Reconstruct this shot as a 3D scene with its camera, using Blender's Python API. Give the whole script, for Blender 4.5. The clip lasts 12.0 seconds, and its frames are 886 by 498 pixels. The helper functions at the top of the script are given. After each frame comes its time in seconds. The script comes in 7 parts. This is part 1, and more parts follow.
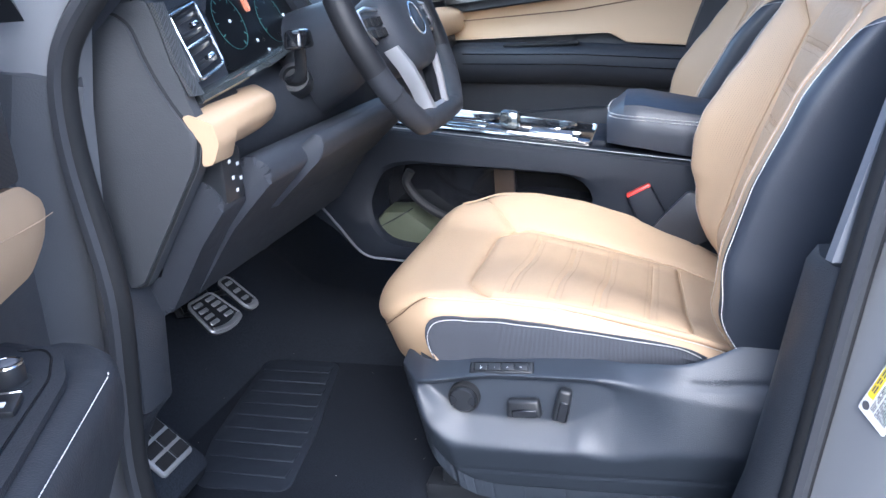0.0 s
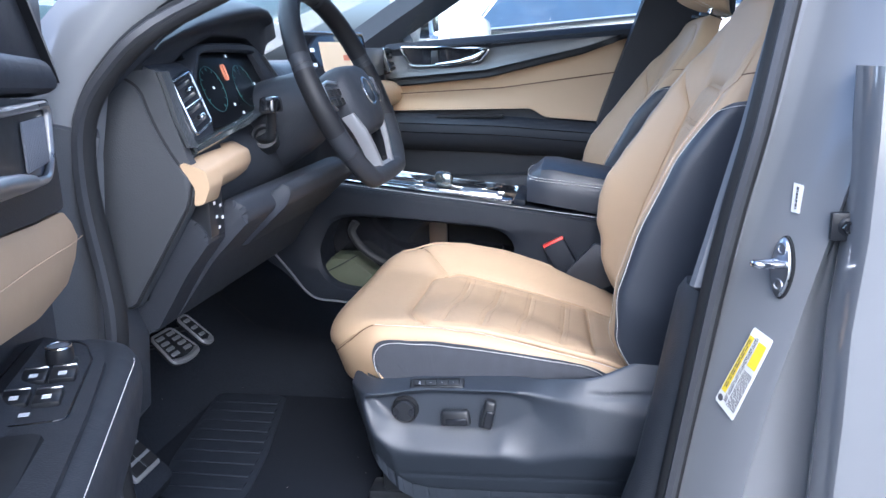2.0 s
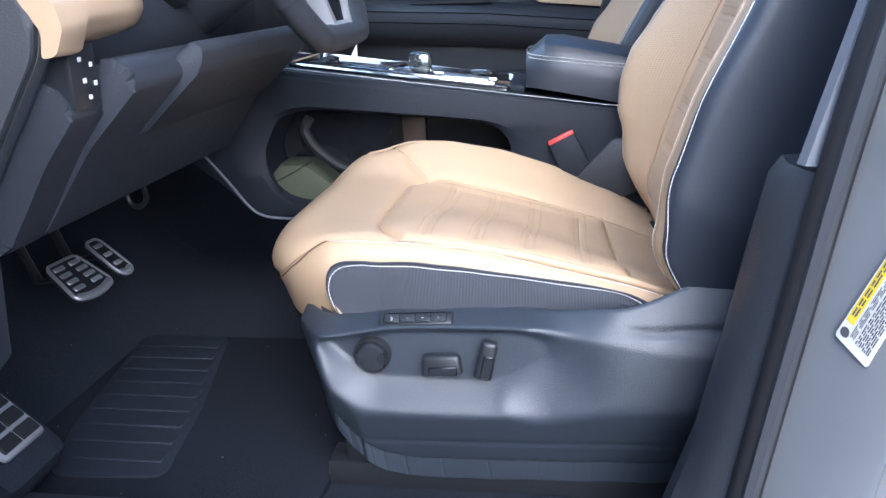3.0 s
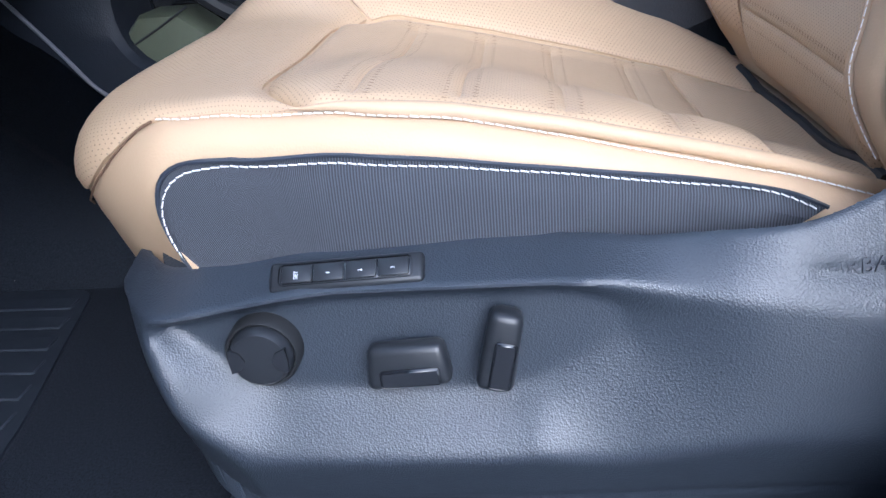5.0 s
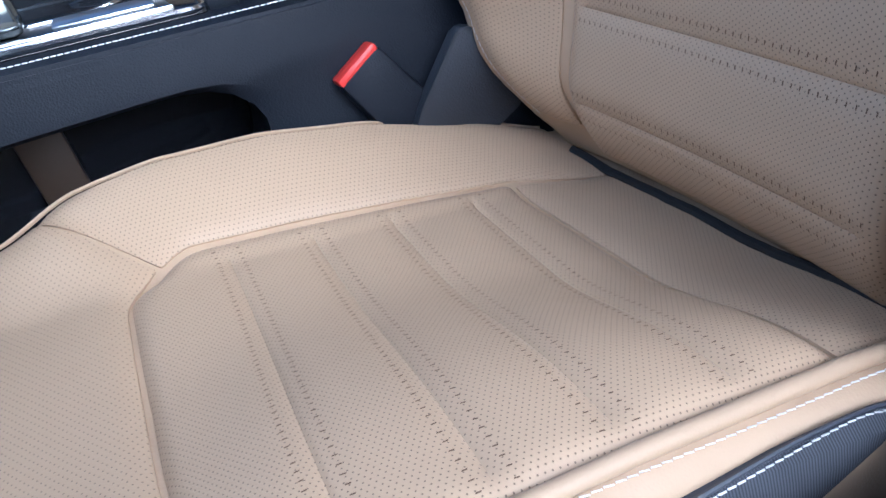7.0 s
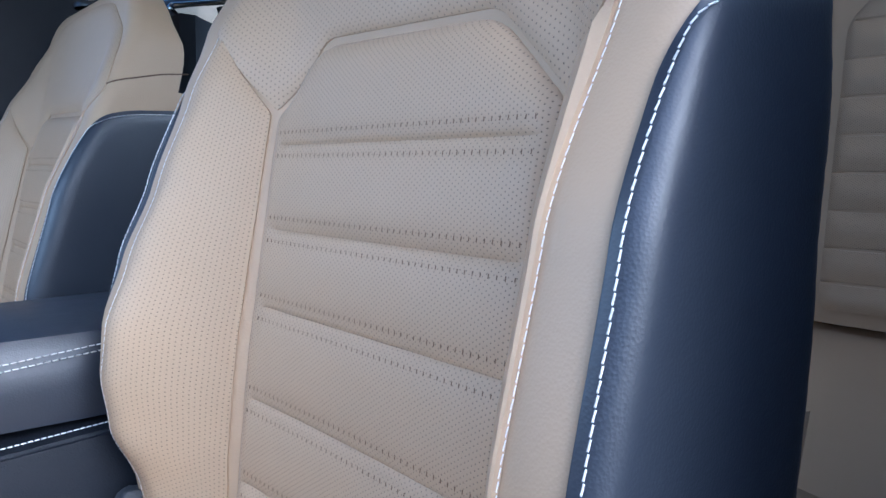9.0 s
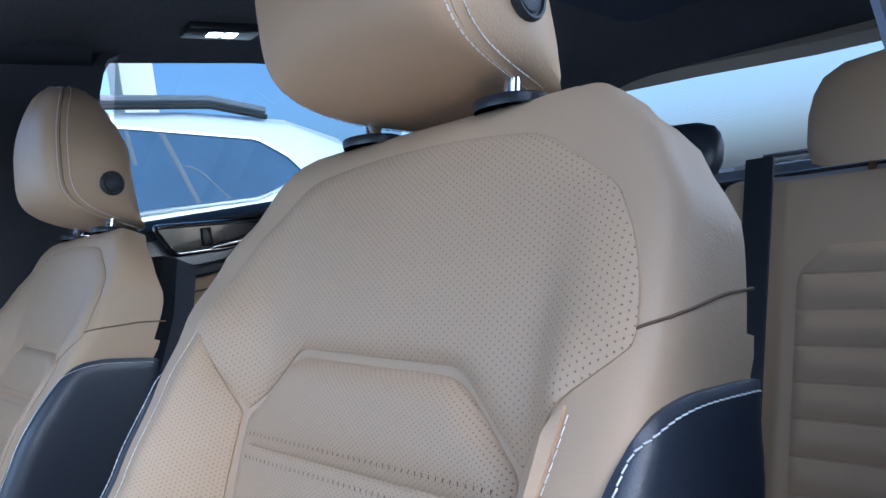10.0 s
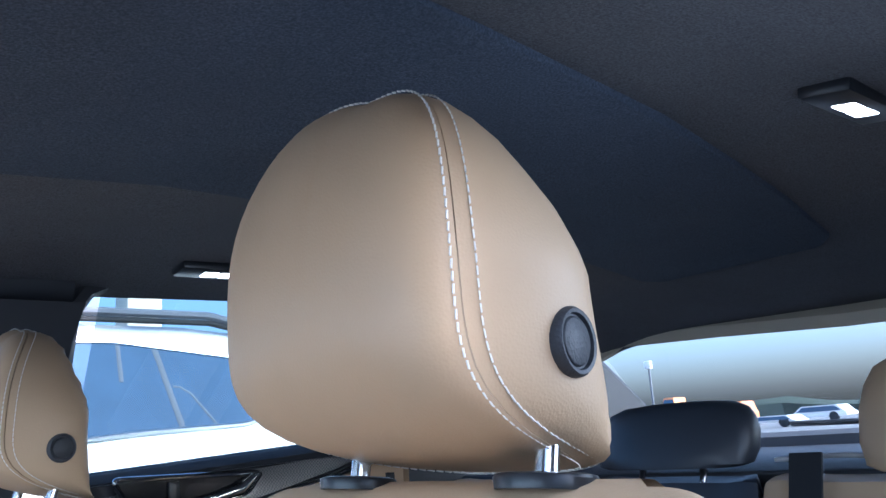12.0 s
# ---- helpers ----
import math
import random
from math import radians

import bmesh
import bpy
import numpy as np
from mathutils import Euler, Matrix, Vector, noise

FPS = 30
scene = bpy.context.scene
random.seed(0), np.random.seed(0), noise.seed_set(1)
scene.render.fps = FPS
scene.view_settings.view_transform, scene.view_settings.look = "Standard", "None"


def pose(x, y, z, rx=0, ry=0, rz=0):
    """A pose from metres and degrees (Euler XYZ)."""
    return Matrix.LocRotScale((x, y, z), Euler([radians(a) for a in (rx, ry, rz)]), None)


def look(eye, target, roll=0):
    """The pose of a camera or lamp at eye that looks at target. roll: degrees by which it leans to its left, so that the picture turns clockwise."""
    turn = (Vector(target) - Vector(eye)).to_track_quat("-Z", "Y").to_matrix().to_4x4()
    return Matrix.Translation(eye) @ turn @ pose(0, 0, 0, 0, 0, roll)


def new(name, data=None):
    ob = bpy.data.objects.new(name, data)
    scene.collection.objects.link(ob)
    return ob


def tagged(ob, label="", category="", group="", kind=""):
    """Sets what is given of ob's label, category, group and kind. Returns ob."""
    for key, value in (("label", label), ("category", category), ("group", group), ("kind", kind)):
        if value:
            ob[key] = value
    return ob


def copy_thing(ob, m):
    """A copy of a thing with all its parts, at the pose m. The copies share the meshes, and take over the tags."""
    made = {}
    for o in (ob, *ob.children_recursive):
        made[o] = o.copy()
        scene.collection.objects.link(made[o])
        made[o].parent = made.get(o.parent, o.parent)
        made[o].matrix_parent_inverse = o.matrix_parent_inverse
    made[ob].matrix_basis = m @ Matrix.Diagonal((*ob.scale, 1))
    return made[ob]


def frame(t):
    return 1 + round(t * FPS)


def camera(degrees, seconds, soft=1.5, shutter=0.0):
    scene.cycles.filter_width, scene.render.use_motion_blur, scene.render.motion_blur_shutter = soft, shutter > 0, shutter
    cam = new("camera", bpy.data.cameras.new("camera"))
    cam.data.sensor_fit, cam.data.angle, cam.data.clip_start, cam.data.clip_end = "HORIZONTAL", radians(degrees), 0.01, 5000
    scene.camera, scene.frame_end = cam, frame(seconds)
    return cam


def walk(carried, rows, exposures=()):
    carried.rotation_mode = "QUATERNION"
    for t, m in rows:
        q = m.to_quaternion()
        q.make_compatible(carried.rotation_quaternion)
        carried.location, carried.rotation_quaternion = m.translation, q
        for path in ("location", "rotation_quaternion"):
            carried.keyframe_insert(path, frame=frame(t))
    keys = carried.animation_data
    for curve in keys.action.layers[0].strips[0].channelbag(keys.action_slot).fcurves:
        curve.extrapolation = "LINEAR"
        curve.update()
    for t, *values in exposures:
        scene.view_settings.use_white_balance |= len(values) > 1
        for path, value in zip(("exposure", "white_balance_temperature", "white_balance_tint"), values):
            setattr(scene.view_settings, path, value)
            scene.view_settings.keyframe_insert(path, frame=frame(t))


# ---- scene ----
cam = camera(56.5, 12.0)
EXPOSURES = [(0, 1.88, 5050, 10), (0.6, 1.6, 5050, 10), (2.4, 1.57, 5050, 10), (3.2, 1.68, 4950, 10), (5, 1.45, 4800, 10), (6.2, 1.15, 4600, 10), (7, 1.1, 4550, 9), (9, 1.62, 4650, 9), (10.5, 1.42, 4900, 9), (12, 2.05, 5000, 10)]
PATH = [
    (0, (0.167, -1.587, 1.229), (-0.351, 0.245, 0.616), -3.9),
    (0.5, (0.179, -1.756, 1.246), (-0.245, 0.123, 0.707), -2.7),
    (1, (0.185, -1.799, 1.247), (-0.187, 0.103, 0.752), -1.9),
    (1.5, (0.189, -1.802, 1.244), (-0.162, 0.111, 0.776), -1.5),
    (2, (0.189, -1.801, 1.243), (-0.154, 0.114, 0.781), -1.5),
    (2.5, (0.174, -1.718, 1.234), (-0.148, 0.185, 0.709), -1.6),
    (3, (0.128, -1.473, 1.105), (-0.161, 0.408, 0.491), -2.0),
    (3.2, (0.106, -1.378, 1.042), (-0.162, 0.497, 0.4), -2.2),
    (4.8, (0.066, -1.019, 0.938), (-0.169, 0.787, 0.112), -4.1),
    (5, (0.066, -1.015, 0.94), (-0.16, 0.783, 0.093), -5.2),
    (5.5, (0.006, -0.987, 0.969), (-0.143, 0.79, 0.063), -9.7),
    (6, (-0.07, -0.88, 1.036), (-0.05, 0.854, 0.038), -14.4),
    (6.5, (-0.063, -0.817, 1.059), (0.142, 0.892, 0.041), -17.9),
    (7, (-0.022, -0.792, 1.07), (0.404, 0.862, 0.031), -18.2),
    (7.2, (0.0, -0.793, 1.068), (0.499, 0.854, 0.051), -18.1),
    (8.8, (0.069, -0.832, 1.14), (1.172, 0.748, 0.602), -10.5),
    (9, (0.079, -0.833, 1.159), (1.22, 0.745, 0.705), -9.9),
    (9.5, (0.087, -0.845, 1.218), (1.305, 0.717, 0.943), -9.6),
    (10, (0.089, -0.858, 1.266), (1.359, 0.685, 1.194), -8.0),
    (10.5, (0.092, -0.854, 1.316), (1.388, 0.667, 1.4), -6.6),
    (11, (0.137, -0.803, 1.35), (1.443, 0.7, 1.537), -5.4),
    (11.5, (0.173, -0.768, 1.361), (1.472, 0.726, 1.647), -5.1),
    (12, (0.177, -0.762, 1.36), (1.455, 0.715, 1.794), -4.6),
]
walk(cam, [(t, look(eye, target, roll)) for t, eye, target, roll in PATH], EXPOSURES)

# ---- world and light ----
world = bpy.data.worlds.new("sky")
scene.world = world
world.use_nodes = True
wn = world.node_tree.nodes
sky = wn.new("ShaderNodeTexSky")
sky.sky_type = "NISHITA"
sky.sun_disc = False
SUN_EL, SUN_AZ = radians(34), radians(160)
sky.sun_elevation = SUN_EL
sky.sun_rotation = SUN_AZ
sky.air_density = 0.75
sky.dust_density = 5.0
world.node_tree.links.new(sky.outputs[0], wn["Background"].inputs[0])
wn["Background"].inputs[1].default_value = 0.15
sun = new("sun", bpy.data.lights.new("sun", "SUN"))
sun.data.energy, sun.data.angle, sun.data.color = 0.50, radians(115), (0.975, 0.97, 0.965)
sun_from = Vector((math.sin(SUN_AZ) * math.cos(SUN_EL), math.cos(SUN_AZ) * math.cos(SUN_EL), math.sin(SUN_EL)))
sun.matrix_world = look(sun_from * 30, (0, 0, 0))
# the sky's light through the windscreen
screen_light = new("windscreen_skylight", bpy.data.lights.new("windscreen_skylight", "AREA"))
screen_light.data.shape, screen_light.data.size, screen_light.data.size_y = "RECTANGLE", 1.25, 0.8
screen_light.data.energy, screen_light.data.color = 4.5, (0.95, 0.97, 1.0)
screen_light.matrix_world = look((-0.56, -0.05, 1.46), (0.44, -0.05, 0.80))

# the sky's light through the window of the rear door
rear_light = new("rear_window_skylight", bpy.data.lights.new("rear_window_skylight", "AREA"))
rear_light.data.shape, rear_light.data.size, rear_light.data.size_y = "RECTANGLE", 0.42, 0.34
rear_light.data.energy, rear_light.data.color = 0.45, (0.93, 0.96, 1.0)
rear_light.matrix_world = look((0.68, -0.70, 1.38), (0.60, -0.2, 1.20))

# ---- materials ----
def material(name):
    m = bpy.data.materials.new(name)
    m.use_nodes = True
    return m, m.node_tree.nodes, m.node_tree.links, m.node_tree.nodes["Principled BSDF"]


def coords(n, kind):
    return n.new("ShaderNodeTexCoord").outputs[kind]


def math_node(n, l, op, a, b=None):
    k = n.new("ShaderNodeMath")
    k.operation = op
    for i, v in enumerate((a, b)):
        if v is None:
            continue
        if isinstance(v, (int, float)):
            k.inputs[i].default_value = v
        else:
            l.new(v, k.inputs[i])
    return k.outputs[0]


def noise_tex(n, l, vec, scale, detail=4, rough=0.55):
    t = n.new("ShaderNodeTexNoise")
    t.inputs["Scale"].default_value, t.inputs["Detail"].default_value, t.inputs["Roughness"].default_value = scale, detail, rough
    l.new(vec, t.inputs["Vector"])
    return t.outputs["Fac"]


def mix_color(n, l, fac, a, b):
    k = n.new("ShaderNodeMix")
    k.data_type = "RGBA"
    for i, v in ((0, fac), (6, a), (7, b)):
        if isinstance(v, (int, float)):
            k.inputs[i].default_value = v
        elif isinstance(v, tuple):
            k.inputs[i].default_value = (*v, 1)
        else:
            l.new(v, k.inputs[i])
    return k.outputs[2]


def ramp(n, l, fac, lo, hi):
    k = n.new("ShaderNodeMapRange")
    k.inputs[1].default_value, k.inputs[2].default_value = lo, hi
    l.new(fac, k.inputs[0])
    return k.outputs[0]


def bump(n, l, height, strength, distance, after=None):
    k = n.new("ShaderNodeBump")
    k.inputs["Strength"].default_value, k.inputs["Distance"].default_value = strength, distance
    l.new(height, k.inputs["Height"])
    if after is not None:
        l.new(after, k.inputs["Normal"])
    return k.outputs[0]


def plain(name, color, rough=0.5, metal=0.0, grain=0.0, grain_scale=900, vary=0.12, coat=0.0, kind="Object"):
    """A solid surface with fine relief and slow variation of tone."""
    m, n, l, p = material(name)
    vec = coords(n, kind)
    slow = noise_tex(n, l, vec, 7, 5)
    dark = tuple(c * (1 - vary) for c in color)
    light = tuple(min(1, c * (1 + vary)) for c in color)
    l.new(mix_color(n, l, slow, dark, light), p.inputs["Base Color"])
    r = n.new("ShaderNodeMapRange")
    r.inputs[3].default_value, r.inputs[4].default_value = max(0.02, rough - 0.07), min(1, rough + 0.07)
    l.new(noise_tex(n, l, vec, 60, 3), r.inputs[0])
    l.new(r.outputs[0], p.inputs["Roughness"])
    p.inputs["Metallic"].default_value = metal
    p.inputs["Coat Weight"].default_value = coat
    if grain:
        v = n.new("ShaderNodeTexVoronoi")
        v.inputs["Scale"].default_value = grain_scale
        l.new(vec, v.inputs["Vector"])
        l.new(bump(n, l, v.outputs["Distance"], grain, 0.0007), p.inputs["Normal"])
    return m


def leather(name, color, holes=0.0, pitch=0.0046, rough=0.45):
    """Fine-grained leather; holes: the size of the perforation, as a share of its pitch."""
    m, n, l, p = material(name)
    vec = coords(n, "Object")
    slow = noise_tex(n, l, vec, 5, 5)
    base = mix_color(n, l, slow, tuple(c * 0.92 for c in color), tuple(c * 1.06 for c in color))
    fine = n.new("ShaderNodeTexVoronoi")
    fine.inputs["Scale"].default_value = 620
    l.new(vec, fine.inputs["Vector"])
    wrinkle = noise_tex(n, l, vec, 45, 6, 0.65)
    normal = bump(n, l, wrinkle, 0.08, 0.004)
    normal = bump(n, l, fine.outputs["Distance"], 0.22, 0.0005, normal)
    if holes:
        uv = coords(n, "UV")
        found = None
        for shift in (0.0, 0.5):
            s = n.new("ShaderNodeVectorMath")
            s.operation = "MULTIPLY_ADD"
            s.inputs[1].default_value = (1 / pitch, 1 / (pitch * 1.6), 0)
            s.inputs[2].default_value = (shift, shift, 0)
            l.new(uv, s.inputs[0])
            f = n.new("ShaderNodeVectorMath")
            f.operation = "FRACTION"
            l.new(s.outputs[0], f.inputs[0])
            sep = n.new("ShaderNodeSeparateXYZ")
            l.new(f.outputs[0], sep.inputs[0])
            a = math_node(n, l, "SUBTRACT", sep.outputs[0], 0.5)
            b = math_node(n, l, "MULTIPLY", math_node(n, l, "SUBTRACT", sep.outputs[1], 0.5), 1.6)
            d = math_node(n, l, "SQRT", math_node(n, l, "ADD", math_node(n, l, "MULTIPLY", a, a), math_node(n, l, "MULTIPLY", b, b)))
            found = d if found is None else math_node(n, l, "MINIMUM", found, d)
        hole = n.new("ShaderNodeMapRange")
        hole.inputs[1].default_value, hole.inputs[2].default_value = holes * 0.75, holes * 1.25
        hole.inputs[3].default_value, hole.inputs[4].default_value = 1, 0
        l.new(found, hole.inputs[0])
        base = mix_color(n, l, hole.outputs[0], base, tuple(c * 0.42 for c in color))
        flip = math_node(n, l, "SUBTRACT", 1.0, hole.outputs[0])
        normal = bump(n, l, flip, 0.5, 0.0008, normal)
    l.new(base, p.inputs["Base Color"])
    r = n.new("ShaderNodeMapRange")
    r.inputs[3].default_value, r.inputs[4].default_value = rough - 0.06, rough + 0.1
    l.new(wrinkle, r.inputs[0])
    l.new(r.outputs[0], p.inputs["Roughness"])
    l.new(normal, p.inputs["Normal"])
    p.inputs["Specular IOR Level"].default_value = 0.32
    return m


def glass(name, tint=(1, 1, 1), rough=0.0):
    m, n, l, p = material(name)
    out = n["Material Output"]
    clear = n.new("ShaderNodeBsdfTransparent")
    clear.inputs[0].default_value = (*tint, 1)
    gloss = n.new("ShaderNodeBsdfGlossy")
    gloss.inputs["Roughness"].default_value = rough
    f = n.new("ShaderNodeLayerWeight")
    f.inputs[0].default_value = 0.5
    k = math_node(n, l, "ADD", math_node(n, l, "MULTIPLY", math_node(n, l, "POWER", f.outputs["Facing"], 5.0), 0.85), 0.04)
    mixer = n.new("ShaderNodeMixShader")
    l.new(k, mixer.inputs[0])
    l.new(clear.outputs[0], mixer.inputs[1])
    l.new(gloss.outputs[0], mixer.inputs[2])
    l.new(mixer.outputs[0], out.inputs[0])
    return m


def glow(name, color, strength):
    m, n, l, p = material(name)
    p.inputs["Base Color"].default_value = (*color, 1)
    p.inputs["Emission Color"].default_value = (*color, 1)
    p.inputs["Emission Strength"].default_value = strength
    return m


def woven(name, color, scale=700, rough=0.8):
    """Ribbed cloth."""
    m, n, l, p = material(name)
    vec = coords(n, "UV")
    w = n.new("ShaderNodeTexWave")
    w.inputs["Scale"].default_value = scale
    w.inputs["Distortion"].default_value = 0.6
    l.new(vec, w.inputs["Vector"])
    slow = noise_tex(n, l, coords(n, "Object"), 12, 4)
    a = mix_color(n, l, slow, tuple(c * 0.8 for c in color), tuple(c * 1.2 for c in color))
    l.new(mix_color(n, l, w.outputs["Fac"], tuple(c * 0.3 for c in color), a), p.inputs["Base Color"])
    l.new(bump(n, l, w.outputs["Fac"], 0.4, 0.0008), p.inputs["Normal"])
    p.inputs["Roughness"].default_value = rough
    return m


def carpet_mat(name, color, specks=0.0):
    m, n, l, p = material(name)
    vec = coords(n, "Object")
    f = noise_tex(n, l, vec, 420, 3, 0.7)
    slow = noise_tex(n, l, vec, 6, 5)
    c = mix_color(n, l, slow, tuple(x * 0.7 for x in color), tuple(x * 1.35 for x in color))
    c = mix_color(n, l, ramp(n, l, f, 0.35, 0.75), tuple(x * 0.45 for x in color), c)
    if specks:
        v = n.new("ShaderNodeTexVoronoi")
        v.inputs["Scale"].default_value = 26
        l.new(vec, v.inputs["Vector"])
        sp = n.new("ShaderNodeMath")
        sp.operation = "LESS_THAN"
        sp.inputs[1].default_value = specks
        l.new(v.outputs["Distance"], sp.inputs[0])
        c = mix_color(n, l, sp.outputs[0], c, (0.35, 0.34, 0.33))
    l.new(c, p.inputs["Base Color"])
    l.new(bump(n, l, f, 0.7, 0.002), p.inputs["Normal"])
    p.inputs["Roughness"].default_value = 0.95
    p.inputs["Specular IOR Level"].default_value = 0.1
    return m


def weave(name, dark, light, scale=260, rough=0.3):
    """Small chequered decor film, as on the dash trim."""
    m, n, l, p = material(name)
    ch = n.new("ShaderNodeTexChecker")
    ch.inputs["Scale"].default_value = scale
    ch.inputs[1].default_value, ch.inputs[2].default_value = (*dark, 1), (*light, 1)
    l.new(coords(n, "Object"), ch.inputs["Vector"])
    l.new(ch.outputs[0], p.inputs["Base Color"])
    p.inputs["Roughness"].default_value = rough
    p.inputs["Metallic"].default_value = 0.5
    l.new(bump(n, l, ch.outputs[1], 0.3, 0.0006), p.inputs["Normal"])
    return m


TAN = (0.497, 0.362, 0.229)
tan_leather = leather("tan_leather", TAN)
tan_perf = leather("tan_perforated_leather", TAN, holes=0.125, pitch=0.0034)
tan_perf_fine = leather("tan_finely_perforated_leather", TAN, holes=0.11, pitch=0.0042)
hole_dark = plain("needle_hole_brown", (0.15, 0.095, 0.055), 0.9, vary=0.1)
tan_perf_wide = leather("tan_wide_perforated_leather", TAN, holes=0.115, pitch=0.0044)
black_leather = leather("black_leather", (0.026, 0.032, 0.046), rough=0.40)
black_cloth = woven("black_ribbed_cloth", (0.072, 0.079, 0.097), 190)
black_plastic = plain("black_plastic", (0.028, 0.032, 0.040), 0.5, grain=0.35, grain_scale=520)
grey_plastic = plain("grained_charcoal_plastic", (0.029, 0.036, 0.049), 0.42, grain=0.36, grain_scale=900)
soft_dash = plain("soft_dash_skin", (0.032, 0.036, 0.045), 0.55, grain=0.4, grain_scale=600)
gloss_black = plain("gloss_black", (0.012, 0.013, 0.016), 0.1, vary=0.05, coat=0.4)
satin_black = plain("satin_black", (0.02, 0.022, 0.026), 0.32, vary=0.06)
chrome = plain("chrome", (0.75, 0.76, 0.78), 0.14, 1.0, vary=0.03)
satin_metal = plain("satin_metal", (0.62, 0.64, 0.68), 0.3, 1.0, vary=0.05)
white_thread = plain("white_thread", (0.78, 0.77, 0.74), 0.8, vary=0.08)
tan_thread = plain("pale_thread", (0.60, 0.46, 0.33), 0.8, vary=0.08)
rubber = plain("rubber", (0.018, 0.019, 0.021), 0.6, vary=0.1)
grey_paint = plain("grey_car_paint", (0.195, 0.203, 0.215), 0.16, vary=0.03, coat=1.0)
white_paint = plain("white_car_paint", (0.80, 0.79, 0.75), 0.25, vary=0.03, coat=0.6)
red_plastic = plain("red_plastic", (0.75, 0.05, 0.035), 0.35, vary=0.06)
carpet_black = carpet_mat("black_carpet", (0.030, 0.036, 0.048), 0.02)
mat_black = carpet_mat("black_floor_mat", (0.026, 0.031, 0.042), 0.025)
headliner_mat = carpet_mat("grey_headliner_cloth", (0.17, 0.175, 0.195))
decor = weave("carbon_weave_decor", (0.05, 0.055, 0.06), (0.15, 0.16, 0.17), 520)
silver_decor = weave("silver_weave_decor", (0.10, 0.105, 0.11), (0.20, 0.205, 0.21), 300)
white_label = plain("white_label", (0.78, 0.78, 0.76), 0.45, vary=0.03)
yellow_label = plain("yellow_label", (0.80, 0.62, 0.03), 0.45, vary=0.03)
ink = plain("label_ink", (0.08, 0.08, 0.09), 0.6, vary=0.03)
symbol_white = plain("white_symbol", (0.75, 0.76, 0.78), 0.5, vary=0.03)
pocket_green = plain("olive_pocket_liner", (0.062, 0.072, 0.045), 0.75, vary=0.15, grain=0.3)
window_glass = glass("clear_glass", (0.86, 0.93, 0.93))
dark_window = plain("dark_tinted_glass", (0.06, 0.105, 0.175), 0.12, vary=0.25)
asphalt = carpet_mat("pale_asphalt", (0.31, 0.315, 0.32))
blind_dark = carpet_mat("dark_blind_cloth", (0.11, 0.135, 0.185))
seam_dark = plain("seam_shadow_thread", (0.14, 0.085, 0.05), 0.8, vary=0.1)
seal_grey = plain("grey_seal_rubber", (0.04, 0.043, 0.05), 0.55, vary=0.08)
trim_pale = plain("pale_film_edge", (0.5, 0.5, 0.5), 0.6, vary=0.1)
trim_grey = plain("grey_pillar_cloth", (0.14, 0.15, 0.172), 0.75, vary=0.08, grain=0.3, grain_scale=800)
pillar_dark = plain("dark_pillar_trim", (0.03, 0.033, 0.04), 0.6, vary=0.1, grain=0.3)
tan_headliner = plain("pale_header_trim", (0.55, 0.50, 0.40), 0.8, vary=0.08)
screen_black = plain("screen_glass", (0.006, 0.007, 0.009), 0.3, vary=0.05)
screen_map = glow("screen_beige_map", (0.72, 0.56, 0.38), 0.16)
screen_white = glow("screen_white_marks", (0.8, 0.85, 0.9), 0.2)
screen_red = glow("screen_orange_marks", (0.62, 0.22, 0.12), 0.16)
lamp_glow = glow("lamp_lens", (1.0, 0.97, 0.90), 3.2)
wheel_leather = leather("black_wheel_leather", (0.03, 0.033, 0.04), rough=0.5)
wheel_perf = leather("black_perforated_wheel_leather", (0.028, 0.03, 0.036), holes=0.2, pitch=0.004, rough=0.5)
door_weave = weave("dark_weave_door_decor", (0.03, 0.034, 0.04), (0.06, 0.066, 0.075), 420, 0.45)
gloss_mirror = plain("glossy_reflective_trim", (0.22, 0.25, 0.26), 0.08, 0.8, vary=0.05)
screen_teal = glow("screen_teal_marks", (0.05, 0.15, 0.145), 0.012)
rubber_dark = plain("moulded_rubber", (0.024, 0.029, 0.039), 0.55, vary=0.15)
brown_panel = plain("brown_pocket_panel", (0.05, 0.032, 0.02), 0.6, vary=0.15)
cream_lamp = plain("cream_paint", (0.78, 0.72, 0.58), 0.5, vary=0.06)
arm_skin = plain("black_armrest_skin", (0.034, 0.037, 0.044), 0.58, vary=0.12, grain=0.4, grain_scale=600)
tinted_glass = glass("tinted_rear_glass", (0.40, 0.49, 0.52))
brushed_pedal = plain("brushed_pedal_steel", (0.42, 0.43, 0.45), 0.38, 0.6, vary=0.06)
door_grain = plain("grained_door_plastic", (0.058, 0.062, 0.070), 0.6, vary=0.1, grain=0.35, grain_scale=520)
silver_paint = plain("satin_silver_paint", (0.36, 0.37, 0.39), 0.36, 0.55, vary=0.05)
rear_glass = glass("rear_screen_glass", (0.93, 0.96, 0.96))
privacy_glass = glass("privacy_glass", (0.55, 0.6, 0.62))
console_skin = plain("black_console_skin", (0.014, 0.017, 0.024), 0.55, vary=0.1, grain=0.35, grain_scale=600)
for m, k in ((grey_plastic, 0.75), (soft_dash, 0.3), (satin_black, 0.4), (black_leather, 0.7), (arm_skin, 0.35), (rubber_dark, 0.2), (console_skin, 0.2), (screen_black, 0.25), (rubber, 0.25), (dark_window, 0.22)):
    m.node_tree.nodes["Principled BSDF"].inputs["Specular IOR Level"].default_value = k

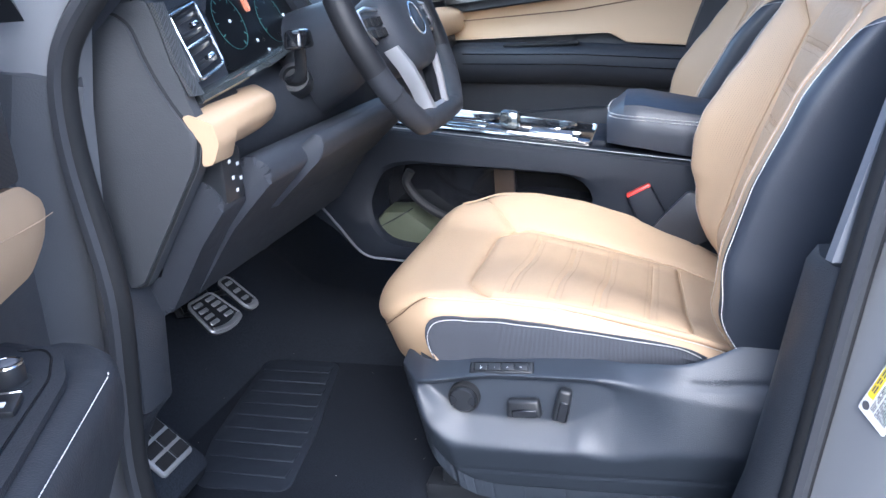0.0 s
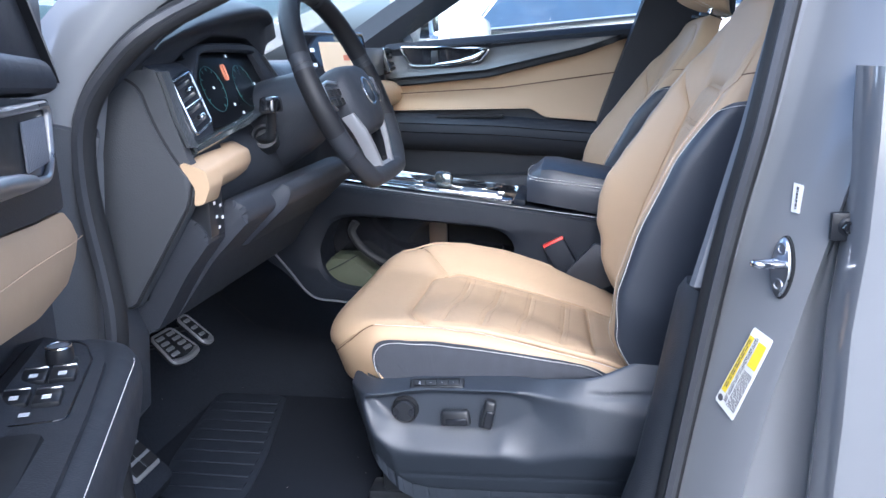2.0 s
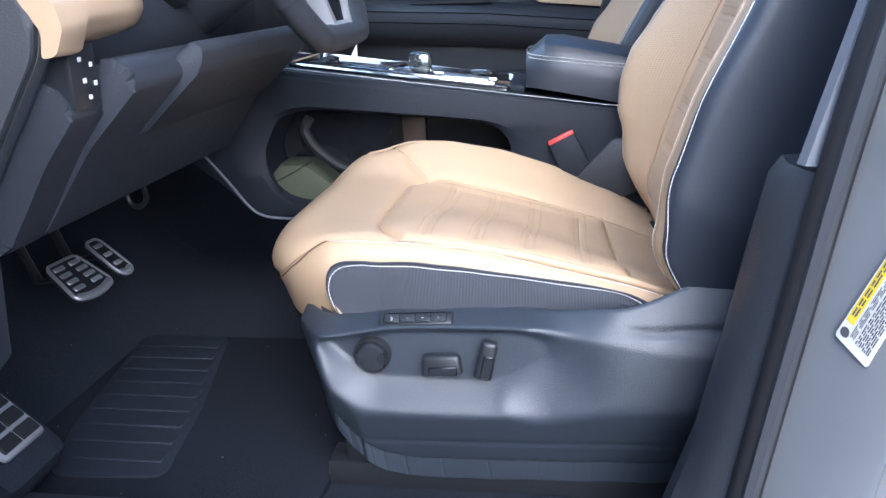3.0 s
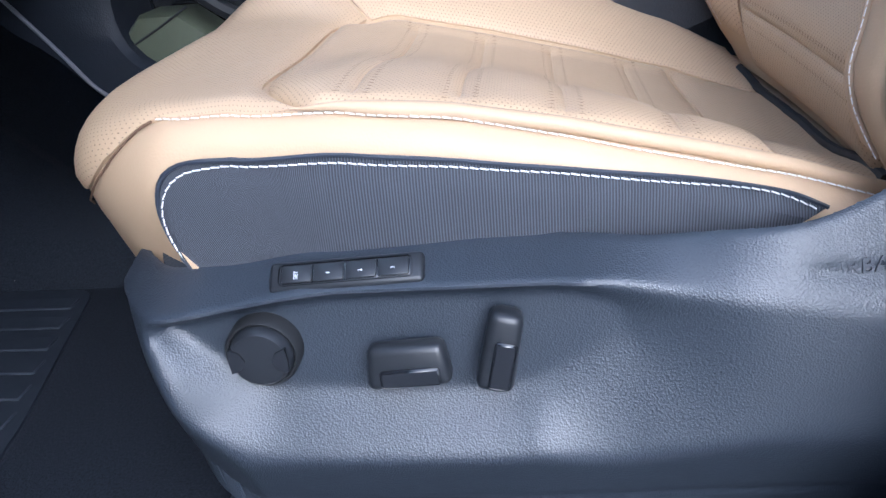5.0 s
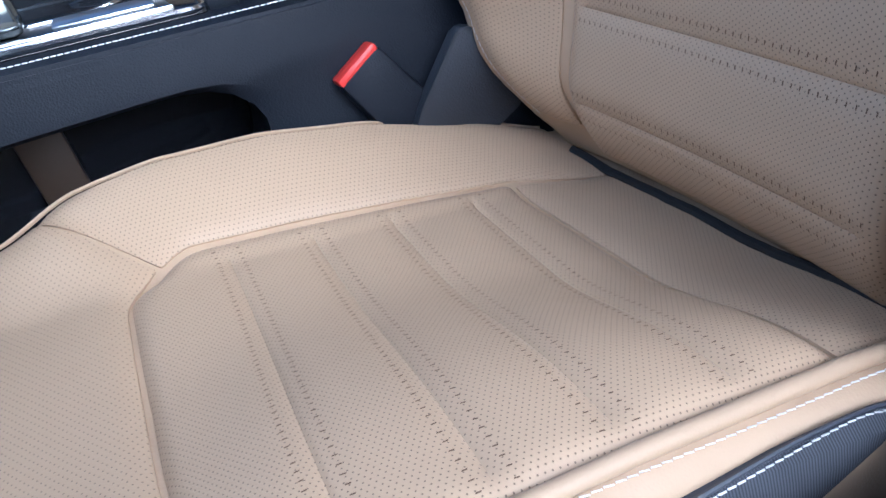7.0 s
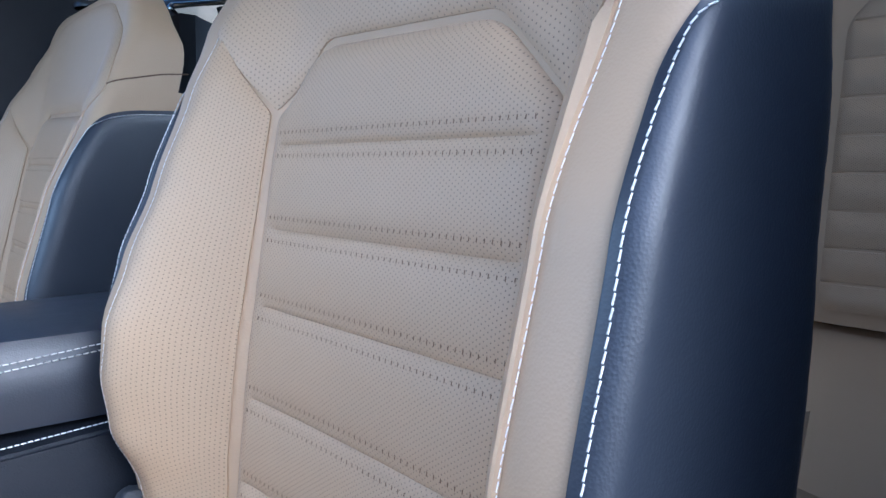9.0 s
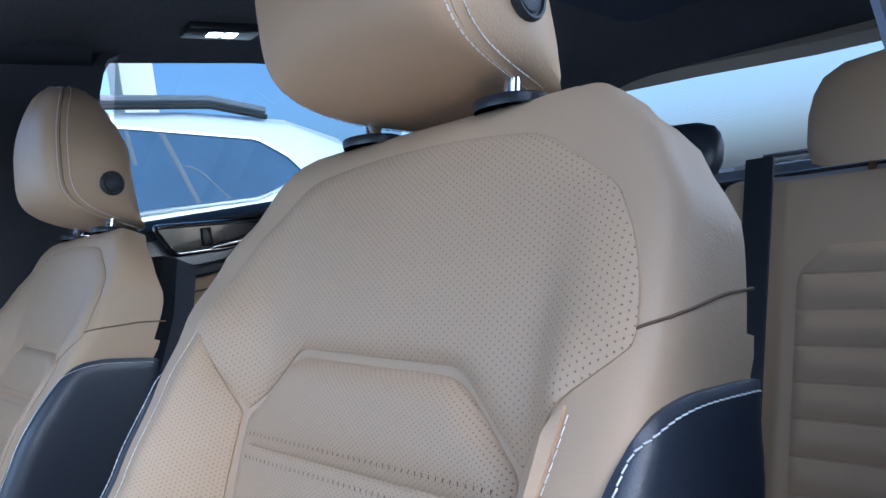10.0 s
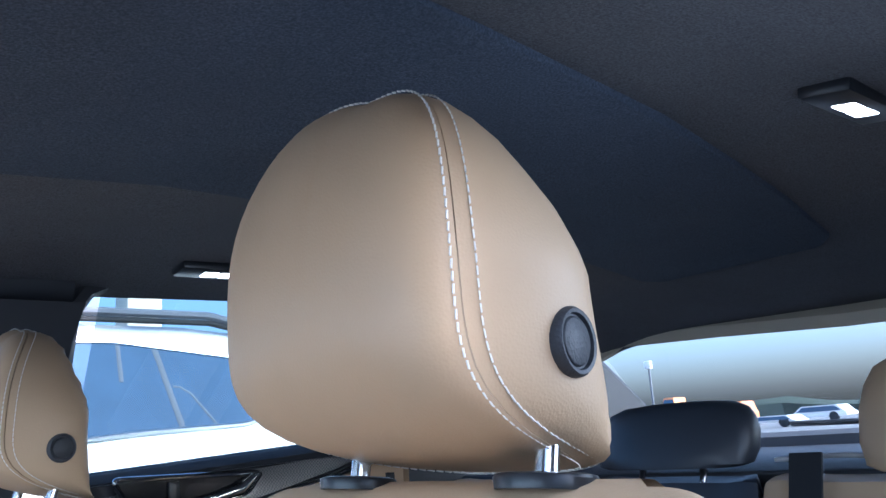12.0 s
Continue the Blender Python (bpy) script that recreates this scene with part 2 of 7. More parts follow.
# ---- builders ----
def thing(name, label, category, at=(0, 0, 0), group="", kind=""):
    ob = new(name)
    ob.location = at
    ob.empty_display_size = 0.05
    return tagged(ob, label, category, group, kind)


def mesh_of(name, bm, mat, smooth=True):
    bmesh.ops.recalc_face_normals(bm, faces=bm.faces)
    me = bpy.data.meshes.new(name)
    bm.to_mesh(me)
    bm.free()
    for m in mat if isinstance(mat, (list, tuple)) else (mat,):
        me.materials.append(m)
    if smooth:
        me.polygons.foreach_set("use_smooth", [True] * len(me.polygons))
        me.set_sharp_from_angle(angle=radians(38))
    return me


def part(name, bm, mat, parent=None, label="", smooth=True):
    """Links a bmesh, in world metres, as one mesh object under a thing or a part."""
    ob = new(name, mesh_of(name, bm, mat, smooth))
    if parent is not None:
        ob.parent = parent
        bpy.context.view_layer.update()
        ob.matrix_parent_inverse = parent.matrix_world.inverted()
    if label:
        ob["label"] = label
    return ob


def structure(name, bm, mat, label, category, smooth=True):
    return tagged(part(name, bm, mat, None, "", smooth), label, category, "", "structure")


def add_box(bm, lo, hi, bevel=0.0, seg=2, m=None, taper=None):
    """A box between two corners, bevelled; m: a pose that turns it; taper: (x, y) scale of its top."""
    lo, hi = Vector(lo), Vector(hi)
    made = bmesh.ops.create_cube(bm, size=1)
    vs = made["verts"]
    for v in vs:
        v.co = Vector((lo[i] + (v.co[i] + 0.5) * (hi[i] - lo[i]) for i in range(3)))
    if taper:
        c = (lo + hi) / 2
        for v in vs:
            if v.co.z > c.z:
                v.co.x = c.x + (v.co.x - c.x) * taper[0]
                v.co.y = c.y + (v.co.y - c.y) * taper[1]
    if bevel:
        es = list({e for v in vs for e in v.link_edges})
        r = bmesh.ops.bevel(bm, geom=es, offset=bevel, segments=seg, profile=0.5, affect="EDGES")
        vs = list({v for f in r["faces"] for v in f.verts} | {v for v in vs if v.is_valid})
        seen, todo = set(vs), list(vs)
        while todo:
            for e in todo.pop().link_edges:
                for w in e.verts:
                    if w not in seen:
                        seen.add(w)
                        todo.append(w)
        vs = list(seen)
    if m is not None:
        for v in vs:
            v.co = m @ v.co
    return vs


def box(lo, hi, bevel=0.0, seg=2, m=None, taper=None):
    bm = bmesh.new()
    add_box(bm, lo, hi, bevel, seg, m, taper)
    return bm


def spline(points, n=8, closed=False):
    """A smooth line through points (Catmull-Rom)."""
    p = [Vector(q) for q in points]
    k = len(p)
    out = []
    for i in range(k if closed else k - 1):
        if closed:
            a, b, c, d = p[(i - 1) % k], p[i], p[(i + 1) % k], p[(i + 2) % k]
        else:
            a, b, c, d = p[max(i - 1, 0)], p[i], p[i + 1], p[min(i + 2, k - 1)]
        for j in range(n):
            t = j / n
            out.append(0.5 * (2 * b + (c - a) * t + (2 * a - 5 * b + 4 * c - d) * t * t + (3 * b - a - 3 * c + d) * t**3))
    if not closed:
        out.append(p[-1].copy())
    return out


def rounded(poly, r, n=5):
    """A polygon with its corners rounded; r: one radius, or one for each corner."""
    out, k = [], len(poly)
    for i, q in enumerate(poly):
        q = Vector(q)
        a, b = Vector(poly[i - 1]) - q, Vector(poly[(i + 1) % k]) - q
        rr = r[i] if isinstance(r, (list, tuple)) else r
        d = min(rr, a.length * 0.48, b.length * 0.48)
        if d < 1e-5:
            out.append(q)
            continue
        s, e = q + a.normalized() * d, q + b.normalized() * d
        for j in range(n + 1):
            t = j / n
            out.append(s * (1 - t) ** 2 + q * 2 * t * (1 - t) + e * t * t)
    return out


def add_tube(bm, pts, radius, sides=8, closed=False, caps=True, flat=1.0, up=None):
    """A tube along points; radius: one or one for each point; flat: its height as a share of its width."""
    pts = [Vector(p) for p in pts]
    rings, k = [], len(pts)
    hint = Vector(up) if up else Vector((0.13, 0.31, 0.94))
    for i, p in enumerate(pts):
        if closed:
            d = pts[(i + 1) % k] - pts[i - 1]
        else:
            d = pts[min(i + 1, k - 1)] - pts[max(i - 1, 0)]
        d.normalize()
        side = d.cross(hint)
        if side.length < 1e-4:
            side = d.cross(Vector((1, 0, 0)))
        side.normalize()
        over = side.cross(d)
        if not up:
            hint = over
        r = radius[i] if isinstance(radius, (list, tuple)) else radius
        rings.append([bm.verts.new(p + side * (r * math.cos(2 * math.pi * j / sides)) + over * (r * flat * math.sin(2 * math.pi * j / sides))) for j in range(sides)])
    for i in range(k if closed else k - 1):
        a, b = rings[i], rings[(i + 1) % k]
        for j in range(sides):
            bm.faces.new((a[j], a[(j + 1) % sides], b[(j + 1) % sides], b[j]))
    if caps and not closed:
        bm.faces.new(rings[0][::-1])
        bm.faces.new(rings[-1])
    return rings


def tube(pts, radius, sides=8, closed=False, flat=1.0, up=None):
    bm = bmesh.new()
    add_tube(bm, pts, radius, sides, closed, True, flat, up)
    return bm


def loft(rings, closed_ring=True, caps=True):
    """A skin over rings of equal numbers of points."""
    bm = bmesh.new()
    vs = [[bm.verts.new(p) for p in r] for r in rings]
    k = len(vs[0])
    for a, b in zip(vs, vs[1:]):
        for j in range(k if closed_ring else k - 1):
            bm.faces.new((a[j], a[(j + 1) % k], b[(j + 1) % k], b[j]))
    if caps and closed_ring:
        bm.faces.new(vs[0][::-1])
        bm.faces.new(vs[-1])
    return bm


def prism(poly, axis, lo, hi, bevel=0.0, seg=2):
    """A polygon in the plane across an axis ('x': y, z; 'y': x, z; 'z': x, y), drawn out from lo to hi."""
    bm = bmesh.new()

    def at(q, h):
        return {"x": (h, q[0], q[1]), "y": (q[0], h, q[1]), "z": (q[0], q[1], h)}[axis]

    a, b = [bm.verts.new(at(q, lo)) for q in poly], [bm.verts.new(at(q, hi)) for q in poly]
    k = len(poly)
    for j in range(k):
        bm.faces.new((a[j], a[(j + 1) % k], b[(j + 1) % k], b[j]))
    fa, fb = bm.faces.new(a[::-1]), bm.faces.new(b)
    if bevel:
        bmesh.ops.bevel(bm, geom=list({e for f in (fa, fb) for e in f.edges}), offset=bevel, segments=seg, profile=0.5, affect="EDGES")
    return bm


def turned(profile, n=24, m=None):
    """A body of revolution about z from (radius, height) pairs."""
    bm = bmesh.new()
    rings = []
    for r, h in profile:
        if r < 1e-5:
            rings.append([bm.verts.new((0, 0, h))])
        else:
            rings.append([bm.verts.new((r * math.cos(2 * math.pi * j / n), r * math.sin(2 * math.pi * j / n), h)) for j in range(n)])
    for a, b in zip(rings, rings[1:]):
        for j in range(n):
            i = (j + 1) % n
            if len(a) == 1 and len(b) > 1:
                bm.faces.new((a[0], b[i], b[j]))
            elif len(b) == 1 and len(a) > 1:
                bm.faces.new((a[j], a[i], b[0]))
            elif len(a) > 1:
                bm.faces.new((a[j], a[i], b[i], b[j]))
    if m is not None:
        bm.transform(m)
    return bm


def edge_distance(pts, poly):
    """The distance of points from a closed polygon's edge."""
    p = np.asarray(pts, float)[:, None]
    a = np.asarray([tuple(q)[:2] for q in poly], float)
    b = np.roll(a, -1, 0)
    d = b - a
    t = np.clip(((p - a) * d).sum(-1) / np.maximum((d * d).sum(-1), 1e-12), 0, 1)
    return np.linalg.norm(p - a - t[..., None] * d, axis=-1).min(1)


def patch_bm(outline, surf, h=0.012, off=0.0, puff=0.0, r=0.012, thick=0.005, relief=None, fold=None, cuts=()):
    """A panel of that outline (u, v) laid on surf(u, v): off above it, swelling by puff from its edge inwards, with a turned-down rim; cuts: more lines of its net across u."""
    bm = bmesh.new()
    f = bm.faces.new([bm.verts.new((q[0], q[1], 0)) for q in outline])
    us, vs = [q[0] for q in outline], [q[1] for q in outline]
    for axis, vals in ((0, us), (1, vs)):
        lo, hi = min(vals), max(vals)
        n = max(1, round((hi - lo) / h))
        at = [lo + (hi - lo) * i / n + 1.3e-5 for i in range(1, n)]
        if axis == 0:
            at = [a for a in at if all(abs(a - c) > 0.0008 for c in cuts)] + list(cuts)
        for a in at:
            co, no = [0, 0, 0], [0, 0, 0]
            co[axis], no[axis] = a, 1
            bmesh.ops.bisect_plane(bm, geom=bm.verts[:] + bm.edges[:] + bm.faces[:], dist=1e-6, plane_co=co, plane_no=no)
    flat = [(v.co.x, v.co.y) for v in bm.verts]
    dist = edge_distance(flat, outline)
    uvs = bm.loops.layers.uv.new("UVMap")
    for face in bm.faces:
        for lp in face.loops:
            lp[uvs].uv = (lp.vert.co.x, lp.vert.co.y)
    e = 0.0015
    rim = {}
    for v, (u, w), d in zip(list(bm.verts), flat, dist):
        p = surf(u, w)
        nrm = (surf(u + e, w) - surf(u - e, w)).cross(surf(u, w + e) - surf(u, w - e))
        nrm.normalize()
        o = off + puff * (1 - math.exp(-d / r)) + (relief(u, w, d) if relief else 0)
        v.co = p + nrm * o
        rim[v] = p + nrm * (off - thick) if fold is None else p + Vector(fold)
    edges = [x for x in bm.edges if x.is_boundary]
    low = {}
    for x in edges:
        for v in x.verts:
            if v not in low:
                low[v] = bm.verts.new(rim[v])
    for x in edges:
        a, b = x.verts
        side = bm.faces.new((a, b, low[b], low[a]))
        for lp in side.loops:
            lp[uvs].uv = (0.00115, 0.00184)
    return bm


def patch(name, outline, surf, mat, parent, label="", **more):
    bm = patch_bm(outline, surf, **more)
    ob = part(name, bm, mat, parent, label)
    return ob


def grid_bm(surf, us, vs, off=0.0, close=False):
    bm = bmesh.new()
    e = 0.0015
    rows = []
    for u in us:
        row = []
        for v in vs:
            p = surf(u, v)
            if off:
                nrm = (surf(u + e, v) - surf(u - e, v)).cross(surf(u, v + e) - surf(u, v - e)).normalized()
                p = p + nrm * off
            row.append(bm.verts.new(p))
        rows.append(row)
    for a, b in zip(rows, rows[1:]):
        for j in range(len(vs) - 1):
            bm.faces.new((a[j], a[j + 1], b[j + 1], b[j]))
    if close:
        bm.faces.new([x for x in rows[0]] + [r[-1] for r in rows[1:]] + [x for x in rows[-1][-2::-1]] + [r[0] for r in rows[-2:0:-1]])
    return bm


def line_on(surf, path, off, step=0.004):
    """Points at equal steps along a smooth line (u, v) on a surface, with the surface's normals."""
    fine = spline([(*q, 0) for q in path], 24)
    e, out = 0.0015, []
    for q in fine:
        p = surf(q.x, q.y)
        nrm = (surf(q.x + e, q.y) - surf(q.x - e, q.y)).cross(surf(q.x, q.y + e) - surf(q.x, q.y - e)).normalized()
        out.append((p + nrm * off, nrm))
    res, left = [out[0]], step
    for (a, na), (b, nb) in zip(out, out[1:]):
        seg = (b - a).length
        while left <= seg and seg > 0:
            t = left / seg
            res.append((a.lerp(b, t), na.lerp(nb, t).normalized()))
            left += step
        left -= seg
    return res


def stitches_bm(bm, pts, length=0.0048, width=0.0013, slant=0.0):
    """A row of thread stitches, each a small rounded bar, along points at equal steps."""
    for (p, n), (q, _) in zip(pts, pts[1:]):
        d = (q - p).normalized()
        side = d.cross(n).normalized()
        d = (d + side * slant).normalized()
        side = d.cross(n).normalized()
        c = (p + q) / 2
        a, w = d * length / 2, side * width
        up = n * width * 0.9
        lo = [bm.verts.new(c + k) for k in (-a - w * 0.6, -a + w * 0.6, a + w * 0.6, a - w * 0.6)]
        hi = [bm.verts.new(c + k * 0.86 + up) for k in (-a - w * 0.35, -a + w * 0.35, a + w * 0.35, a - w * 0.35)]
        bm.faces.new(hi)
        for j in range(4):
            bm.faces.new((lo[j], lo[(j + 1) % 4], hi[(j + 1) % 4], hi[j]))


def stitching(surf, path, off, mat, parent, step=0.006, length=0.0048, width=0.0013, slant=0.0, label="white thread stitching"):
    bm = bmesh.new()
    stitches_bm(bm, line_on(surf, path, off, step), length, width, slant)
    return part("stitching", bm, mat, parent, label, smooth=False)


def piping(surf, path, off, radius, mat, parent, name="piping", closed=False):
    pts = [p for p, n in line_on(surf, path, off, 0.006)]
    return part(name, tube(pts, radius, 6), mat, parent)


def smooth01(t):
    t = min(1.0, max(0.0, t))
    return t * t * (3 - 2 * t)


def mirror(poly):
    return [(u, -v) for u, v in poly][::-1]


def text_bars(bm, frame_at, rows, width, height, depth=0.0006):
    """Rows of small bars that stand for unreadable print; frame_at(a, b) gives a place."""
    for i in range(rows):
        x = 0.0
        b = (i + 0.5) / rows
        while x < 0.97:
            w = 0.04 + 0.14 * random.random()
            w = min(w, 0.97 - x)
            q = [frame_at(x, b - 0.28 / rows), frame_at(x + w, b - 0.28 / rows), frame_at(x + w, b + 0.28 / rows), frame_at(x, b + 0.28 / rows)]
            bm.faces.new([bm.verts.new(k) for k in q])
            x += w + 0.03
    return bm

# ---- front seats ----
SEAT_Y = -0.40


def ramped(x, xs, ys):
    """A smooth line through the given pairs."""
    i = int(np.searchsorted(xs, x))
    if i == 0:
        return ys[0]
    if i == len(xs):
        return ys[-1]
    return ys[i - 1] + (ys[i] - ys[i - 1]) * smooth01((x - xs[i - 1]) / (xs[i] - xs[i - 1])) * 0.5 + (ys[i] - ys[i - 1]) * 0.5 * (x - xs[i - 1]) / (xs[i] - xs[i - 1])


def cushion_surf(u, v):
    """The top of the cushion, round its nose and down its sides: u runs rearwards, v across."""
    a = abs(v)
    far = v > 0
    ridge, rad = (0.226, 0.022) if far else (0.180 - 0.012 * smooth01((u + 0.02) / 0.18), 0.024)
    nose, nr = -0.195, 0.062
    if u >= nose:
        x, back = u, 0.0
    else:
        t = (nose - u) / nr
        if t < math.pi / 2:
            x, back = nose - nr * math.sin(t), nr * (1 - math.cos(t))
        else:
            x, back = nose - nr + 0.3 * (nose - u - nr * math.pi / 2), nr + (nose - u - nr * math.pi / 2)
    if a <= ridge:
        s, drop = a, 0.0
    else:
        t = (a - ridge) / rad
        if t < math.pi / 2:
            s, drop = ridge + rad * math.sin(t), rad * (1 - math.cos(t))
        else:
            s, drop = ridge + rad, rad + (a - ridge - rad * math.pi / 2)
    front = smooth01((-0.04 - x) / 0.2)
    x += (0.010 * (s / 0.248) ** 4 if far else 0.088 * (s / 0.198) ** 3.2) * front
    xx = min(max(x, -0.26), 0.27)
    z = 0.792 - 0.2424 * xx if xx > -0.1 else 0.816 + 0.12 * (-0.1 - xx) - 0.7 * (-0.1 - xx) ** 2
    if far:
        hb = ramped(xx, (-0.24, -0.177, -0.113, -0.046, 0.027, 0.096, 0.19, 0.27), (0.006, 0.026, 0.047, 0.060, 0.065, 0.060, 0.042, 0.02))
        z += hb * smooth01((min(s, ridge) - 0.13) / 0.11)
    # the near half climbs slowly to its edge
    hb = ramped(xx, (-0.18, -0.139, -0.093, -0.031, 0.029, 0.087, 0.145, 0.2, 0.27), (0.000, 0.007, 0.013, 0.026, 0.033, 0.035, 0.034, 0.032, 0.025))
    late, early = smooth01((xx - 0.02) / 0.2), smooth01((-0.02 - xx) / 0.08)
    near = -s if far else min(s, ridge)
    z += hb * smooth01((near + 0.08 - 0.08 * late - 0.06 * early) / (0.21 - 0.06 * late - 0.025 * early))
    deep = math.hypot(back, drop) if back and drop else back + drop
    z -= deep
    x += 0.42 * max(0.0, deep - 0.022) * front * ((s / 0.198) ** 3 if not far else 0.0)
    return Vector((x, SEAT_Y + (s if far else -s), z))


BACK_O, BACK_U, BACK_N = Vector((0.237, SEAT_Y, 0.782)), Vector((0.362, 0, 0.932)), Vector((-0.932, 0, 0.362))
TOP_U, TOP_R = 0.568, 0.042


def back_width(u):
    return ramped(u, (-0.05, 0.0, 0.1, 0.3, 0.45, 0.52, 0.56, 0.59, 0.61), (0.2, 0.212, 0.237, 0.24, 0.236, 0.228, 0.21, 0.176, 0.145))


def back_surf(u, v):
    """The front of the backrest, its flanks and its top: u runs up it, v across."""
    a = abs(v)
    far = v > 0
    back = 0.0
    uu = u
    if u > TOP_U:
        t = (u - TOP_U) / TOP_R
        if t < math.pi / 2:
            uu, back = TOP_U + TOP_R * math.sin(t), TOP_R * (1 - math.cos(t))
        else:
            e = u - TOP_U - TOP_R * math.pi / 2
            uu, back = TOP_U + TOP_R - 0.6 * e, TOP_R + 0.8 * e
    if uu > 0.45:
        a *= min(1.0, back_width(uu) / 0.236)
    rad = 0.02
    w = back_width(uu) - rad + ((0.026 * smooth01((0.56 - uu) / 0.1) * (0.6 + 0.4 * smooth01((uu - 0.16) / 0.1)) + 0.022 * math.exp(-((uu - 0.51) / 0.055) ** 2)) if far else 0.0)
    side = 0.0
    if a <= w:
        s = a
    else:
        t = (a - w) / rad
        if t < math.pi / 2:
            s, side = w + rad * math.sin(t), rad * (1 - math.cos(t))
        else:
            lim = 0.03 + 0.6 * smooth01((0.6 - uu) / 0.2) ** 2
            k = lim * (1 - math.exp(-(a - w - rad * math.pi / 2) / lim))
            s, side = w + rad - 0.09 * k * k / (k + 0.04), rad + k
    if far:
        hb = ramped(uu, (-0.03, 0.0, 0.075, 0.117, 0.16, 0.2, 0.25, 0.313, 0.39, 0.44, 0.5, 0.55), (0.015, 0.028, 0.055, 0.08, 0.092, 0.094, 0.082, 0.065, 0.049, 0.036, 0.012, 0.0))
        ahead = hb * smooth01((min(s, w) - 0.13) / 0.1)
    else:
        hb = ramped(uu, (-0.03, 0.05, 0.12, 0.2, 0.306, 0.41, 0.455, 0.52), (0.015, 0.035, 0.052, 0.056, 0.048, 0.025, 0.013, 0.0))
        ahead = hb * smooth01((min(s, w) - 0.150) / 0.04)
    ahead -= 0.058 * smooth01((0.055 - uu) / 0.1) ** 1.4
    ahead -= math.hypot(back, side) if back and side else back + side
    ahead -= 0.008 * (1 - (min(s, 0.14) / 0.14) ** 2) * smooth01((0.3 - u) / 0.3)
    return BACK_O + BACK_U * uu + BACK_N * ahead + Vector((0, s if far else -s, 0))


def groove(lines, half, deep):
    """Cross seams in a padded panel at those u: the pads on both sides roll down to a fine crease."""
    def relief(u, v, d):
        g = 0.0
        for c in lines:
            k = abs(u - c)
            if k < 0.05:
                g = max(g, deep * (0.62 * math.exp(-((k / half) ** 2)) + 0.38 * max(0.0, 1 - k / 0.0026)))
        return -g * smooth01(d / 0.022)
    return relief


def crease_cuts(lines):
    return [c + k for c in lines for k in (-0.0026, 0.0, 0.0026)]


def needle_holes(lines, gap, v0, v1, outline, surf, off, puff, r, relief, parent):
    """Two rows of needle holes along each cross seam, sunk dark slots across it."""
    bm = bmesh.new()
    e = 0.0015
    vs = np.arange(v0, v1, 0.0064)
    for c in lines:
        for u in (c - gap, c + gap):
            dist = edge_distance([(u, v) for v in vs], outline)
            for v, d in zip(vs, dist):
                if d < 0.006:
                    continue
                p = surf(u, v)
                a = (surf(u + e, v) - surf(u - e, v)).normalized()
                b = (surf(u, v + e) - surf(u, v - e)).normalized()
                q = p + a.cross(b) * (off + puff * (1 - math.exp(-d / r)) + relief(u, v, d) + 0.0005)
                bm.faces.new([bm.verts.new(q + a * x + b * y) for x, y in ((-0.0016, -0.0003), (-0.0010, 0.0005), (0.0016, 0.0004), (0.0010, -0.0005))])
    ob = part("stitch_line", bm, hole_dark, parent, "rows of small dark needle slots", False)
    ob["kind"] = "stuff"
    return ob


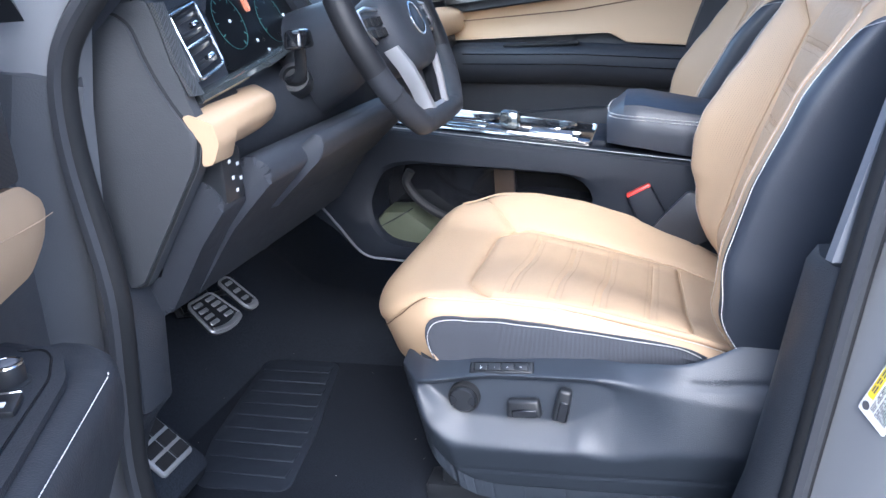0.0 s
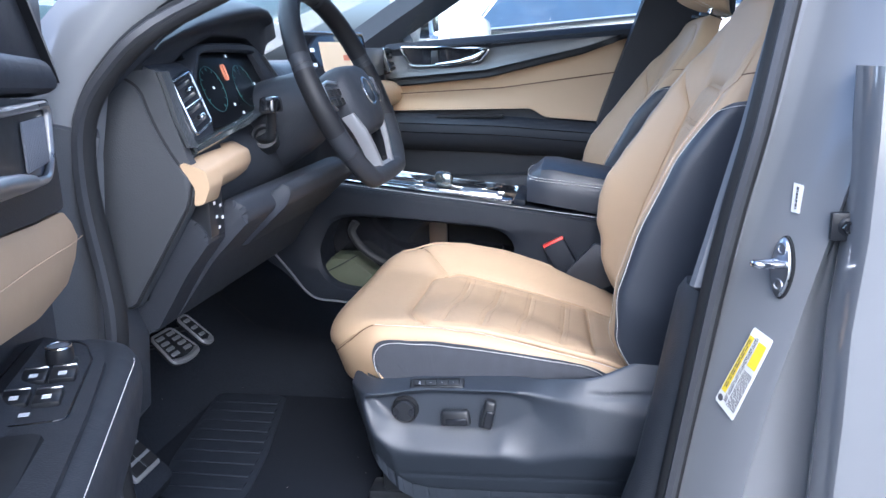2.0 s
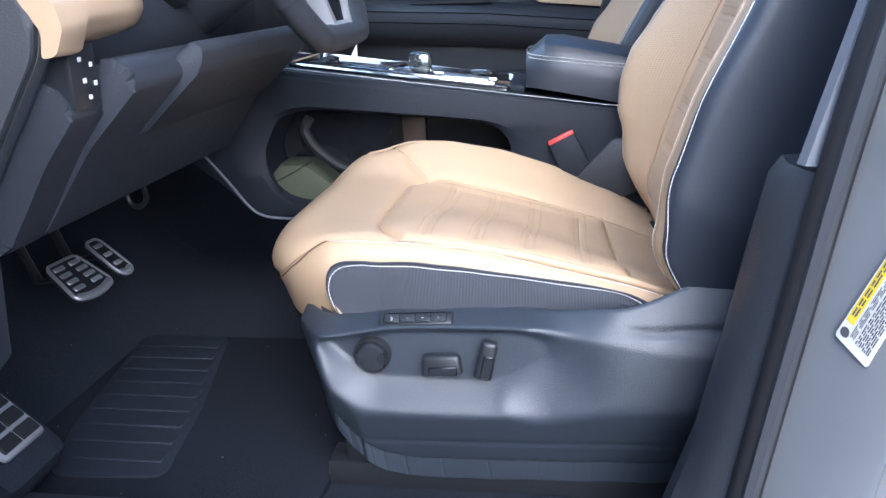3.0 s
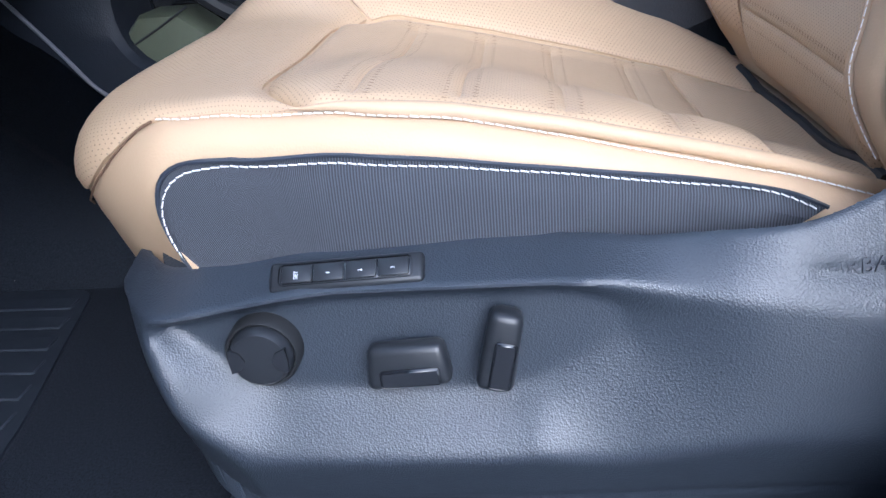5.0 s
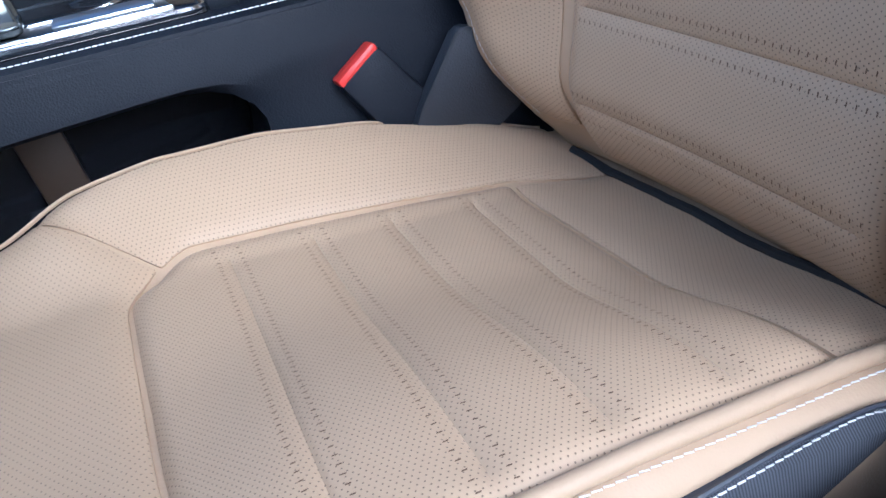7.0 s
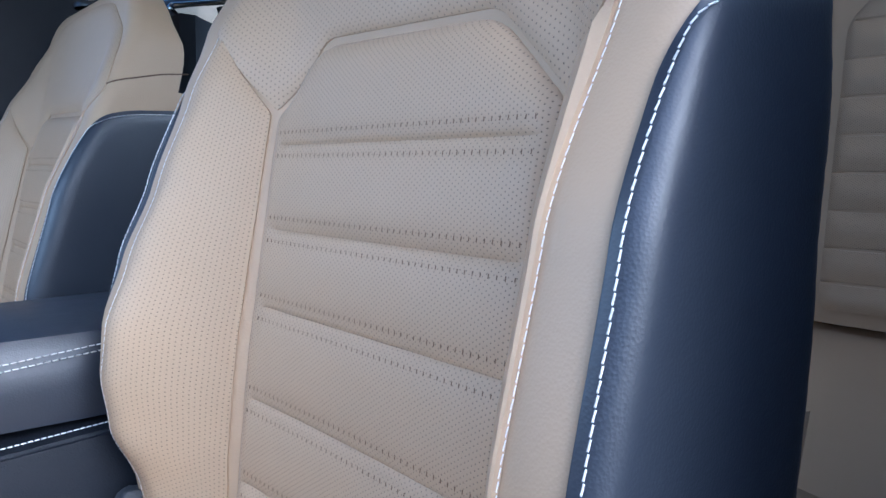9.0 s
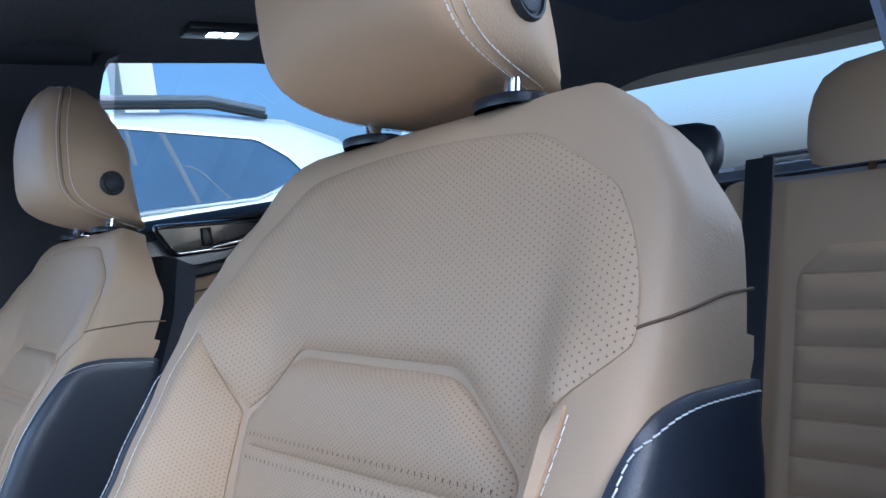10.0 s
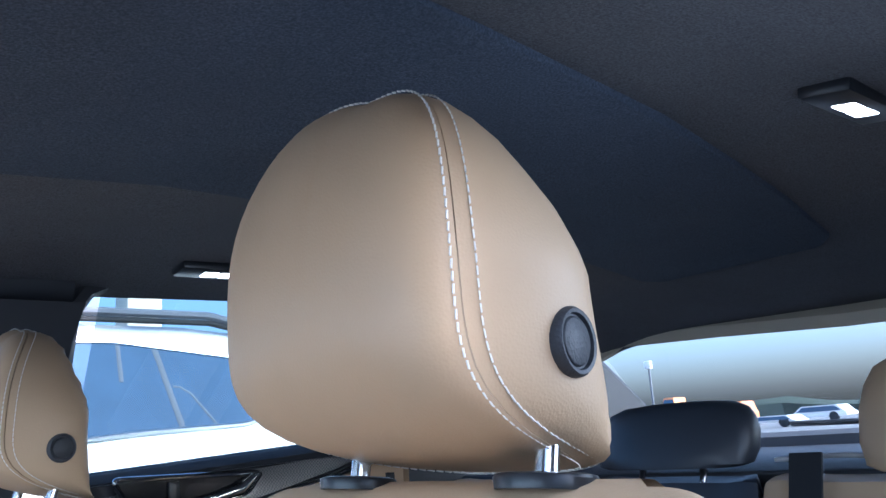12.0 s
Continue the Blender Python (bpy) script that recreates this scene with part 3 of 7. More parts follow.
def build_seat(label):
    seat = thing("front_seat", label, "car seat", (0.06, SEAT_Y, 0.50), "front seats")
    # cushion
    us = [0.31, 0.297, 0.285] + [0.272 - i * 0.0107 for i in range(45)] + [-0.215, -0.228, -0.24, -0.255, -0.27, -0.285, -0.30, -0.315, -0.33, -0.345]
    vs = [i * 0.0115 for i in range(-20, 21)] + [0.24, 0.25, 0.262, 0.275, 0.29] + [-k for k in (0.166, 0.178, 0.189, 0.201, 0.212, 0.224, 0.24, 0.25, 0.262, 0.275, 0.29, 0.31)]
    cushion = part("cushion", grid_bm(cushion_surf, sorted(set(us)), sorted(vs), -0.004), tan_leather, seat, "tan leather seat cushion")
    insert = rounded([(0.205, -0.1625), (0.10, -0.1710), (0.03, -0.1770), (-0.0555, -0.1815), (-0.0815, -0.161), (-0.098, -0.135), (-0.102, 0.0), (-0.102, 0.122), (-0.062, 0.158), (0.19, 0.159), (0.2, 0.0)], [0.008, 0.05, 0.05, 0.005, 0.02, 0.014, 0.1, 0.012, 0.016, 0.008, 0.1])
    bands = [-0.034, 0.026, 0.085, 0.150]
    relief = groove(bands, 0.0105, 0.0046)
    pad = patch("seat_insert", insert, cushion_surf, tan_perf, cushion, "perforated tan leather centre panel", h=0.0042, off=-0.003, puff=0.0085, r=0.006, relief=relief, cuts=crease_cuts(bands))
    needle_holes(bands, 0.0082, -0.170, 0.156, insert, cushion_surf, -0.003, 0.0085, 0.006, relief, pad)
    far_bol = rounded([(0.285, 0.146), (0.193, 0.1625), (-0.06, 0.1625), (-0.077, 0.152), (-0.15, 0.224), (-0.06, 0.232), (0.26, 0.232)], [0.004, 0.004, 0.01, 0.002, 0.006, 0.004, 0.004])
    patch("bolster", far_bol, cushion_surf, tan_perf, cushion, "perforated tan leather bolster", h=0.0085, off=-0.002, puff=0.004, r=0.004)
    roll = [p for p, n in line_on(cushion_surf, [(0.30, -0.1585), (0.206, -0.168), (0.10, -0.1765), (0.03, -0.1815), (-0.02, -0.1843), (-0.055, -0.1860), (-0.09, -0.1862)], -0.0005, 0.006)]
    part("bolster_roll", tube(roll, [0.0048 * smooth01((len(roll) - 1 - i) / 12 + 0.1) for i in range(len(roll))], 12), tan_leather, cushion, "narrow tan leather roll")
    thigh = rounded([(-0.1055, 0.0), (-0.1018, -0.1358), (-0.0855, -0.1635), (-0.063, -0.1858), (-0.106, -0.1866), (-0.19, -0.1855), (-0.217, -0.1788), (-0.254, -0.1715), (-0.285, -0.142), (-0.295, 0.0), (-0.285, 0.21), (-0.2, 0.228), (-0.152, 0.224), (-0.081, 0.151), (-0.1055, 0.122)], [0.1, 0.014, 0.02, 0.002, 0.02, 0.02, 0.02, 0.02, 0.02, 0.1, 0.05, 0.01, 0.004, 0.002, 0.02])
    patch("thigh_panel", thigh, cushion_surf, tan_perf_fine, cushion, "finely perforated tan leather front panel", h=0.0085, off=-0.002, puff=0.005, r=0.005)
    rear = rounded([(0.208, -0.1635), (0.29, -0.147), (0.29, 0.144), (0.194, 0.157), (0.204, 0.0)], [0.004, 0.004, 0.004, 0.004, 0.1])
    patch("rear_panel", rear, cushion_surf, tan_perf, cushion, "perforated tan leather rear strip", h=0.01, off=-0.002, puff=0.004, r=0.005)
    ridge = [(0.275, -0.172), (0.238, -0.1745), (0.175, -0.1797), (0.144, -0.182), (0.084, -0.1855), (0.03, -0.187), (-0.02, -0.1895), (-0.08, -0.189), (-0.133, -0.1896), (-0.19, -0.1885), (-0.212, -0.183)]
    piping(cushion_surf, [(-0.212, -0.1825), (-0.2387, -0.1775), (-0.254, -0.1742), (-0.2673, -0.1645), (-0.285, -0.146), (-0.30, -0.12)], -0.0022, 0.0008, seam_dark, cushion, "seam")
    stitching(cushion_surf, ridge, -0.002, white_thread, cushion, 0.0058, 0.0050, 0.0007, 0.12)
    piping(cushion_surf, [(0.26, 0.235), (0.1, 0.235), (-0.06, 0.235), (-0.15, 0.232), (-0.2, 0.23)], 0.0, 0.0018, tan_leather, cushion)
    top = [(0.222, -0.1941), (0.195, -0.1914), (0.143, -0.1957), (0.083, -0.2057), (0.023, -0.2135), (-0.031, -0.2155), (-0.17, -0.2176), (-0.2119, -0.2168), (-0.2355, -0.2179), (-0.2507, -0.2205), (-0.275, -0.2265), (-0.293, -0.237), (-0.312, -0.308)]
    side_panel = top + [(-0.06, -0.295), (0.03, -0.275), (0.1, -0.254), (0.16, -0.238), (0.2, -0.214)]
    sp = patch("side_panel", side_panel[::-1], cushion_surf, black_cloth, cushion, "black ribbed side panel", h=0.012, off=0.0, puff=0.003, r=0.004)
    seam = [(0.2156, -0.1967), (0.1885, -0.1933), (0.143, -0.1988), (0.0825, -0.2081), (0.023, -0.2166), (-0.031, -0.2195), (-0.1075, -0.2199), (-0.2073, -0.2212), (-0.2315, -0.2232), (-0.2494, -0.2270), (-0.2738, -0.2325), (-0.29, -0.244), (-0.30, -0.278)]
    stitching(cushion_surf, seam, 0.0022, white_thread, sp, 0.0054, 0.0047, 0.00075, 0.1)
    piping(cushion_surf, top, 0.001, 0.0014, black_leather, sp)
    part("side_panel", box((-0.16, SEAT_Y + 0.236, 0.70), (0.22, SEAT_Y + 0.2495, 0.77), 0.006), black_cloth, cushion, "black ribbed side panel")
    # backrest
    us = [-0.03 + i * 0.012 for i in range(50)] + [0.573, 0.583, 0.593, 0.603, 0.615, 0.634, 0.648]
    vs = [i * 0.0115 for i in range(-19, 20)] + [k * sg for sg in (1, -1) for k in (0.228, 0.238, 0.248, 0.258, 0.268, 0.285, 0.3, 0.318, 0.328, 0.338, 0.35, 0.362, 0.375, 0.39, 0.405, 0.42, 0.435)]
    us, vs = sorted(us), sorted(vs)
    bm = grid_bm(back_surf, us, vs, -0.004)
    bm.verts.ensure_lookup_table()
    bmesh.ops.delete(bm, geom=[bm.verts[i * len(vs) + j] for i, u in enumerate(us) for j, v in enumerate(vs) if (abs(v) > 0.21 and u > 0.607) or abs(v) > 0.32 + 0.47 * max(0.0, 0.48 - u)], context="VERTS")
    back = part("backrest", bm, tan_leather, seat, "tan leather backrest")
    insert = rounded([(-0.02, -0.144), (-0.02, 0.143), (0.376, 0.151), (0.426, 0.103), (0.421, -0.09), (0.372, -0.146)], [0.006, 0.006, 0.006, 0.02, 0.02, 0.008])
    bands = [0.028, 0.098, 0.161, 0.231, 0.290, 0.354]
    relief = groove(bands, 0.0115, 0.0050)
    pad = patch("back_insert", insert, back_surf, tan_perf, back, "perforated tan leather centre panel", h=0.0044, off=-0.003, puff=0.0105, r=0.006, relief=relief, cuts=crease_cuts(bands))
    needle_holes(bands, 0.0088, -0.142, 0.146, insert, back_surf, -0.003, 0.0105, 0.006, relief, pad)
    far_bol = rounded([(0.0, 0.152), (0.0, 0.19), (0.06, 0.211), (0.11, 0.222), (0.2, 0.2205), (0.31, 0.226), (0.4, 0.220), (0.44, 0.213), (0.378, 0.157)], [0.005, 0.02, 0.03, 0.04, 0.05, 0.05, 0.03, 0.003, 0.003])
    near_bol = [(0.0, -0.151), (0.37, -0.150), (0.411, -0.1945), (0.34, -0.1895), (0.2, -0.1885), (0.0, -0.186)]
    for bol, skin in ((far_bol, tan_perf), (near_bol, tan_leather)):
        patch("bolster", bol, back_surf, skin, back, "tan leather side bolster", h=0.0075, off=-0.002, puff=0.004, r=0.004)
    stitching(back_surf, [(0.0, 0.194), (0.06, 0.2155), (0.105, 0.2265), (0.15, 0.2285), (0.2, 0.2255), (0.31, 0.231), (0.4, 0.2245), (0.443, 0.2175)], -0.003, white_thread, back, 0.0058, 0.0049, 0.00045, 0.1)
    stitching(back_surf, [(0.0, -0.1895), (0.2, -0.192), (0.34, -0.1932), (0.413, -0.1985)], -0.0024, white_thread, back, 0.0056, 0.0047, 0.00045, 0.1)
    for side in (1, -1):
        wall = [(-0.02, 0.216), (0.04, 0.223), (0.1, 0.229), (0.26, 0.228), (0.378, 0.227), (0.408, 0.238), (0.424, 0.266), (0.437, 0.316), (0.440, 0.334), (0.38, 0.367), (0.30, 0.398), (0.2, 0.425), (-0.02, 0.428)]
        shift = 0.03 if side > 0 else 0.0
        panel = [(u, (v + shift) * side) for u, v in rounded(wall, [0.004, 0.02, 0.05, 0.05, 0.02, 0.02, 0.03, 0.004, 0.003, 0.03, 0.05, 0.05, 0.002])][::-side]
        fp = patch("flank_panel", panel, back_surf, black_leather, back, "black leather flank with white stitching", h=0.0065, off=-0.001, puff=0.004, r=0.005)
        seam = [(-0.02, 0.2215), (0.04, 0.2285), (0.1, 0.2345), (0.26, 0.2335), (0.374, 0.2325), (0.402, 0.2425), (0.418, 0.269), (0.431, 0.316), (0.434, 0.332)]
        stitching(back_surf, [(u, (v + shift) * side) for u, v in seam], 0.003, white_thread, fp, 0.0054, 0.0047, 0.00075, 0.1)
        if side < 0:
            piping(back_surf, [(u, v * side) for u, v in ((0.444, 0.204), (0.452, 0.226), (0.461, 0.25), (0.478, 0.29), (0.488, 0.33))], -0.0042, 0.001, seam_dark, back, "seam")
    edge = [(0.442, 0.2225), (0.47, 0.2215), (0.495, 0.214), (0.530, 0.196), (0.566, 0.152)]
    shoulder = [(0.427, -0.088), (0.432, 0.101), (0.381, 0.153)] + edge + [(0.574, 0.075), (0.576, 0), (0.574, -0.075)] + [(u, -v) for u, v in edge[::-1]] + [(0.377, -0.147)]
    shoulder = rounded(shoulder, [0.012, 0.012, 0.002, 0.003, 0.01, 0.02, 0.008, 0.02, 0.05, 0.05, 0.05, 0.02, 0.008, 0.02, 0.01, 0.003, 0.002])
    patch("shoulder_panel", shoulder, back_surf, tan_perf_wide, back, "perforated tan leather upper panel", h=0.009, off=-0.003, puff=0.005, r=0.005)
    shell = loft([[BACK_O + BACK_U * u + BACK_N * -b + Vector((0, s * w, 0)) for s, b in ((-1, 0.1), (-0.9, 0.135), (0, 0.150), (0.9, 0.135), (1, 0.1), (0.9, 0.085), (0, 0.08), (-0.9, 0.085))] for u, w in ((-0.04, 0.18), (0.05, 0.205), (0.3, 0.218), (0.5, 0.195), (0.58, 0.15))])
    part("back_shell", shell, black_plastic, back, "black plastic backrest shell")
    # dark tube added as the shade in the crease where the cushion meets the backrest
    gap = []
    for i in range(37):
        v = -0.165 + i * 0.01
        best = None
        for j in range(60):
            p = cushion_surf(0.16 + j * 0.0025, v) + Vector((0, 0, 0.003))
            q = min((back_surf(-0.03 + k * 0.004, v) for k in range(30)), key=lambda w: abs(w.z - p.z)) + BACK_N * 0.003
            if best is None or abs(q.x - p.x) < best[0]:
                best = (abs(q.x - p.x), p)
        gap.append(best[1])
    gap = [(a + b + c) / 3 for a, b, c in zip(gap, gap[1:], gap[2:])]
    part("crease_shade", tube(gap, 0.0037, 8), rubber, cushion, "dark strip put in as shade between cushion and backrest")
    # base
    plinth = prism([(-0.16, 0.60), (-0.16, 0.74), (0.0, 0.725), (0.27, 0.66), (0.27, 0.60)], "y", SEAT_Y - 0.19, SEAT_Y + 0.2, 0.01)
    part("seat_pan", plinth, black_plastic, seat)
    for dy in (-0.17, 0.17):
        part("seat_rail", box((-0.165, SEAT_Y + dy - 0.025, 0.497), (0.34, SEAT_Y + dy + 0.025, 0.535), 0.006), satin_black, seat, "dark steel seat rail")
        part("rail_bracket", box((-0.14, SEAT_Y + dy - 0.02, 0.53), (0.26, SEAT_Y + dy + 0.02, 0.61), 0.006), satin_black, seat)
    cover = prism(rounded([(0.206, 0.868), (0.245, 0.85), (0.26, 0.79), (0.20, 0.765), (0.14, 0.79), (0.156, 0.815)], [0.006, 0.02, 0.02, 0.01, 0.01, 0.008]), "y", SEAT_Y + 0.222, SEAT_Y + 0.236, 0.003)
    part("recliner_cover", cover, black_plastic, seat, "black plastic recliner cover")
    # headrest
    hr = build_headrest(seat)
    return seat


HR_Z, HR_HALF, HR_TOP, HR_LOW = 1.432, 0.098, 0.108, 0.098


def headrest_ring(scale, x, wide=1.0, sweep=1.0, drop=0.0, n=72):
    """An outline of the headrest across its depth: its lower end sweeps back, its top leans back."""
    out = []
    for i in range(n):
        phi = 2 * math.pi * i / n
        c, s = math.cos(phi), math.sin(phi)
        e = (4.4 if c < 0 else 3.6) if s < 0 else (6.0 if c > 0 else 2.8)
        r = (abs(c) ** e + abs(s) ** e) ** (-1 / e)
        y, k = r * c, r * s
        wide_here = 1 + (wide - 1) * (1 - 1.5 * max(k, 0)) if c < 0 else wide
        if k > 0:
            y *= 1 - (0.02 if c > 0 else 0.13) * k * k
        if c > 0:
            y *= 1.13
        z = k * HR_TOP * scale if k > 0 else k * HR_LOW * (scale if x < 0.42 else 1 - 0.3 * (1 - scale))
        q = x + (0.014 * max(-k, 0) ** 2 if x > 0.45 else 0.0) + 0.030 * max(k * scale, 0) ** 2.4 + 0.125 * sweep * max(-k * scale, 0) ** 4
        z -= drop * max(k, 0)
        if k > 0:
            z += scale * k * (0.0155 * max(0.0, 1 - ((r * c - 0.4) / 0.6) ** 2) if c > 0 else 0.0067 * (1 + r * c * 0.6))
        out.append(Vector((min(q, 0.514 + 0.016 * max(-k, 0) ** 2 - 0.04 * max(k, 0) ** 2), SEAT_Y + y * HR_HALF * scale * wide_here, HR_Z + z)))
    return out


def build_headrest(seat):
    head = new("headrest")
    head.parent = seat
    head.location = (0.468 - 0.06, 0, 1.34 - 0.50)
    bpy.context.view_layer.update()
    face = [(0.02, 0.3925), (0.3, 0.393), (0.55, 0.394), (0.75, 0.3955), (0.88, 0.3985), (0.95, 0.4025), (0.985, 0.4075), (0.997, 0.4135)]
    rings = [headrest_ring(k, x) for k, x in face]
    part("front_pad", loft(rings), tan_leather, head, "tan leather headrest front")
    band = [headrest_ring(*q) for q in ((0.994, 0.4145, 1.0), (1.0, 0.419, 1.005), (1.0, 0.43, 1.035, 0.9), (0.996, 0.445, 1.07, 0.75, 0.004), (0.985, 0.46, 1.1, 0.6, 0.01), (0.965, 0.475, 1.12, 0.45, 0.02), (0.94, 0.49, 1.12, 0.3, 0.032), (0.9, 0.502, 1.1, 0.15, 0.045), (0.8, 0.51, 1.06, 0.05, 0.05), (0.55, 0.514, 1.0, 0.0, 0.04), (0.2, 0.515, 1.0, 0.0, 0.0))]
    part("side_band", loft(band), tan_leather, head, "tan leather headrest side band")
    for k, x, wd in ((1.002, 0.4095, 1.0), (1.006, 0.4225, 1.012)):
        bm = bmesh.new()
        ring = headrest_ring(k, x, wd, 1.0, 0.0, 240)
        ring.append(ring[0])
        c = Vector((0.45, SEAT_Y, HR_Z))
        fine, left = [], 0.0
        for a, b in zip(ring, ring[1:]):
            seg = (b - a).length
            while left < seg:
                m = a.lerp(b, left / seg)
                d = m - c
                fine.append((m, Vector((-0.5 if x < 0.415 else 0.1, d.y, d.z)).normalized()))
                left += 0.0056
            left -= seg
        stitches_bm(bm, fine, 0.0044, 0.0009, 0.12)
        part("stitching", bm, white_thread, head, "white thread stitching", smooth=False)
    for sgn in (-1, 1):
        cen = Matrix.Translation((0.476, SEAT_Y + (0.110 if sgn > 0 else -0.1045), 1.397)) @ Euler((0, 0, radians(-10 * sgn))).to_matrix().to_4x4() @ Euler((radians(90 if sgn < 0 else -90), 0, 0)).to_matrix().to_4x4()
        part("release_button", turned([(0.0, 0.0030), (0.011, 0.0030), (0.0118, 0.0024), (0.0121, 0.0014), (0.0132, 0.0014), (0.0138, 0.0034), (0.0156, 0.0038), (0.0168, 0.0022), (0.0173, -0.001), (0.0173, -0.008)], 32, cen), black_plastic, head, "round black headrest button")
    for dy in (-0.079, 0.079):
        at = Matrix.Translation((0.471, SEAT_Y + dy, 1.315)) @ Euler((0, radians(12), 0)).to_matrix().to_4x4()
        part("headrest_post", turned([(0.0, 0.0), (0.0062, 0.0), (0.0062, 0.075), (0, 0.075)], 14, at), chrome, head, "chrome post")
        at = Matrix.Translation((0.474, SEAT_Y + dy, 1.3345)) @ Euler((0, radians(8), 0)).to_matrix().to_4x4() @ Matrix.Diagonal((0.95, 1.3, 0.6, 1))
        part("post_collar", turned([(0, 0.0045), (0.0075, 0.0045), (0.010, 0.0035), (0.0145, 0.0045), (0.0185, 0.0048), (0.0215, 0.0035), (0.0222, 0.001), (0.0215, -0.008)], 24, at), satin_black, head, "black plastic guide collar")
    return head


driver_seat = build_seat("tan and black leather driver's seat with white stitching, headrest up")
passenger_seat = copy_thing(driver_seat, pose(-0.004, 0.40, 0.512, 0, 4))
for c in passenger_seat.children:
    if c.name.startswith("cushion"):
        c.location.z -= 0.04
passenger_seat["label"] = "tan and black leather passenger seat with white stitching"


# ---- side valance and switches of the driver's seat ----
VAL_Y = -0.634


RECESS = rounded([(-0.143, 0.719), (-0.058, 0.7335), (0.030, 0.7355), (0.084, 0.735), (0.104, 0.727), (0.115, 0.709), (0.060, 0.673), (0.019, 0.6715), (-0.092, 0.675)], [0.002, 0.02, 0.03, 0.015, 0.012, 0.012, 0.03, 0.03, 0.016], 4)
RECESS_XZ = np.array([(q[0], q[1]) for q in RECESS])


def in_recess(x, z):
    a, b = RECESS_XZ, np.roll(RECESS_XZ, -1, 0)
    hit = ((a[:, 1] > z) != (b[:, 1] > z)) & (x < (b[:, 0] - a[:, 0]) * (z - a[:, 1]) / (b[:, 1] - a[:, 1] + 1e-12) + a[:, 0])
    return bool(hit.sum() % 2)


def lip_z(x):
    return ramped(x, (-0.2, -0.175, -0.115, -0.058, 0.03, 0.085, 0.16, 0.24, 0.36), (0.721, 0.723, 0.7285, 0.7362, 0.7388, 0.7375, 0.728, 0.716, 0.705))


def valance_relief(x, z):
    """How far the side cover stands out below its lip: a sunk field for the switches, a scoop under it, a crease and a lower cheek that tucks under."""
    edge = float(np.interp(x, (-0.19, -0.165, -0.140, -0.106, 0.054, 0.155, 0.24, 0.35), (0.735, 0.719, 0.677, 0.641, 0.644, 0.652, 0.656, 0.66)))
    base = float(np.interp(z, (edge - 0.09, edge - 0.003, edge + 0.004, 0.735), (-0.022, 0.0215, 0.022, 0.014)))
    d = 0.0 if in_recess(x, z) else float(edge_distance([(x, z)], RECESS)[0])
    top = float(np.interp(x, (-0.143, -0.058, 0.030, 0.084), (0.719, 0.7335, 0.7355, 0.735)))
    low = 0.034 + 0.05 * smooth01((x - 0.06) / 0.06)
    low += (min(0.034, max(0.010, 0.013 + (0.71 - z) * 0.5)) - low) * smooth01((-0.09 - x) / 0.012)
    wide = low + (0.007 - low) * smooth01((z - top + 0.016) / 0.016) * (1 - smooth01((x - 0.078) / 0.07))
    sunk = -0.004 + 0.0262 * min(1.0, d / wide)
    k = max(0.0, 0.006 - abs(base - sunk)) / 0.006
    out = min(base, sunk) - 0.0015 * k * k
    front = -0.062 * smooth01((-0.128 - x) / 0.062) ** 1.6
    return out + front - 0.003 * (1 - smooth01(abs(z - 0.592 - 0.02 * x) / 0.004))


def valance_surf(u, v):
    """The side cover: upright below its lip, then a ledge that runs inwards to the cushion and climbs towards the backrest."""
    lip = lip_z(u)
    if v <= lip:
        return Vector((u, VAL_Y - valance_relief(u, v), v))
    e, r = v - lip, 0.008
    up = 0.24 + 0.66 * smooth01((u - 0.06) / 0.14)
    inward = math.sqrt(1 - up * up)
    if e < r:
        dy, dz = inward * e * e / (2 * r), e * (1 - (1 - up) * e / (2 * r))
    else:
        dy, dz = inward * (r / 2 + e - r), r * (1 + up) / 2 + up * (e - r)
    fold = 0.004 * smooth01((u - 0.19) / 0.02) * (1 - smooth01(abs(e - 0.022 - 0.12 * (u - 0.19)) / (0.004 + 0.05 * max(0.0, u - 0.19))))
    return Vector((u, VAL_Y - valance_relief(u, lip) + dy + fold, lip + dz))


val_out = [(-0.177, 0.766), (-0.12, 0.776), (-0.05, 0.787), (0.03, 0.789), (0.08, 0.781), (0.12, 0.768), (0.16, 0.767), (0.2, 0.7695), (0.236, 0.783), (0.274, 0.8015), (0.303, 0.8175), (0.345, 0.8355), (0.352, 0.79), (0.34, 0.60), (0.28, 0.568), (0.1, 0.560), (-0.06, 0.560), (-0.112, 0.59), (-0.145, 0.635), (-0.173, 0.685), (-0.182, 0.715), (-0.184, 0.742)]
val_bm = patch_bm([(q[0], q[1] - lip_z(q[0])) for q in spline([(*q, 0) for q in val_out], 3, True)][::-1], lambda u, w: valance_surf(u, w + lip_z(u)), h=0.0026, off=0.0, fold=(0.003, 0.007, -0.03))
for k in range(5):
    bmesh.ops.smooth_vert(val_bm, verts=[v for v in val_bm.verts if not v.is_boundary], factor=0.5, use_axis_y=True)
valance = part("side_valance", val_bm, grey_plastic, driver_seat, "charcoal grained plastic seat side cover")
part("valance_front", loft([[Vector((x + d, y, z)) for x, y, z in ((-0.135, -0.28, 0.73), (-0.14, -0.50, 0.735), (-0.135, -0.585, 0.735), (-0.105, -0.585, 0.62), (-0.09, -0.5, 0.60), (-0.09, -0.28, 0.60))] for d in (0.0, 0.012)]), grey_plastic, driver_seat, "charcoal plastic front cover")


def on_val(x, z, out=0.0):
    return valance_surf(x, z) + Vector((0, -out, 0))


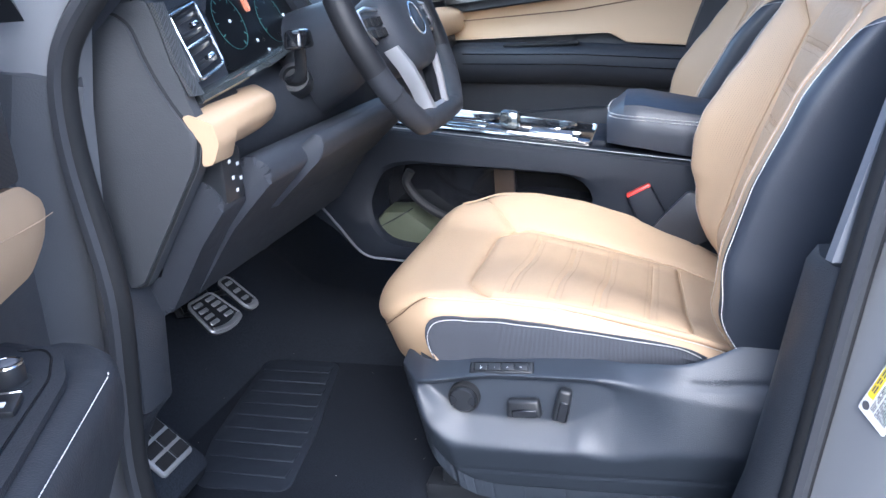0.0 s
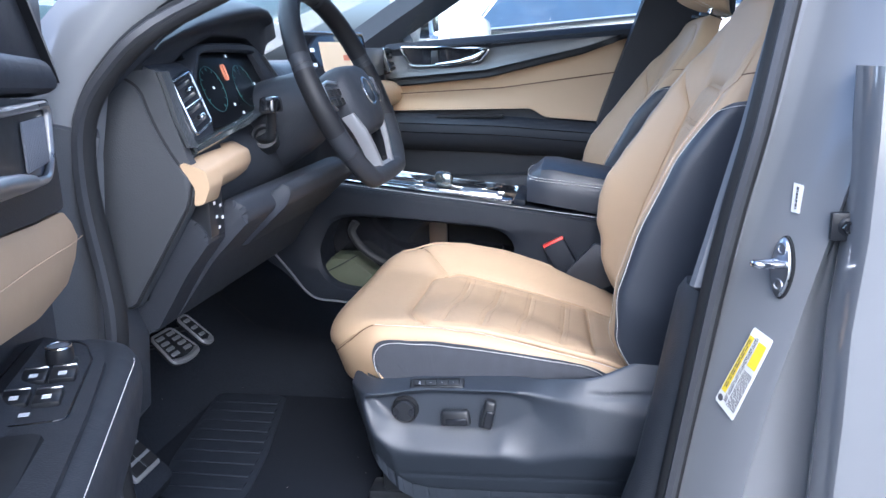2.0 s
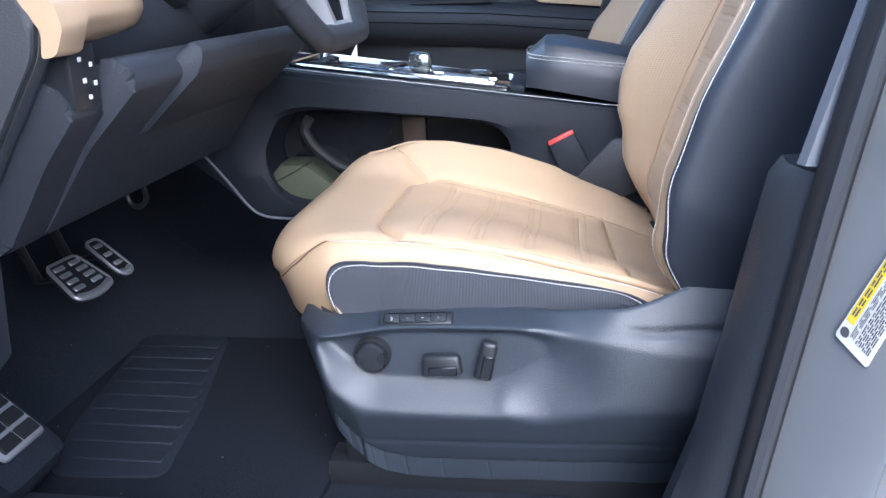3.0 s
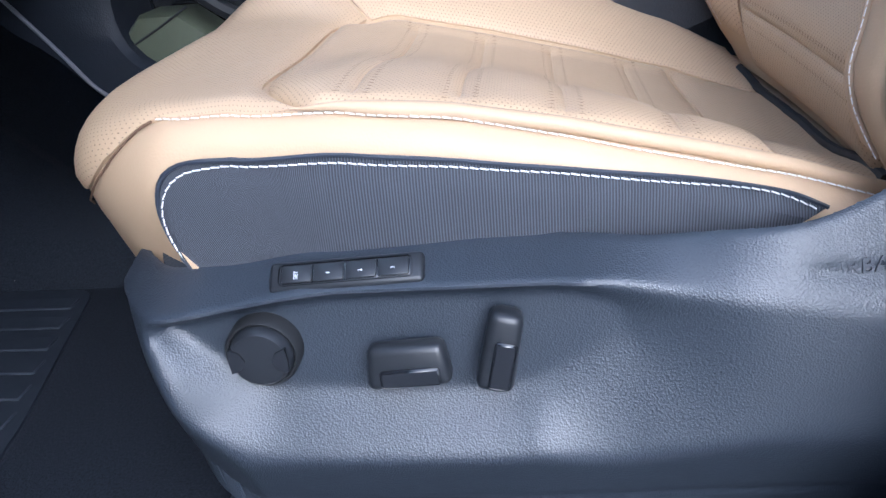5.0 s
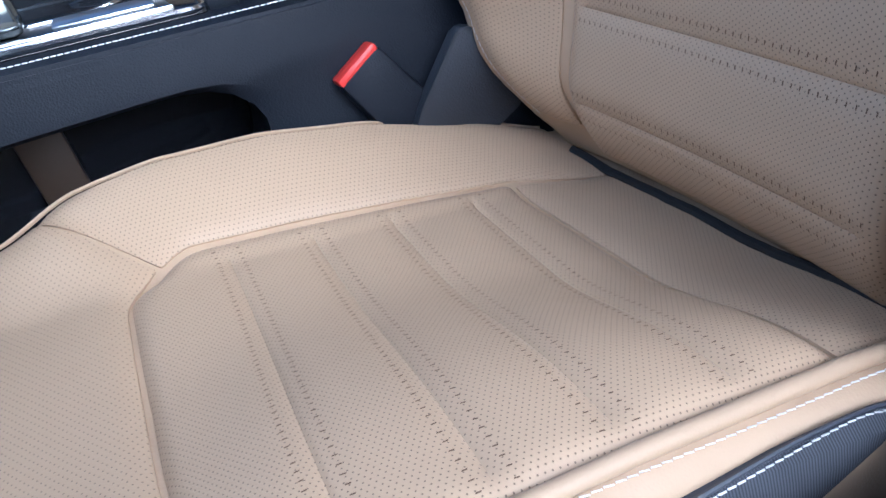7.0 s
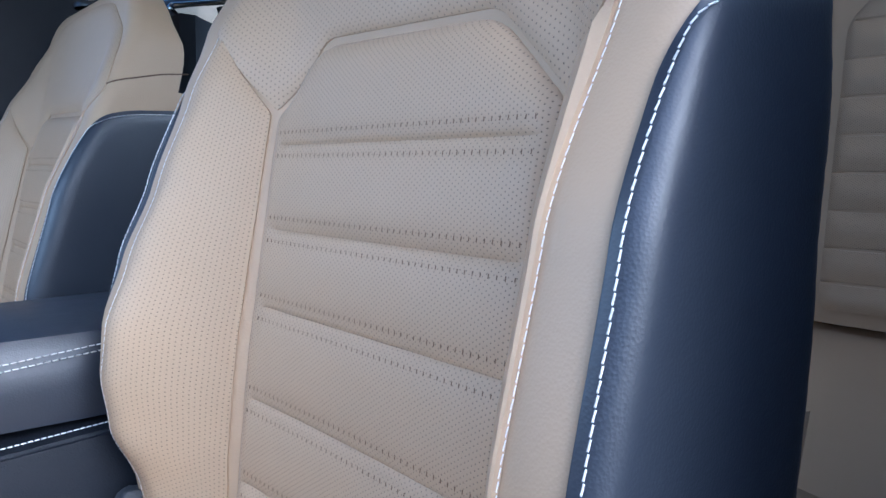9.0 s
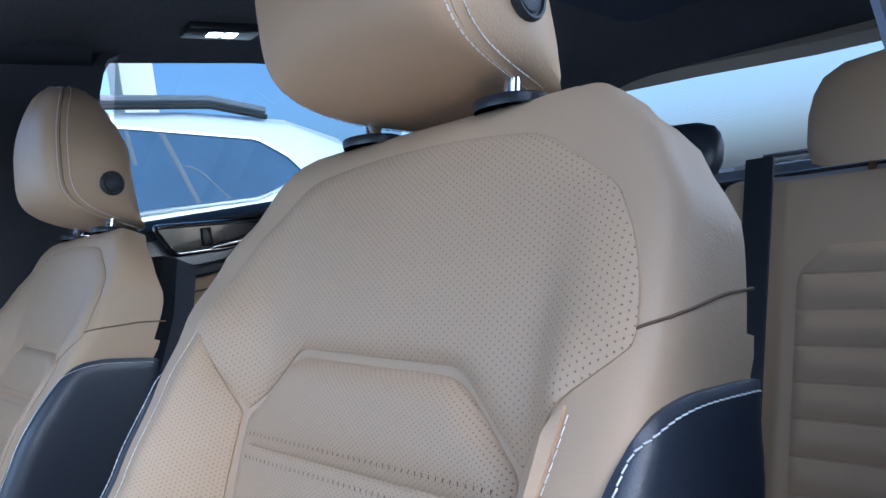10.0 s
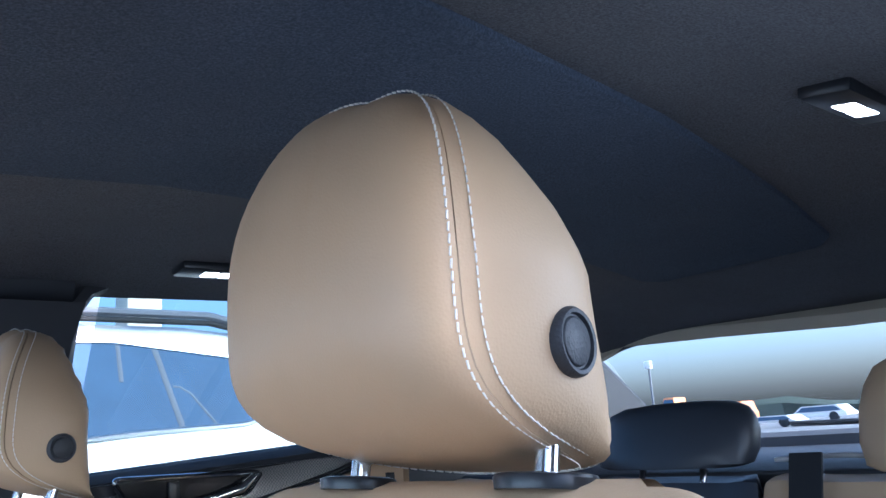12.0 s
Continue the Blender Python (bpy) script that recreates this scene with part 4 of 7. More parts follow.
def text_mesh(body, size, extrude):
    cu = bpy.data.curves.new("text", "FONT")
    cu.body, cu.size, cu.extrude, cu.align_x, cu.align_y = body, size, extrude, "CENTER", "CENTER"
    ob = bpy.data.objects.new("text", cu)
    scene.collection.objects.link(ob)
    bpy.context.view_layer.update()
    me = bpy.data.meshes.new_from_object(ob.evaluated_get(bpy.context.evaluated_depsgraph_get()))
    bpy.data.objects.remove(ob)
    bm = bmesh.new()
    bm.from_mesh(me)
    return bm


# memory panel on the ledge
mm = Matrix.Translation((-0.0355, -0.6288, 0.7456)) @ Euler((radians(-52), radians(-3), 0)).to_matrix().to_4x4()
mem = part("memory_panel", box((-0.0425, -0.0035, -0.0092), (0.0425, 0.004, 0.0092), 0.0032, 3, mm), satin_black, driver_seat, "black seat memory panel")
part("panel_well", box((-0.0365, -0.0041, -0.0062), (0.0365, -0.002, 0.0062), 0.0025, 2, mm), gloss_black, mem)
for i, word in enumerate(("SET", "1", "2", "3")):
    x = -0.0264 + i * 0.0176
    key = part("memory_key", box((x - 0.0084, -0.0052, -0.0052), (x + 0.0084, -0.0035, 0.0052), 0.0011, 2, mm), satin_black, mem, "black memory key")
    bm = text_mesh(word, 0.0031, 0.0001)
    bm.transform(mm @ Matrix.Translation((x, -0.0054, -0.001)) @ Euler((radians(90), radians(-90), 0)).to_matrix().to_4x4())
    part("key_text", bm, symbol_white, key, "white key lettering", False)
# round lumbar control
km = Matrix.Translation(on_val(-0.0865, 0.7035, 0.008)) @ Euler((radians(90), 0, 0)).to_matrix().to_4x4()
knob = part("lumbar_control", turned([(0.0, 0.009), (0.012, 0.009), (0.0155, 0.0085), (0.0175, 0.006), (0.0182, 0.0), (0.0182, -0.01)], 36, km), satin_black, driver_seat, "round black lumbar control")
part("control_ring", turned([(0.0186, -0.008), (0.0186, 0.003), (0.0198, 0.0036), (0.0210, 0.002), (0.0212, -0.008)], 36, km), rubber, knob, "black gap ring")
for sg in (-1, 1):
    rows = [[km @ Vector((sg * (a + 0.0), b, h)) for a, b in ((0.0158, 0.0075), (0.0166, 0.0), (0.0158, -0.0075), (0.010, -0.005), (0.0075, 0.0), (0.010, 0.005))] for h in (0.007, 0.0102)]
    part("control_dish", loft(rows), gloss_black, knob, "glossy pressing dish")
# slide and recline switches
sm2 = Matrix.Translation(on_val(-0.0045, 0.696, 0.006)) @ Euler((radians(-6), radians(-4), 0)).to_matrix().to_4x4()
sl = part("slide_switch", box((-0.0245, -0.013, -0.0125), (0.0225, 0.004, 0.0125), 0.005, 3, sm2, (0.9, 0.8)), satin_black, driver_seat, "black seat slide switch")
part("switch_face", box((-0.016, -0.0145, -0.0105), (0.017, -0.012, 0.0), 0.0015, 1, sm2), gloss_black, sl, "glossy switch face")
sm3 = Matrix.Translation(on_val(0.045, 0.7045, 0.006)) @ Euler((radians(-4), radians(12), 0)).to_matrix().to_4x4()
rc = part("recline_switch", box((-0.0105, -0.015, -0.023), (0.0105, 0.004, 0.023), 0.005, 3, sm3, (0.85, 0.85)), satin_black, driver_seat, "black backrest recline switch")
part("switch_face", box((-0.004, -0.0165, -0.02), (0.008, -0.014, 0.008), 0.0015, 1, sm3), gloss_black, rc, "glossy switch face")
bm = text_mesh("AIRBAG", 0.0115, 0.0006)
bm.transform(Matrix.Translation(on_val(0.226, 0.747, 0.0006)) @ Euler((radians(78), radians(-4), 0)).to_matrix().to_4x4())
part("airbag_lettering", bm, grey_plastic, valance, "embossed lettering", False)

# ---- the car's shell round the cabin ----
# ground
bm = bmesh.new()
bmesh.ops.create_grid(bm, x_segments=40, y_segments=40, size=400)
structure("ground", bm, asphalt, "pale concrete parking lot", "ground", False)

# cabin floor with its sloping toe board
floor_rows = [(1.75, 0.60), (1.30, 0.60), (1.20, 0.50), (0.45, 0.50), (-0.55, 0.50), (-0.66, 0.52), (-0.78, 0.62), (-0.92, 0.86)]
bm = loft([[Vector((x, y, z + dz)) for y, dz in ((-0.78, 0.0), (-0.2, 0.0), (-0.12, 0.05), (0.12, 0.05), (0.2, 0.0), (0.78, 0.0), (0.78, -0.08), (-0.78, -0.08))] for x, z in floor_rows])
structure("floor", bm, carpet_black, "black carpeted car floor with sloping toe board", "floor")

# headliner
rows = []
for x, z in ((-0.12, 1.50), (0.02, 1.575), (0.2, 1.635), (0.5, 1.665), (0.9, 1.67), (1.3, 1.65), (1.7, 1.60), (1.95, 1.55)):
    ring = [Vector((x, y, z - (0.10 if y < 0 else 0.034 if x < 1.5 else 0.02) * abs(y / 0.62) ** 6)) for y in (-0.64, -0.61, -0.56, -0.48, -0.35, -0.18, 0, 0.18, 0.35, 0.48, 0.56, 0.61, 0.64)]
    ring += [Vector((x, y, z + 0.03 - (0.07 if y < 0 else 0.02) * abs(y / 0.66) ** 6)) for y in (0.64, 0.4, 0, -0.4, -0.64)]
    rows.append(ring)
structure("ceiling", loft(rows), headliner_mat, "dark cloth headliner of the car", "ceiling")
# darker inset of the sunroof blind
rows = []
for x, y0, y1, z in ((0.2, -0.415, 0.08, 1.632), (0.52, -0.365, 0.115, 1.662), (0.8, -0.319, 0.14, 1.665), (1.1, -0.267, 0.165, 1.658), (1.3, -0.226, 0.18, 1.648), (1.5, -0.187, 0.195, 1.624), (1.53, -0.16, 0.17, 1.62)):
    rows.append([Vector((x, y0, z + 0.01)), Vector((x, y0 + 0.004, z - 0.006)), Vector((x, y0 + 0.012, z - 0.009)), Vector((x, (y0 + y1) / 2, z - 0.009)), Vector((x, y1 - 0.012, z - 0.009)), Vector((x, y1 - 0.004, z - 0.006)), Vector((x, y1, z + 0.01))])
bm = loft(rows)
structure("roof_blind", bm, blind_dark, "closed dark cloth sunroof blind in the headliner", "ceiling")
# outer roof skin
rows = []
for x, z in ((-0.16, 1.53), (0.02, 1.61), (0.3, 1.70), (0.8, 1.725), (1.3, 1.71), (1.75, 1.65), (2.0, 1.60)):
    ring = [Vector((x, y, z - (0.10 if y < 0 else 0.022) * abs(y / 0.68) ** 4)) for y in (-0.68, -0.6, -0.4, -0.2, 0, 0.2, 0.4, 0.6, 0.68)]
    ring += [Vector((x, y, z - 0.02 - (0.10 if y < 0 else 0.022) * abs(y / 0.68) ** 4)) for y in (0.68, 0.4, 0, -0.4, -0.68)]
    rows.append(ring)
structure("roof", loft(rows), grey_paint, "glossy grey painted steel car roof", "roof")


def pillar_y(z):
    return -0.79 + 0.27 * max(0.0, z - 1.17)


def b_line(z):
    return 0.312 + 0.254 * (z - 0.91)


def seal_x(z):
    return float(np.interp(z, (0.45, 0.67, 1.005, 1.288, 1.6), (0.267, 0.297, 0.35, 0.412, 0.485)))


def face_x(z):
    return b_line(z) + 0.045 if z > 0.8 else seal_x(z) + 0.0115


# B-pillar on the driver's side: slanted painted face, dark shut gap, rubber seal and inner trim
zs = [0.46, 0.55, 0.65, 0.75, 0.85, 0.95, 1.05, 1.15, 1.25, 1.35, 1.45, 1.54, 1.60]
rows = []
for z in zs:
    xs, fx, lean = seal_x(z), face_x(z), pillar_y(z) + 0.79
    k = 1.0 - 0.55 * smooth01((z - 1.15) / 0.12)
    vx = max(0.448, fx + 0.075)
    rows.append([Vector((x, y + lean, z)) for x, y in ((xs + 0.002, -0.79 + 0.05 * k), (xs + 0.006, -0.782), (fx - 0.003, -0.796), (fx + 0.002, -0.803), (fx + 0.026, -0.836), (fx + 0.052, -0.870), (fx + 0.058, -0.874), (fx + 0.062, -0.870), (vx - 0.004, -0.852), (vx + 0.004, -0.850), (vx + 0.05, -0.850), (vx + 0.06, -0.79 + 0.05 * k))])
b_pillar = structure("b_pillar", loft(rows), grey_paint, "glossy grey painted door pillar", "pillar")
rows = [[Vector((max(0.466, face_x(z) + 0.085) + a, pillar_y(z) + b, z)) for a, b in ((0.0, -0.085), (0.02, -0.085), (0.02, -0.04), (0.0, -0.04))] for z in zs]
part("shut_gap", loft(rows), rubber, b_pillar, "dark shut gap")
seal = [Vector((seal_x(z), pillar_y(z) - 0.004, z)) for z in zs]
roof_seal = [Vector((x, pillar_y(z), z)) for x, z in ((0.40, 1.615), (0.25, 1.60), (0.12, 1.56), (0.0, 1.50), (-0.12, 1.425), (-0.25, 1.345))]
front_seal = [Vector((x, y, z)) for x, y, z in ((-0.335, -0.83, 1.285), (-0.392, -0.845, 1.235), (-0.432, -0.85, 1.175), (-0.441, -0.85, 1.085), (-0.426, -0.85, 0.96), (-0.424, -0.85, 0.90), (-0.438, -0.845, 0.80), (-0.452, -0.84, 0.69), (-0.445, -0.83, 0.60), (-0.38, -0.815, 0.54), (-0.25, -0.80, 0.525), (0.0, -0.79, 0.52), (0.17, -0.79, 0.53))]
line = spline(front_seal[::-1] + roof_seal[::-1] + seal[::-1][1:], 4)
part("door_seal", tube(line, 0.015, 10), rubber, b_pillar, "black rubber door seal")
part("seal_lip", tube([p + Vector((0.0, -0.014, 0.0)) for p in line], 0.0075, 6), seal_grey, b_pillar, "grey rubber seal lip")
# lower inner trim of the pillar
rows = []
for z, w in ((0.505, 0.085), (0.58, 0.045), (0.68, 0.028), (0.78, 0.024), (0.88, 0.022), (0.935, 0.02), (0.95, 0.012)):
    x, y = seal_x(z), pillar_y(z)
    rows.append([Vector((x + a, y + b, z)) for a, b in ((-0.012, -0.002), (-0.014 - w * 0.4, 0.008), (-0.014 - w, 0.04), (-0.01 - w, 0.075), (0.05, 0.09), (0.08, 0.05))])
part("pillar_trim", loft(rows), black_plastic, b_pillar, "black grained lower pillar trim")
rows = []
for z in (0.955, 1.05, 1.15, 1.25, 1.35, 1.45, 1.55, 1.61):
    x, y = b_line(z), pillar_y(z)
    rows.append([Vector((x + a, y + b, z)) for a, b in ((-0.004, 0.002), (-0.008, 0.012), (0.006, 0.02), (0.06, 0.022), (0.13, 0.02), (0.15, 0.01), (0.08, 0.0))])
part("pillar_trim", loft(rows), trim_grey, b_pillar, "grey upper pillar trim")

# sill under the door opening
bm = loft([[Vector((x, y, z)) for y, z in ((-0.70, 0.50), (-0.715, 0.535), (-0.75, 0.545), (-0.785, 0.535), (-0.80, 0.50), (-0.86, 0.47), (-0.93, 0.44), (-0.95, 0.36), (-0.90, 0.28), (-0.70, 0.28))] for x in (-0.62, -0.4, 0.0, 0.3, 0.5)])
sill = structure("door_sill", bm, grey_paint, "grey painted door sill with black tread trim", "sill")
bm = loft([[Vector((x, y, z)) for y, z in ((-0.69, 0.50), (-0.705, 0.542), (-0.75, 0.551), (-0.79, 0.541), (-0.79, 0.53), (-0.7, 0.5))] for x in (-0.5, -0.3, 0.0, 0.28)])
part("tread_trim", bm, black_plastic, sill, "black grained tread trim")

# front pillar and cowl, driver's side
rows = []
for x, y, z in ((-0.52, -0.86, 0.42), (-0.51, -0.87, 0.70), (-0.49, -0.88, 0.96), (-0.475, -0.875, 1.14), (-0.43, -0.86, 1.24), (-0.36, -0.83, 1.32), (-0.22, -0.79, 1.41), (-0.08, -0.745, 1.495), (0.06, -0.70, 1.575), (0.2, -0.66, 1.635)):
    k = 0.6 if z > 1.2 else 1.0
    rows.append([Vector((x + a * k, y + b * k, z + c * k)) for a, b, c in ((0.035, 0.03, -0.02), (0.0, -0.015, 0.0), (-0.05, -0.03, 0.01), (-0.12, -0.02, 0.03), (-0.13, 0.05, 0.03), (-0.03, 0.09, 0.0), (0.03, 0.075, -0.015))])
a_pillar = structure("a_pillar", loft(rows), grey_paint, "glossy grey painted windscreen pillar", "pillar")
rows = []
for x, y, z in ((-0.44, -0.80, 1.22), (-0.36, -0.79, 1.29), (-0.22, -0.755, 1.38), (-0.08, -0.71, 1.465), (0.06, -0.665, 1.545), (0.18, -0.63, 1.60)):
    rows.append([Vector((x + a, y + b, z + c)) for a, b, c in ((0.012, 0.0, -0.02), (-0.005, 0.02, -0.01), (-0.03, 0.035, 0.01), (-0.05, 0.0, 0.02), (-0.02, -0.03, 0.0))])
part("pillar_trim", loft(rows), soft_dash, a_pillar, "dark windscreen pillar trim")
rows = []
for x, y, z in ((-0.52, -0.862, 0.42), (-0.51, -0.872, 0.70), (-0.49, -0.882, 0.95), (-0.478, -0.878, 1.10), (-0.462, -0.872, 1.17)):
    rows.append([Vector((x + a, y + b, z + c)) for a, b, c in ((0.042, 0.03, -0.02), (0.004, -0.022, 0.0), (-0.03, -0.03, 0.006), (-0.03, 0.03, 0.0), (0.02, 0.06, 0.0))])
part("flange_cover", loft(rows), door_grain, a_pillar, "black plastic door flange cover")
# kick panel beside the footwell
bm = prism([(-0.80, 0.52), (-0.80, 0.95), (-0.46, 0.95), (-0.43, 0.86), (-0.44, 0.75), (-0.50, 0.69), (-0.53, 0.55)], "y", -0.82, -0.755, 0.01)
part("kick_panel", bm, black_plastic, a_pillar, "black grained kick panel")

# mirrored pillars and closing walls on the passenger's side
rows = [[Vector((x, -pillar_y(z) - b, z)) for x, b in ((0.215 + 0.36 * (z - 1.037), 0.125), (0.21 + 0.36 * (z - 1.037), 0.08), (0.24 + 0.36 * (z - 1.037), 0.01), (b_line(z) + 0.06, 0.0), (b_line(z) + 0.095, 0.06), (b_line(z) + 0.09, 0.12))] for z in zs]
structure("b_pillar_right", loft(rows), pillar_dark, "dark cloth-trimmed middle pillar with belt", "pillar")
rows = []
for x, y, z in ((-0.62, 0.76, 1.20), (-0.46, 0.76, 1.28), (-0.36, 0.75, 1.34), (-0.22, 0.72, 1.42), (-0.08, 0.68, 1.50), (0.06, 0.64, 1.58), (0.2, 0.60, 1.63)):
    rows.append([Vector((x + a, y + b, z + c)) for a, b, c in ((0.02, 0.01, -0.03), (-0.03, -0.045, 0.0), (-0.08, -0.03, 0.03), (-0.08, 0.05, 0.03), (0.0, 0.06, 0.0))])
structure("a_pillar_right", loft(rows), pillar_dark, "dark cloth windscreen pillar trim", "pillar")
for sgn, nm in ((1, "roof_rail_right"), (-1, "roof_rail_left")):
    rows = [[Vector((x + a, sgn * (y + b), z + c + (0.028 if sgn > 0 else 0))) for a, b, c in ((0, 0.0, 0.0), (0, 0.02, -0.035), (0, 0.05, -0.04), (0, 0.07, 0.0), (0, 0.04, 0.04), (0, 0.0, 0.03))] for x, y, z in ((0.1, 0.62, 1.62), (0.35, 0.62, 1.66), (0.7, 0.62, 1.672), (1.1, 0.62, 1.655), (1.5, 0.61, 1.61), (1.85, 0.59, 1.56))]
    structure(nm, loft(rows), headliner_mat, "dark cloth roof rail trim", "trim")
# rear quarter and tailgate
for sgn, nm in ((1, "rear_quarter_right"), (-1, "rear_quarter_left")):
    bm = prism([(1.22, 0.50), (1.22, 1.30), (1.5, 1.33), (1.62, 1.62), (1.95, 1.56), (2.25, 1.30), (2.4, 1.25), (2.4, 0.5)], "y", sgn * 0.70, sgn * 0.80, 0.02)
    structure(nm, bm, pillar_dark, "dark trimmed rear quarter of the cabin", "wall")
bm = prism([(-0.72, 1.26), (0.72, 1.26), (0.72, 0.4), (-0.72, 0.4)], "x", 2.25, 2.40, 0.02)
gate = structure("tailgate", bm, pillar_dark, "dark inner panel of the tailgate", "door")
bm = loft([[Vector((2.16, y, 1.245)), Vector((2.165, y, 1.285)), Vector((2.18, y, 1.296)), Vector((2.23, y, 1.294)), Vector((2.25, y, 1.25))] for y in (-0.66, -0.2, 0.2, 0.66)])
part("gate_sill", bm, trim_grey, gate, "grey sill trim under the rear window")
part("wiper", tube([(2.25, -0.3, 1.30), (2.245, 0.05, 1.308), (2.24, 0.32, 1.312)], 0.007, 8), rubber, gate, "black rear wiper arm")
bm = loft([[Vector((1.90, y, d + 1.565)), Vector((1.93, y, d + 1.54)), Vector((1.97, y, d + 1.545)), Vector((1.95, y, d + 1.60))] for y, d in ((-0.66, -0.04), (-0.3, -0.038), (0, -0.03), (0.3, -0.012), (0.58, 0.0), (0.68, -0.03))])
structure("tailgate_header", bm, tan_headliner, "pale trim strip over the rear window", "trim")
bm = loft([[Vector((1.955, y, 1.565)), Vector((2.27, y, 1.265)), Vector((2.275, y, 1.269)), Vector((1.96, y, 1.569))] for y in (-0.7, 0, 0.7)])
structure("rear_window", bm, rear_glass, "sloping clear rear window glass", "window")
# bulkhead in front of the pedals, cowl and windscreen
structure("bulkhead", box((-1.0, -0.8, 0.42), (-0.92, 0.8, 1.18), 0.02), carpet_black, "black insulated bulkhead behind the pedals", "wall")
bm = loft([[Vector((-0.95, y, 1.20)), Vector((-0.02, y * 0.88, 1.60)), Vector((-0.02, y * 0.88, 1.606)), Vector((-0.95, y, 1.206))] for y in (-0.76, -0.4, 0, 0.4, 0.76)])
windscreen = structure("windscreen", bm, window_glass, "clear sloping windscreen", "window")
windscreen.visible_shadow = False
# bonnet outside the windscreen
bm = loft([[Vector((x, y, z - 0.06 * abs(y / 0.85) ** 3)) for y in (-0.85, -0.6, -0.3, 0, 0.3, 0.6, 0.85)] + [Vector((x, y, z - 0.15)) for y in (0.85, 0, -0.85)] for x, z in ((-0.93, 1.17), (-1.3, 1.13), (-1.7, 1.07), (-2.0, 0.98), (-2.08, 0.85))])
structure("bonnet", bm, grey_paint, "glossy grey painted bonnet", "bonnet")
bm = box((-2.0, -0.93, 0.3), (-0.62, -0.80, 1.05), 0.05)
structure("front_wing", bm, grey_paint, "glossy grey painted front wing", "wing")
bm = box((-2.0, 0.80, 0.3), (-0.62, 0.93, 1.05), 0.05)
structure("front_wing_right", bm, grey_paint, "glossy grey painted front wing", "wing")

# ---- driver's controls and dashboard ----
dash = thing("dashboard", "black soft-touch dashboard with tan knee trim and vents", "dashboard", (-0.7, 0, 0.95))
ring = [(-0.95, 1.10), (-0.95, 1.185), (-0.62, 1.232), (-0.47, 1.243), (-0.42, 1.228), (-0.395, 1.19), (-0.37, 1.135), (-0.345, 1.11), (-0.335, 1.075), (-0.345, 1.04), (-0.39, 0.97), (-0.46, 0.905), (-0.72, 0.92)]
right = [(-0.95, 1.10), (-0.95, 1.185), (-0.62, 1.225), (-0.50, 1.232), (-0.455, 1.215), (-0.43, 1.18), (-0.42, 1.14), (-0.41, 1.11), (-0.40, 1.07), (-0.41, 1.0), (-0.44, 0.93), (-0.50, 0.88), (-0.74, 0.90)]
bulge = ((3, 0.0, 0.0), (4, 0.030, 0.010), (5, 0.030, 0.014), (6, 0.020, 0.012), (7, 0.006, 0.004))
rows = []
for y in (-0.775, -0.668):
    near = [list(q) for q in ring]
    for i, dx, dz in bulge:
        near[i] = [ring[i][0] + dx, ring[i][1] + dz]
    rows.append([Vector((x, y, z)) for x, z in near])
for y, k in ((-0.65, 0), (-0.6, 0), (-0.4, 0), (-0.22, 0.1), (-0.1, 0.7), (0.02, 1), (0.3, 1), (0.6, 1), (0.73, 1)):
    rows.append([Vector((a[0] + (b[0] - a[0]) * k, y, a[1] + (b[1] - a[1]) * k)) for a, b in zip([Vector((*q, 0)) for q in ring], [Vector((*q, 0)) for q in right])])
fine = []
for r in rows:
    fine.append([q for q in spline(r, 3, True)])
part("dash_body", loft(fine), soft_dash, dash, "black soft-touch dash skin")
# end cap that shows when the door is open
skin = rounded([(-0.452, 1.205), (-0.413, 1.229), (-0.367, 1.234), (-0.354, 1.20), (-0.345, 1.16), (-0.334, 1.118), (-0.321, 1.094), (-0.332, 1.054), (-0.43, 0.904), (-0.459, 0.903), (-0.47, 1.07)], [0.02, 0.012, 0.008, 0.03, 0.04, 0.012, 0.012, 0.01, 0.008, 0.008, 0.06])
part("end_skin", prism([tuple(q) for q in skin], "y", -0.787, -0.77, 0.004), door_grain, dash, "black dash end skin")
cap = rounded([(-0.448, 1.20), (-0.413, 1.222), (-0.391, 1.208), (-0.376, 1.16), (-0.352, 1.115), (-0.329, 1.086), (-0.336, 1.054), (-0.431, 0.908), (-0.456, 0.907), (-0.467, 1.07)], [0.02, 0.01, 0.012, 0.04, 0.03, 0.008, 0.01, 0.008, 0.008, 0.06])
part("end_cap", prism([tuple(q) for q in cap], "y", -0.794, -0.785, 0.0035), door_grain, dash, "black removable side cover")
part("cap_joint", tube([(a, -0.787, b) for a, b in cap], 0.0028, 6, True), rubber, dash, "dark joint round the side cover")
# lower knee panel under the column
bm = prism(rounded([(-0.43, 0.90), (-0.335, 1.045), (-0.30, 1.045), (-0.285, 1.02), (-0.35, 0.955), (-0.42, 0.86), (-0.60, 0.84), (-0.62, 0.90)], 0.012), "y", -0.704, -0.20, 0.012)
part("knee_panel", bm, soft_dash, dash, "black lower knee panel")
bm = prism(rounded([(-0.43, 0.90), (-0.37, 1.03), (-0.345, 1.03), (-0.322, 1.000), (-0.362, 0.950), (-0.42, 0.86), (-0.60, 0.84), (-0.62, 0.90)], 0.010), "y", -0.762, -0.703, 0.008)
part("knee_panel_end", bm, soft_dash, dash, "black lower knee panel end")
bm = prism(rounded([(-0.40, 0.96), (-0.275, 1.055), (-0.262, 1.045), (-0.268, 1.022), (-0.345, 0.952)], 0.006, 3), "y", -0.60, -0.21, 0.003)
part("column_fairing", bm, soft_dash, dash, "black fairing under the column")
